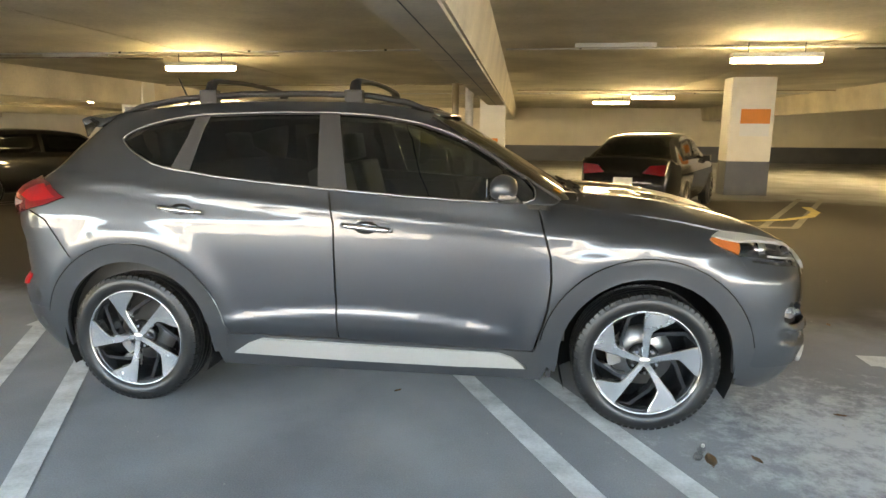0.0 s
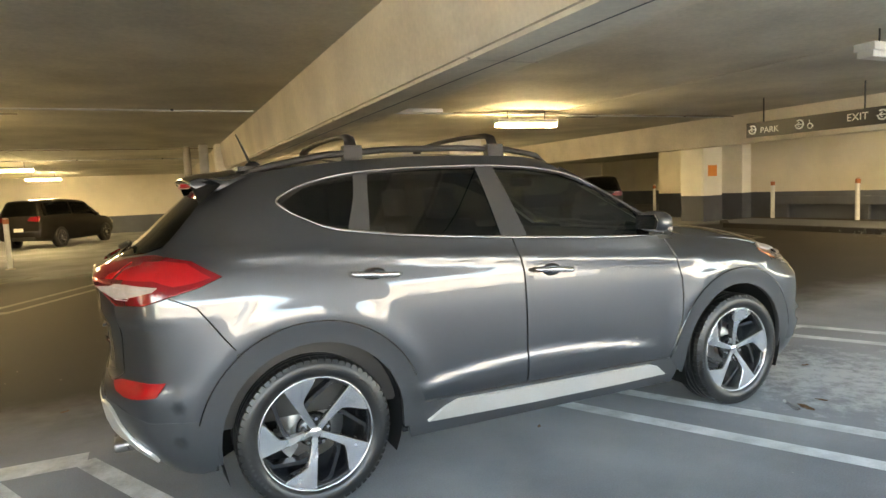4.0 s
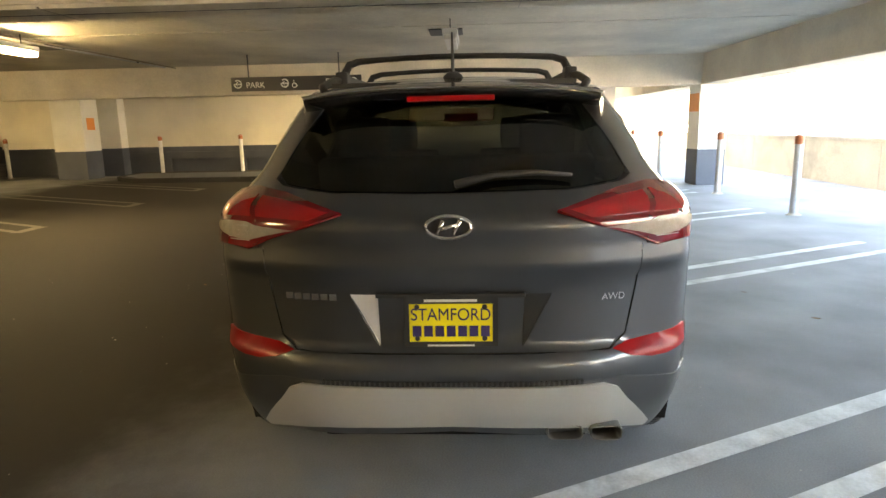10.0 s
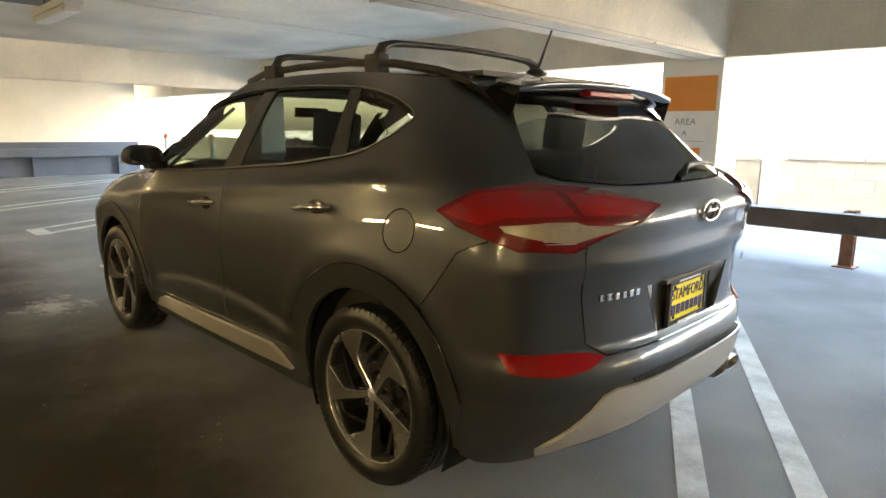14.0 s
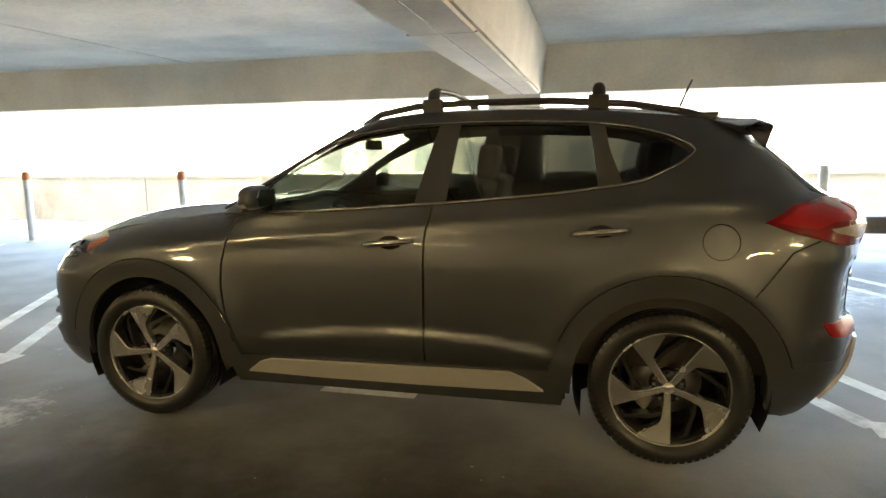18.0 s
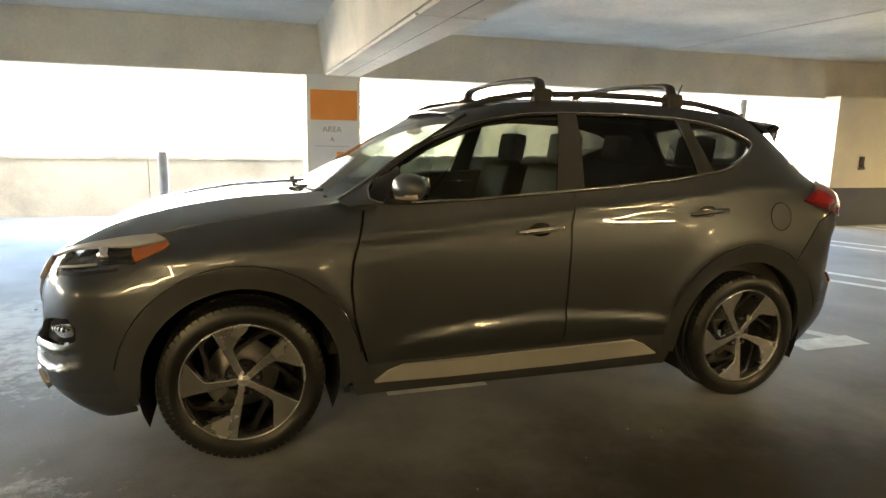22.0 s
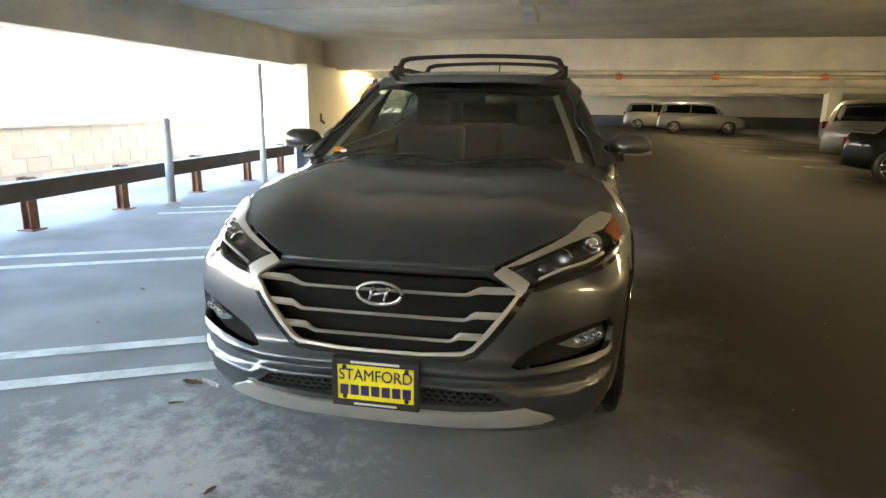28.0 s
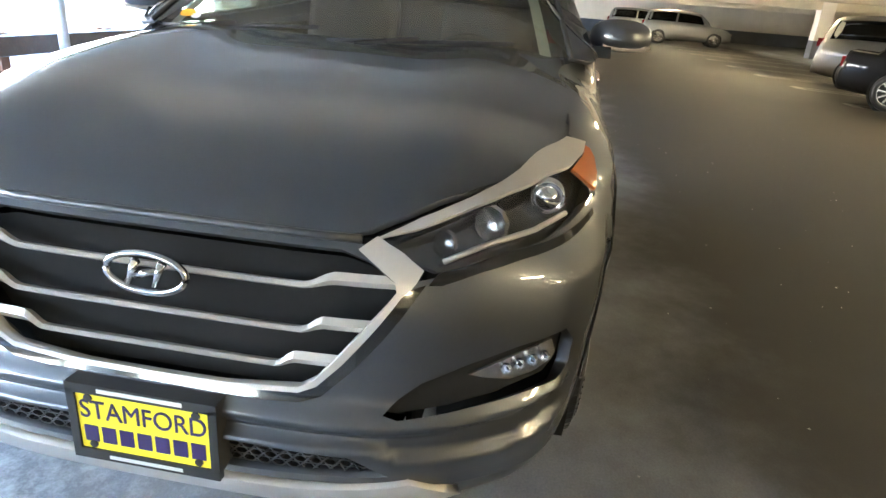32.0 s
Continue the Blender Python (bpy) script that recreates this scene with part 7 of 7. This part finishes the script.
# faded yellow arrow curve in the lane
yc = thing("lane_marking", "faded yellow curved lane marking", "lane marking")
ypts = [(4.1, 7.3), (4.7, 7.35), (5.3, 7.6), (5.9, 8.1), (6.3, 8.8), (6.5, 9.7)]
for p_, q_ in zip(ypts, ypts[1:]):
    part("stroke", strip(bmesh.new(), p_, (q_[0] + (q_[0] - p_[0]) * 0.04, q_[1] + (q_[1] - p_[1]) * 0.04), 0.16, 0.005), M["yellow_line"], yc)

lf = surf("dry_leaf", (0.16, 0.09, 0.04), 0.8, var=0.3, scale=20, fine=80, bump=0.2)
rng = random.Random(4)
for x, y, s in ((1.588, -1.186, 0.06), (0.176, -2.5, 0.03), (0.045, -0.6, 0.025), (1.8, -1.14, 0.035), (2.9, -1.9, 0.03), (-2.6, 1.3, 0.03), (3.1, 1.1, 0.03), (-3.0, -1.0, 0.025), (0.9, -2.3, 0.02), (1.3, 2.4, 0.03), (2.4, -0.6, 0.03)):
    th = thing("dry_leaf", "curled dry brown leaf lying on the floor", "leaf", "floor litter", at=pose(x, y, 0.0, 0, 0, rng.uniform(0, 360)))
    bm = bmesh.new()
    rows = []
    for k in range(7):
        u = k / 6
        w = s * 0.45 * math.sin(math.pi * min(0.98, max(0.03, u)))
        h = 0.004 + 0.3 * s * (u - 0.5) ** 2 + 0.002
        rows.append([bm.verts.new(((u - 0.5) * 2 * s, q * w, h + 0.25 * s * abs(q) * rng.uniform(0.6, 1.2))) for q in (-1, -0.4, 0.4, 1)])
    for a, b in zip(rows, rows[1:]):
        for i in range(3):
            bm.faces.new((a[i], b[i], b[i + 1], a[i + 1]))
    bmesh.ops.solidify(bm, geom=bm.faces[:], thickness=0.0015)
    part("blade", bm, lf, th)
wr = thing("crushed_bottle", "crushed clear plastic bottle lying on the floor", "litter", at=pose(1.56, -1.11, 0.011, 0, 90, 65))
part("bottle", lathe([(0, -0.07), (0.018, -0.068), (0.02, -0.03), (0.013, 0.0), (0.019, 0.03), (0.017, 0.05), (0.007, 0.065), (0.007, 0.075), (0, 0.075)], 14, Matrix.Diagonal((0.5, 1, 1, 1))), C["glass_lamp"], wr, smooth=True)
part("bottle_cap", lathe([(0.008, 0.07), (0.008, 0.085), (0, 0.086)], 12), C["paper"], wr)

# ---- other parked cars ----
def simple_wheel(th, x, y, sgn, r, rim_mat):
    m = Matrix.Translation((x, y, r)) @ Euler((radians(-90 * sgn), 0, 0)).to_matrix().to_4x4()
    w = part("wheel", lathe([(r * 0.68, 0.02), (r * 0.74, 0.03), (r * 0.95, 0.02), (r, 0.0), (r, -0.18), (r * 0.7, -0.2)], 36, m), C["rubber"], th, smooth=True)
    part("rim", lathe([(0, -0.02), (r * 0.66, -0.03), (r * 0.69, 0.022), (r * 0.72, 0.022)], 36, m), C["rim_black"], w, smooth=True)
    for k in range(10):
        a = Matrix.Rotation(radians(36 * k + 10), 4, "Z")
        part("spoke", prism([(-0.014, 0.03), (0.014, 0.03), (0.017, r * 0.68), (-0.017, r * 0.68)], "z", -0.004, 0.018), rim_mat, w).data.transform(m @ a)
    part("rim_lip", lathe([(r * 0.66, 0.018), (r * 0.68, 0.028), (r * 0.7, 0.018)], 36, m), rim_mat, w, smooth=True)
    part("hub_cap", lathe([(0, 0.025), (0.05, 0.022), (0.06, 0.0)], 20, m), rim_mat, w, smooth=True)


def parked_car(name, label, at, body_mat, L=4.6, Wd=0.9, belt_z=0.92, roof_z=1.43, bonnet=1.15, boot=0.55, screen=0.75, back=0.6, r=0.33, rim_mat=None, lamp_h=(0.72, 0.88), tip=0.0):
    """A saloon or estate car: lofted body and cabin with glass, lamps, wheels."""
    rim_mat = rim_mat or C["machined"]
    th = thing(name, label, "car", "other parked cars", at=at)
    xf, xr, h = L / 2 - bonnet, -L / 2 + boot, roof_z - belt_z
    tail = belt_z + tip
    deck = lerp_table([(-L / 2, 0.62), (-L / 2 + 0.03, tail - 0.12), (-L / 2 + 0.1, tail), (max(xr, -L / 2 + 0.16), belt_z + 0.04), (xf - 0.4, belt_z), (xf + 0.3 * bonnet, belt_z - 0.04), (L / 2 - 0.3, belt_z - 0.17), (L / 2 - 0.06, belt_z - 0.3), (L / 2, 0.52)])
    rise = lerp_table([(xr, 0.0), (xr + back * 0.55, 0.66 * h), (xr + back, 0.9 * h), ((xr + back + xf - screen) / 2, h), (xf - screen, 0.9 * h), (xf - screen * 0.45, 0.52 * h), (xf, 0.0)])

    def section(x):
        """Half of the outline across the car at x, from the sill over the roof to the middle."""
        u = 2 * x / L
        w = Wd * (1 - 0.16 * abs(u) ** 10 - 0.05 * u * u)
        z0, zb = 0.22 + 0.1 * abs(u) ** 6, deck(x)
        up = max(0.0, rise(x)) if xr < x < xf else 0.0
        k = min(1.0, up / (0.7 * h))
        low = [(w * 0.88, z0), (w * 0.97, z0 + 0.08), (w * 0.99, 0.3 + 0.3 * (zb - 0.3)), (w, 0.3 + 0.6 * (zb - 0.3)), (w * 0.985, zb - 0.06 * (zb - 0.3)), (w * 0.95, zb)]
        top = [(w * (0.95 - 0.25 * g * k), zb + up * g) for g in (0.28, 0.55, 0.8, 0.94)]
        y1 = w * (0.95 - 0.25 * k)
        return low + top + [(y1 * 0.9, zb + up + 0.008), (y1 * 0.6, zb + up + 0.026), (0.0, zb + up + 0.034)]

    bm = bmesh.new()
    rows = []
    for k in range(73):
        x = -L / 2 + L * k / 72
        sec = section(x)
        rows.append([bm.verts.new((x, -y, z)) for y, z in sec] + [bm.verts.new((x, y, z)) for y, z in reversed(sec[:-1])])
    for a, b in zip(rows, rows[1:]):
        for i in range(len(a) - 1):
            bm.faces.new((a[i], a[i + 1], b[i + 1], b[i]))
        bm.faces.new((a[-1], a[0], b[0], b[-1]))
    bm.faces.new(rows[0])
    bm.faces.new(rows[-1])
    bmesh.ops.recalc_face_normals(bm, faces=bm.faces[:])
    part("body", bm, body_mat, th, smooth=True)

    def on_side(x, g):
        """A place on the greenhouse flank, g from the belt to the roof edge."""
        sec = section(x)
        ys, zs = [p[0] for p in sec[5:10]], [p[1] for p in sec[5:10]]
        i = min(int(g * 4), 3)
        f = g * 4 - i
        return ys[i] * (1 - f) + ys[i + 1] * f, zs[i] * (1 - f) + zs[i + 1] * f

    for sgn in (-1, 1):
        g0, g1 = xr + back * 0.5, xf - screen * 0.42
        for x0, x1, lean0, lean1 in ((g0, (g0 + g1) / 2 - 0.04, back * 0.42, 0.03), ((g0 + g1) / 2 + 0.04, g1, 0.03, -screen * 0.5)):
            bm = bmesh.new()
            g = []
            for s in (0.12, 0.35, 0.6, 0.84):
                row = []
                for k in range(7):
                    x = x0 + lean0 * s + (x1 + lean1 * s - x0 - lean0 * s) * k / 6
                    y, z = on_side(x, s)
                    row.append(bm.verts.new((x, sgn * (y + 0.007), z)))
                g.append(row)
            for a, b in zip(g, g[1:]):
                for i in range(6):
                    bm.faces.new((a[i], a[i + 1], b[i + 1], b[i]))
            bmesh.ops.solidify(bm, geom=bm.faces[:], thickness=0.006)
            part("side_window", bm, C["car_glass"], th, smooth=True)
        for x in (L / 2 - 0.88, -L / 2 + 0.92):
            part("wheel_arch", lathe([(0, 0.0), (r + 0.05, 0.0), (r + 0.05, -0.1)], 32, Matrix.Translation((x, sgn * (Wd * 0.962), r)) @ Euler((radians(-90 * sgn), 0, 0)).to_matrix().to_4x4()), C["liner"], th)
            simple_wheel(th, x, sgn * (Wd * 0.985), sgn, r, rim_mat)
        part("tail_light", prism([(sgn * Wd * 0.36, lamp_h[0] + 0.02), (sgn * Wd * 0.77, lamp_h[0] - 0.02), (sgn * Wd * 0.785, lamp_h[1]), (sgn * Wd * 0.5, lamp_h[1] - 0.02)], "x", -L / 2 - 0.012, -L / 2 + 0.25), C["red_lens"], th, "red tail light")
        part("headlight", prism([(sgn * Wd * 0.36, 0.6), (sgn * Wd * 0.8, 0.64), (sgn * Wd * 0.82, 0.74), (sgn * Wd * 0.42, 0.68)], "x", L / 2 - 0.25, L / 2 + 0.004), C["clear_lens"], th)
        part("door_mirror", boxed(xf - 0.42, xf - 0.28, sgn * Wd * 0.92 - 0.02, sgn * Wd * 0.92 + 0.12 * sgn, belt_z, belt_z + 0.12, 0.0) if sgn > 0 else boxed(xf - 0.42, xf - 0.28, -Wd * 0.92 - 0.12, -Wd * 0.92 + 0.02, belt_z, belt_z + 0.12, 0.0), body_mat, th)
    for nm, x0, x1 in (("rear_window", xr + back * 0.1, xr + back * 0.82), ("windscreen", xf - screen * 0.1, xf - screen * 0.86)):
        bm = bmesh.new()
        g = []
        for k in range(8):
            x = x0 + (x1 - x0) * k / 7
            sec = section(x)
            top = [(0.0, sec[-1][1]), (sec[-2][0], sec[-2][1]), (sec[-3][0] * 0.98, sec[-3][1])]
            pts = [(-y, z) for y, z in reversed(top)] + top[1:]
            sx = -0.008 if nm == "rear_window" else 0.008
            g.append([bm.verts.new((x + sx, y, z + 0.008)) for y, z in pts])
        for a, b in zip(g, g[1:]):
            for i in range(4):
                bm.faces.new((a[i], a[i + 1], b[i + 1], b[i]))
        bmesh.ops.solidify(bm, geom=bm.faces[:], thickness=0.005)
        part(nm, bm, C["car_glass"], th, smooth=True)
    part("number_plate", boxed(-L / 2 - 0.012, -L / 2, -0.16, 0.16, 0.6, 0.72), C["paper"], th)
    part("rear_valance", boxed(-L / 2 - 0.008, -L / 2 + 0.2, -Wd * 0.6, Wd * 0.6, 0.3, 0.42, 0.02), C["black_plastic"], th)
    return th


black = paint("black_car_paint", (0.004, 0.004, 0.0045), 0.2, 0.2)
silver_dark = paint("dark_silver_car_paint", (0.15, 0.15, 0.148), 0.15)
silver_p = paint("silver_car_paint", (0.3, 0.3, 0.29), 0.15)
grey_p = paint("slate_car_paint", (0.05, 0.058, 0.066), 0.2)
brown_p = paint("dark_bronze_car_paint", (0.016, 0.013, 0.011), 0.2, 0.4)
red_p = paint("dark_red_car_paint", (0.2, 0.015, 0.012), 0.2)
AH = 64.5
suv_kw = dict(L=4.65, Wd=0.92, belt_z=1.02, roof_z=1.66, bonnet=1.1, boot=0.06, screen=0.7, back=0.32, r=0.35, lamp_h=(0.95, 1.12))
parked_car("black_saloon", "black compact saloon car parked nose in", pose(3.35, 9.3, 0, 0, 0, 66), black, L=4.5, boot=0.4, back=0.85, lamp_h=(0.78, 0.95), tip=0.12)
parked_car("black_saloon", "glossy black saloon car with bright alloy wheels", pose(-9.64, 8.6, 0, 0, 0, AH), black, L=4.8, r=0.335, tip=0.06)
parked_car("silver_suv", "dark silver SUV parked nose in", pose(-13.9, 9.6, 0, 0, 0, AH), silver_dark, **suv_kw)
parked_car("dark_suv", "dark bronze SUV parked nose in", pose(14.2, 17.2, 0, 0, 0, AH), brown_p, **suv_kw)
parked_car("grey_hatchback", "slate grey hatchback car parked at the open side", pose(-15.3, -2.6, 0, 0, 0, -66), grey_p, L=4.5, Wd=0.9, belt_z=0.98, roof_z=1.52, bonnet=1.1, boot=0.22, screen=0.95, back=1.05, r=0.34)
parked_car("grey_hatchback", "slate grey hatchback car parked at the open side", pose(-19.6, -2.3, 0, 0, 0, -66), grey_p, L=4.4, Wd=0.89, belt_z=0.96, roof_z=1.5, bonnet=1.1, boot=0.22, screen=0.95, back=1.0, r=0.33)
parked_car("black_suv", "black SUV parked at the open side", pose(-24.5, -2.0, 0, 0, 0, -66), black, **suv_kw)
parked_car("red_hatchback", "dark red hatchback car far down the deck", pose(-31.5, -1.8, 0, 0, 0, -66), red_p, L=4.2, boot=0.2)
parked_car("silver_suv", "silver SUV far down the deck", pose(-35.0, 8.0, 0, 0, 0, AH + 20), silver_p, **suv_kw)
parked_car("dark_suv", "dark SUV parked by the rear wall", pose(-5.2, 24.0, 0, 0, 0, AH), brown_p, **suv_kw)
parked_car("silver_suv", "silver SUV far down the deck", pose(-40.0, 6.5, 0, 0, 0, AH + 20), silver_p, **suv_kw)
parked_car("white_hatchback", "white hatchback car by the rear wall", pose(-18.6, 28.3, 0, 0, 0, 4), M["white_col"], L=4.3, boot=0.2)
parked_car("red_hatchback", "dark red hatchback car far down the deck", pose(-43.0, 9.5, 0, 0, 0, AH), red_p, L=4.2, boot=0.2)

# ---- block parapet, pieces last ----
south = bpy.data.objects["wall_south"]
bmb = box(bmesh.new(), -0.245, 0.245, -0.012, 0.0, -0.116, 0.116, 0.004)
block_me = bpy.data.meshes.new("block")
bmb.to_mesh(block_me)
bmb.free()
block_me.materials.append(M["block"])
for r in range(4):
    for k in range(-22, 0):
        ob = new("block", block_me)
        ob.parent = south
        ob.location = (k * 0.5 + (0.25 if r % 2 else 0.0), YS + 0.009, 0.13 + r * 0.241)
for k in range(-11, 0):
    ob = mesh_ob("coping", boxed(-0.495, 0.495, -0.15, 0.04, 0.0, 0.06, 0.008), M["parapet"]) if k == -11 else new("coping", cop_me)
    cop_me = ob.data
    ob.parent = south
    ob.location = (k * 1.0 + 0.4, YS, 0.976)
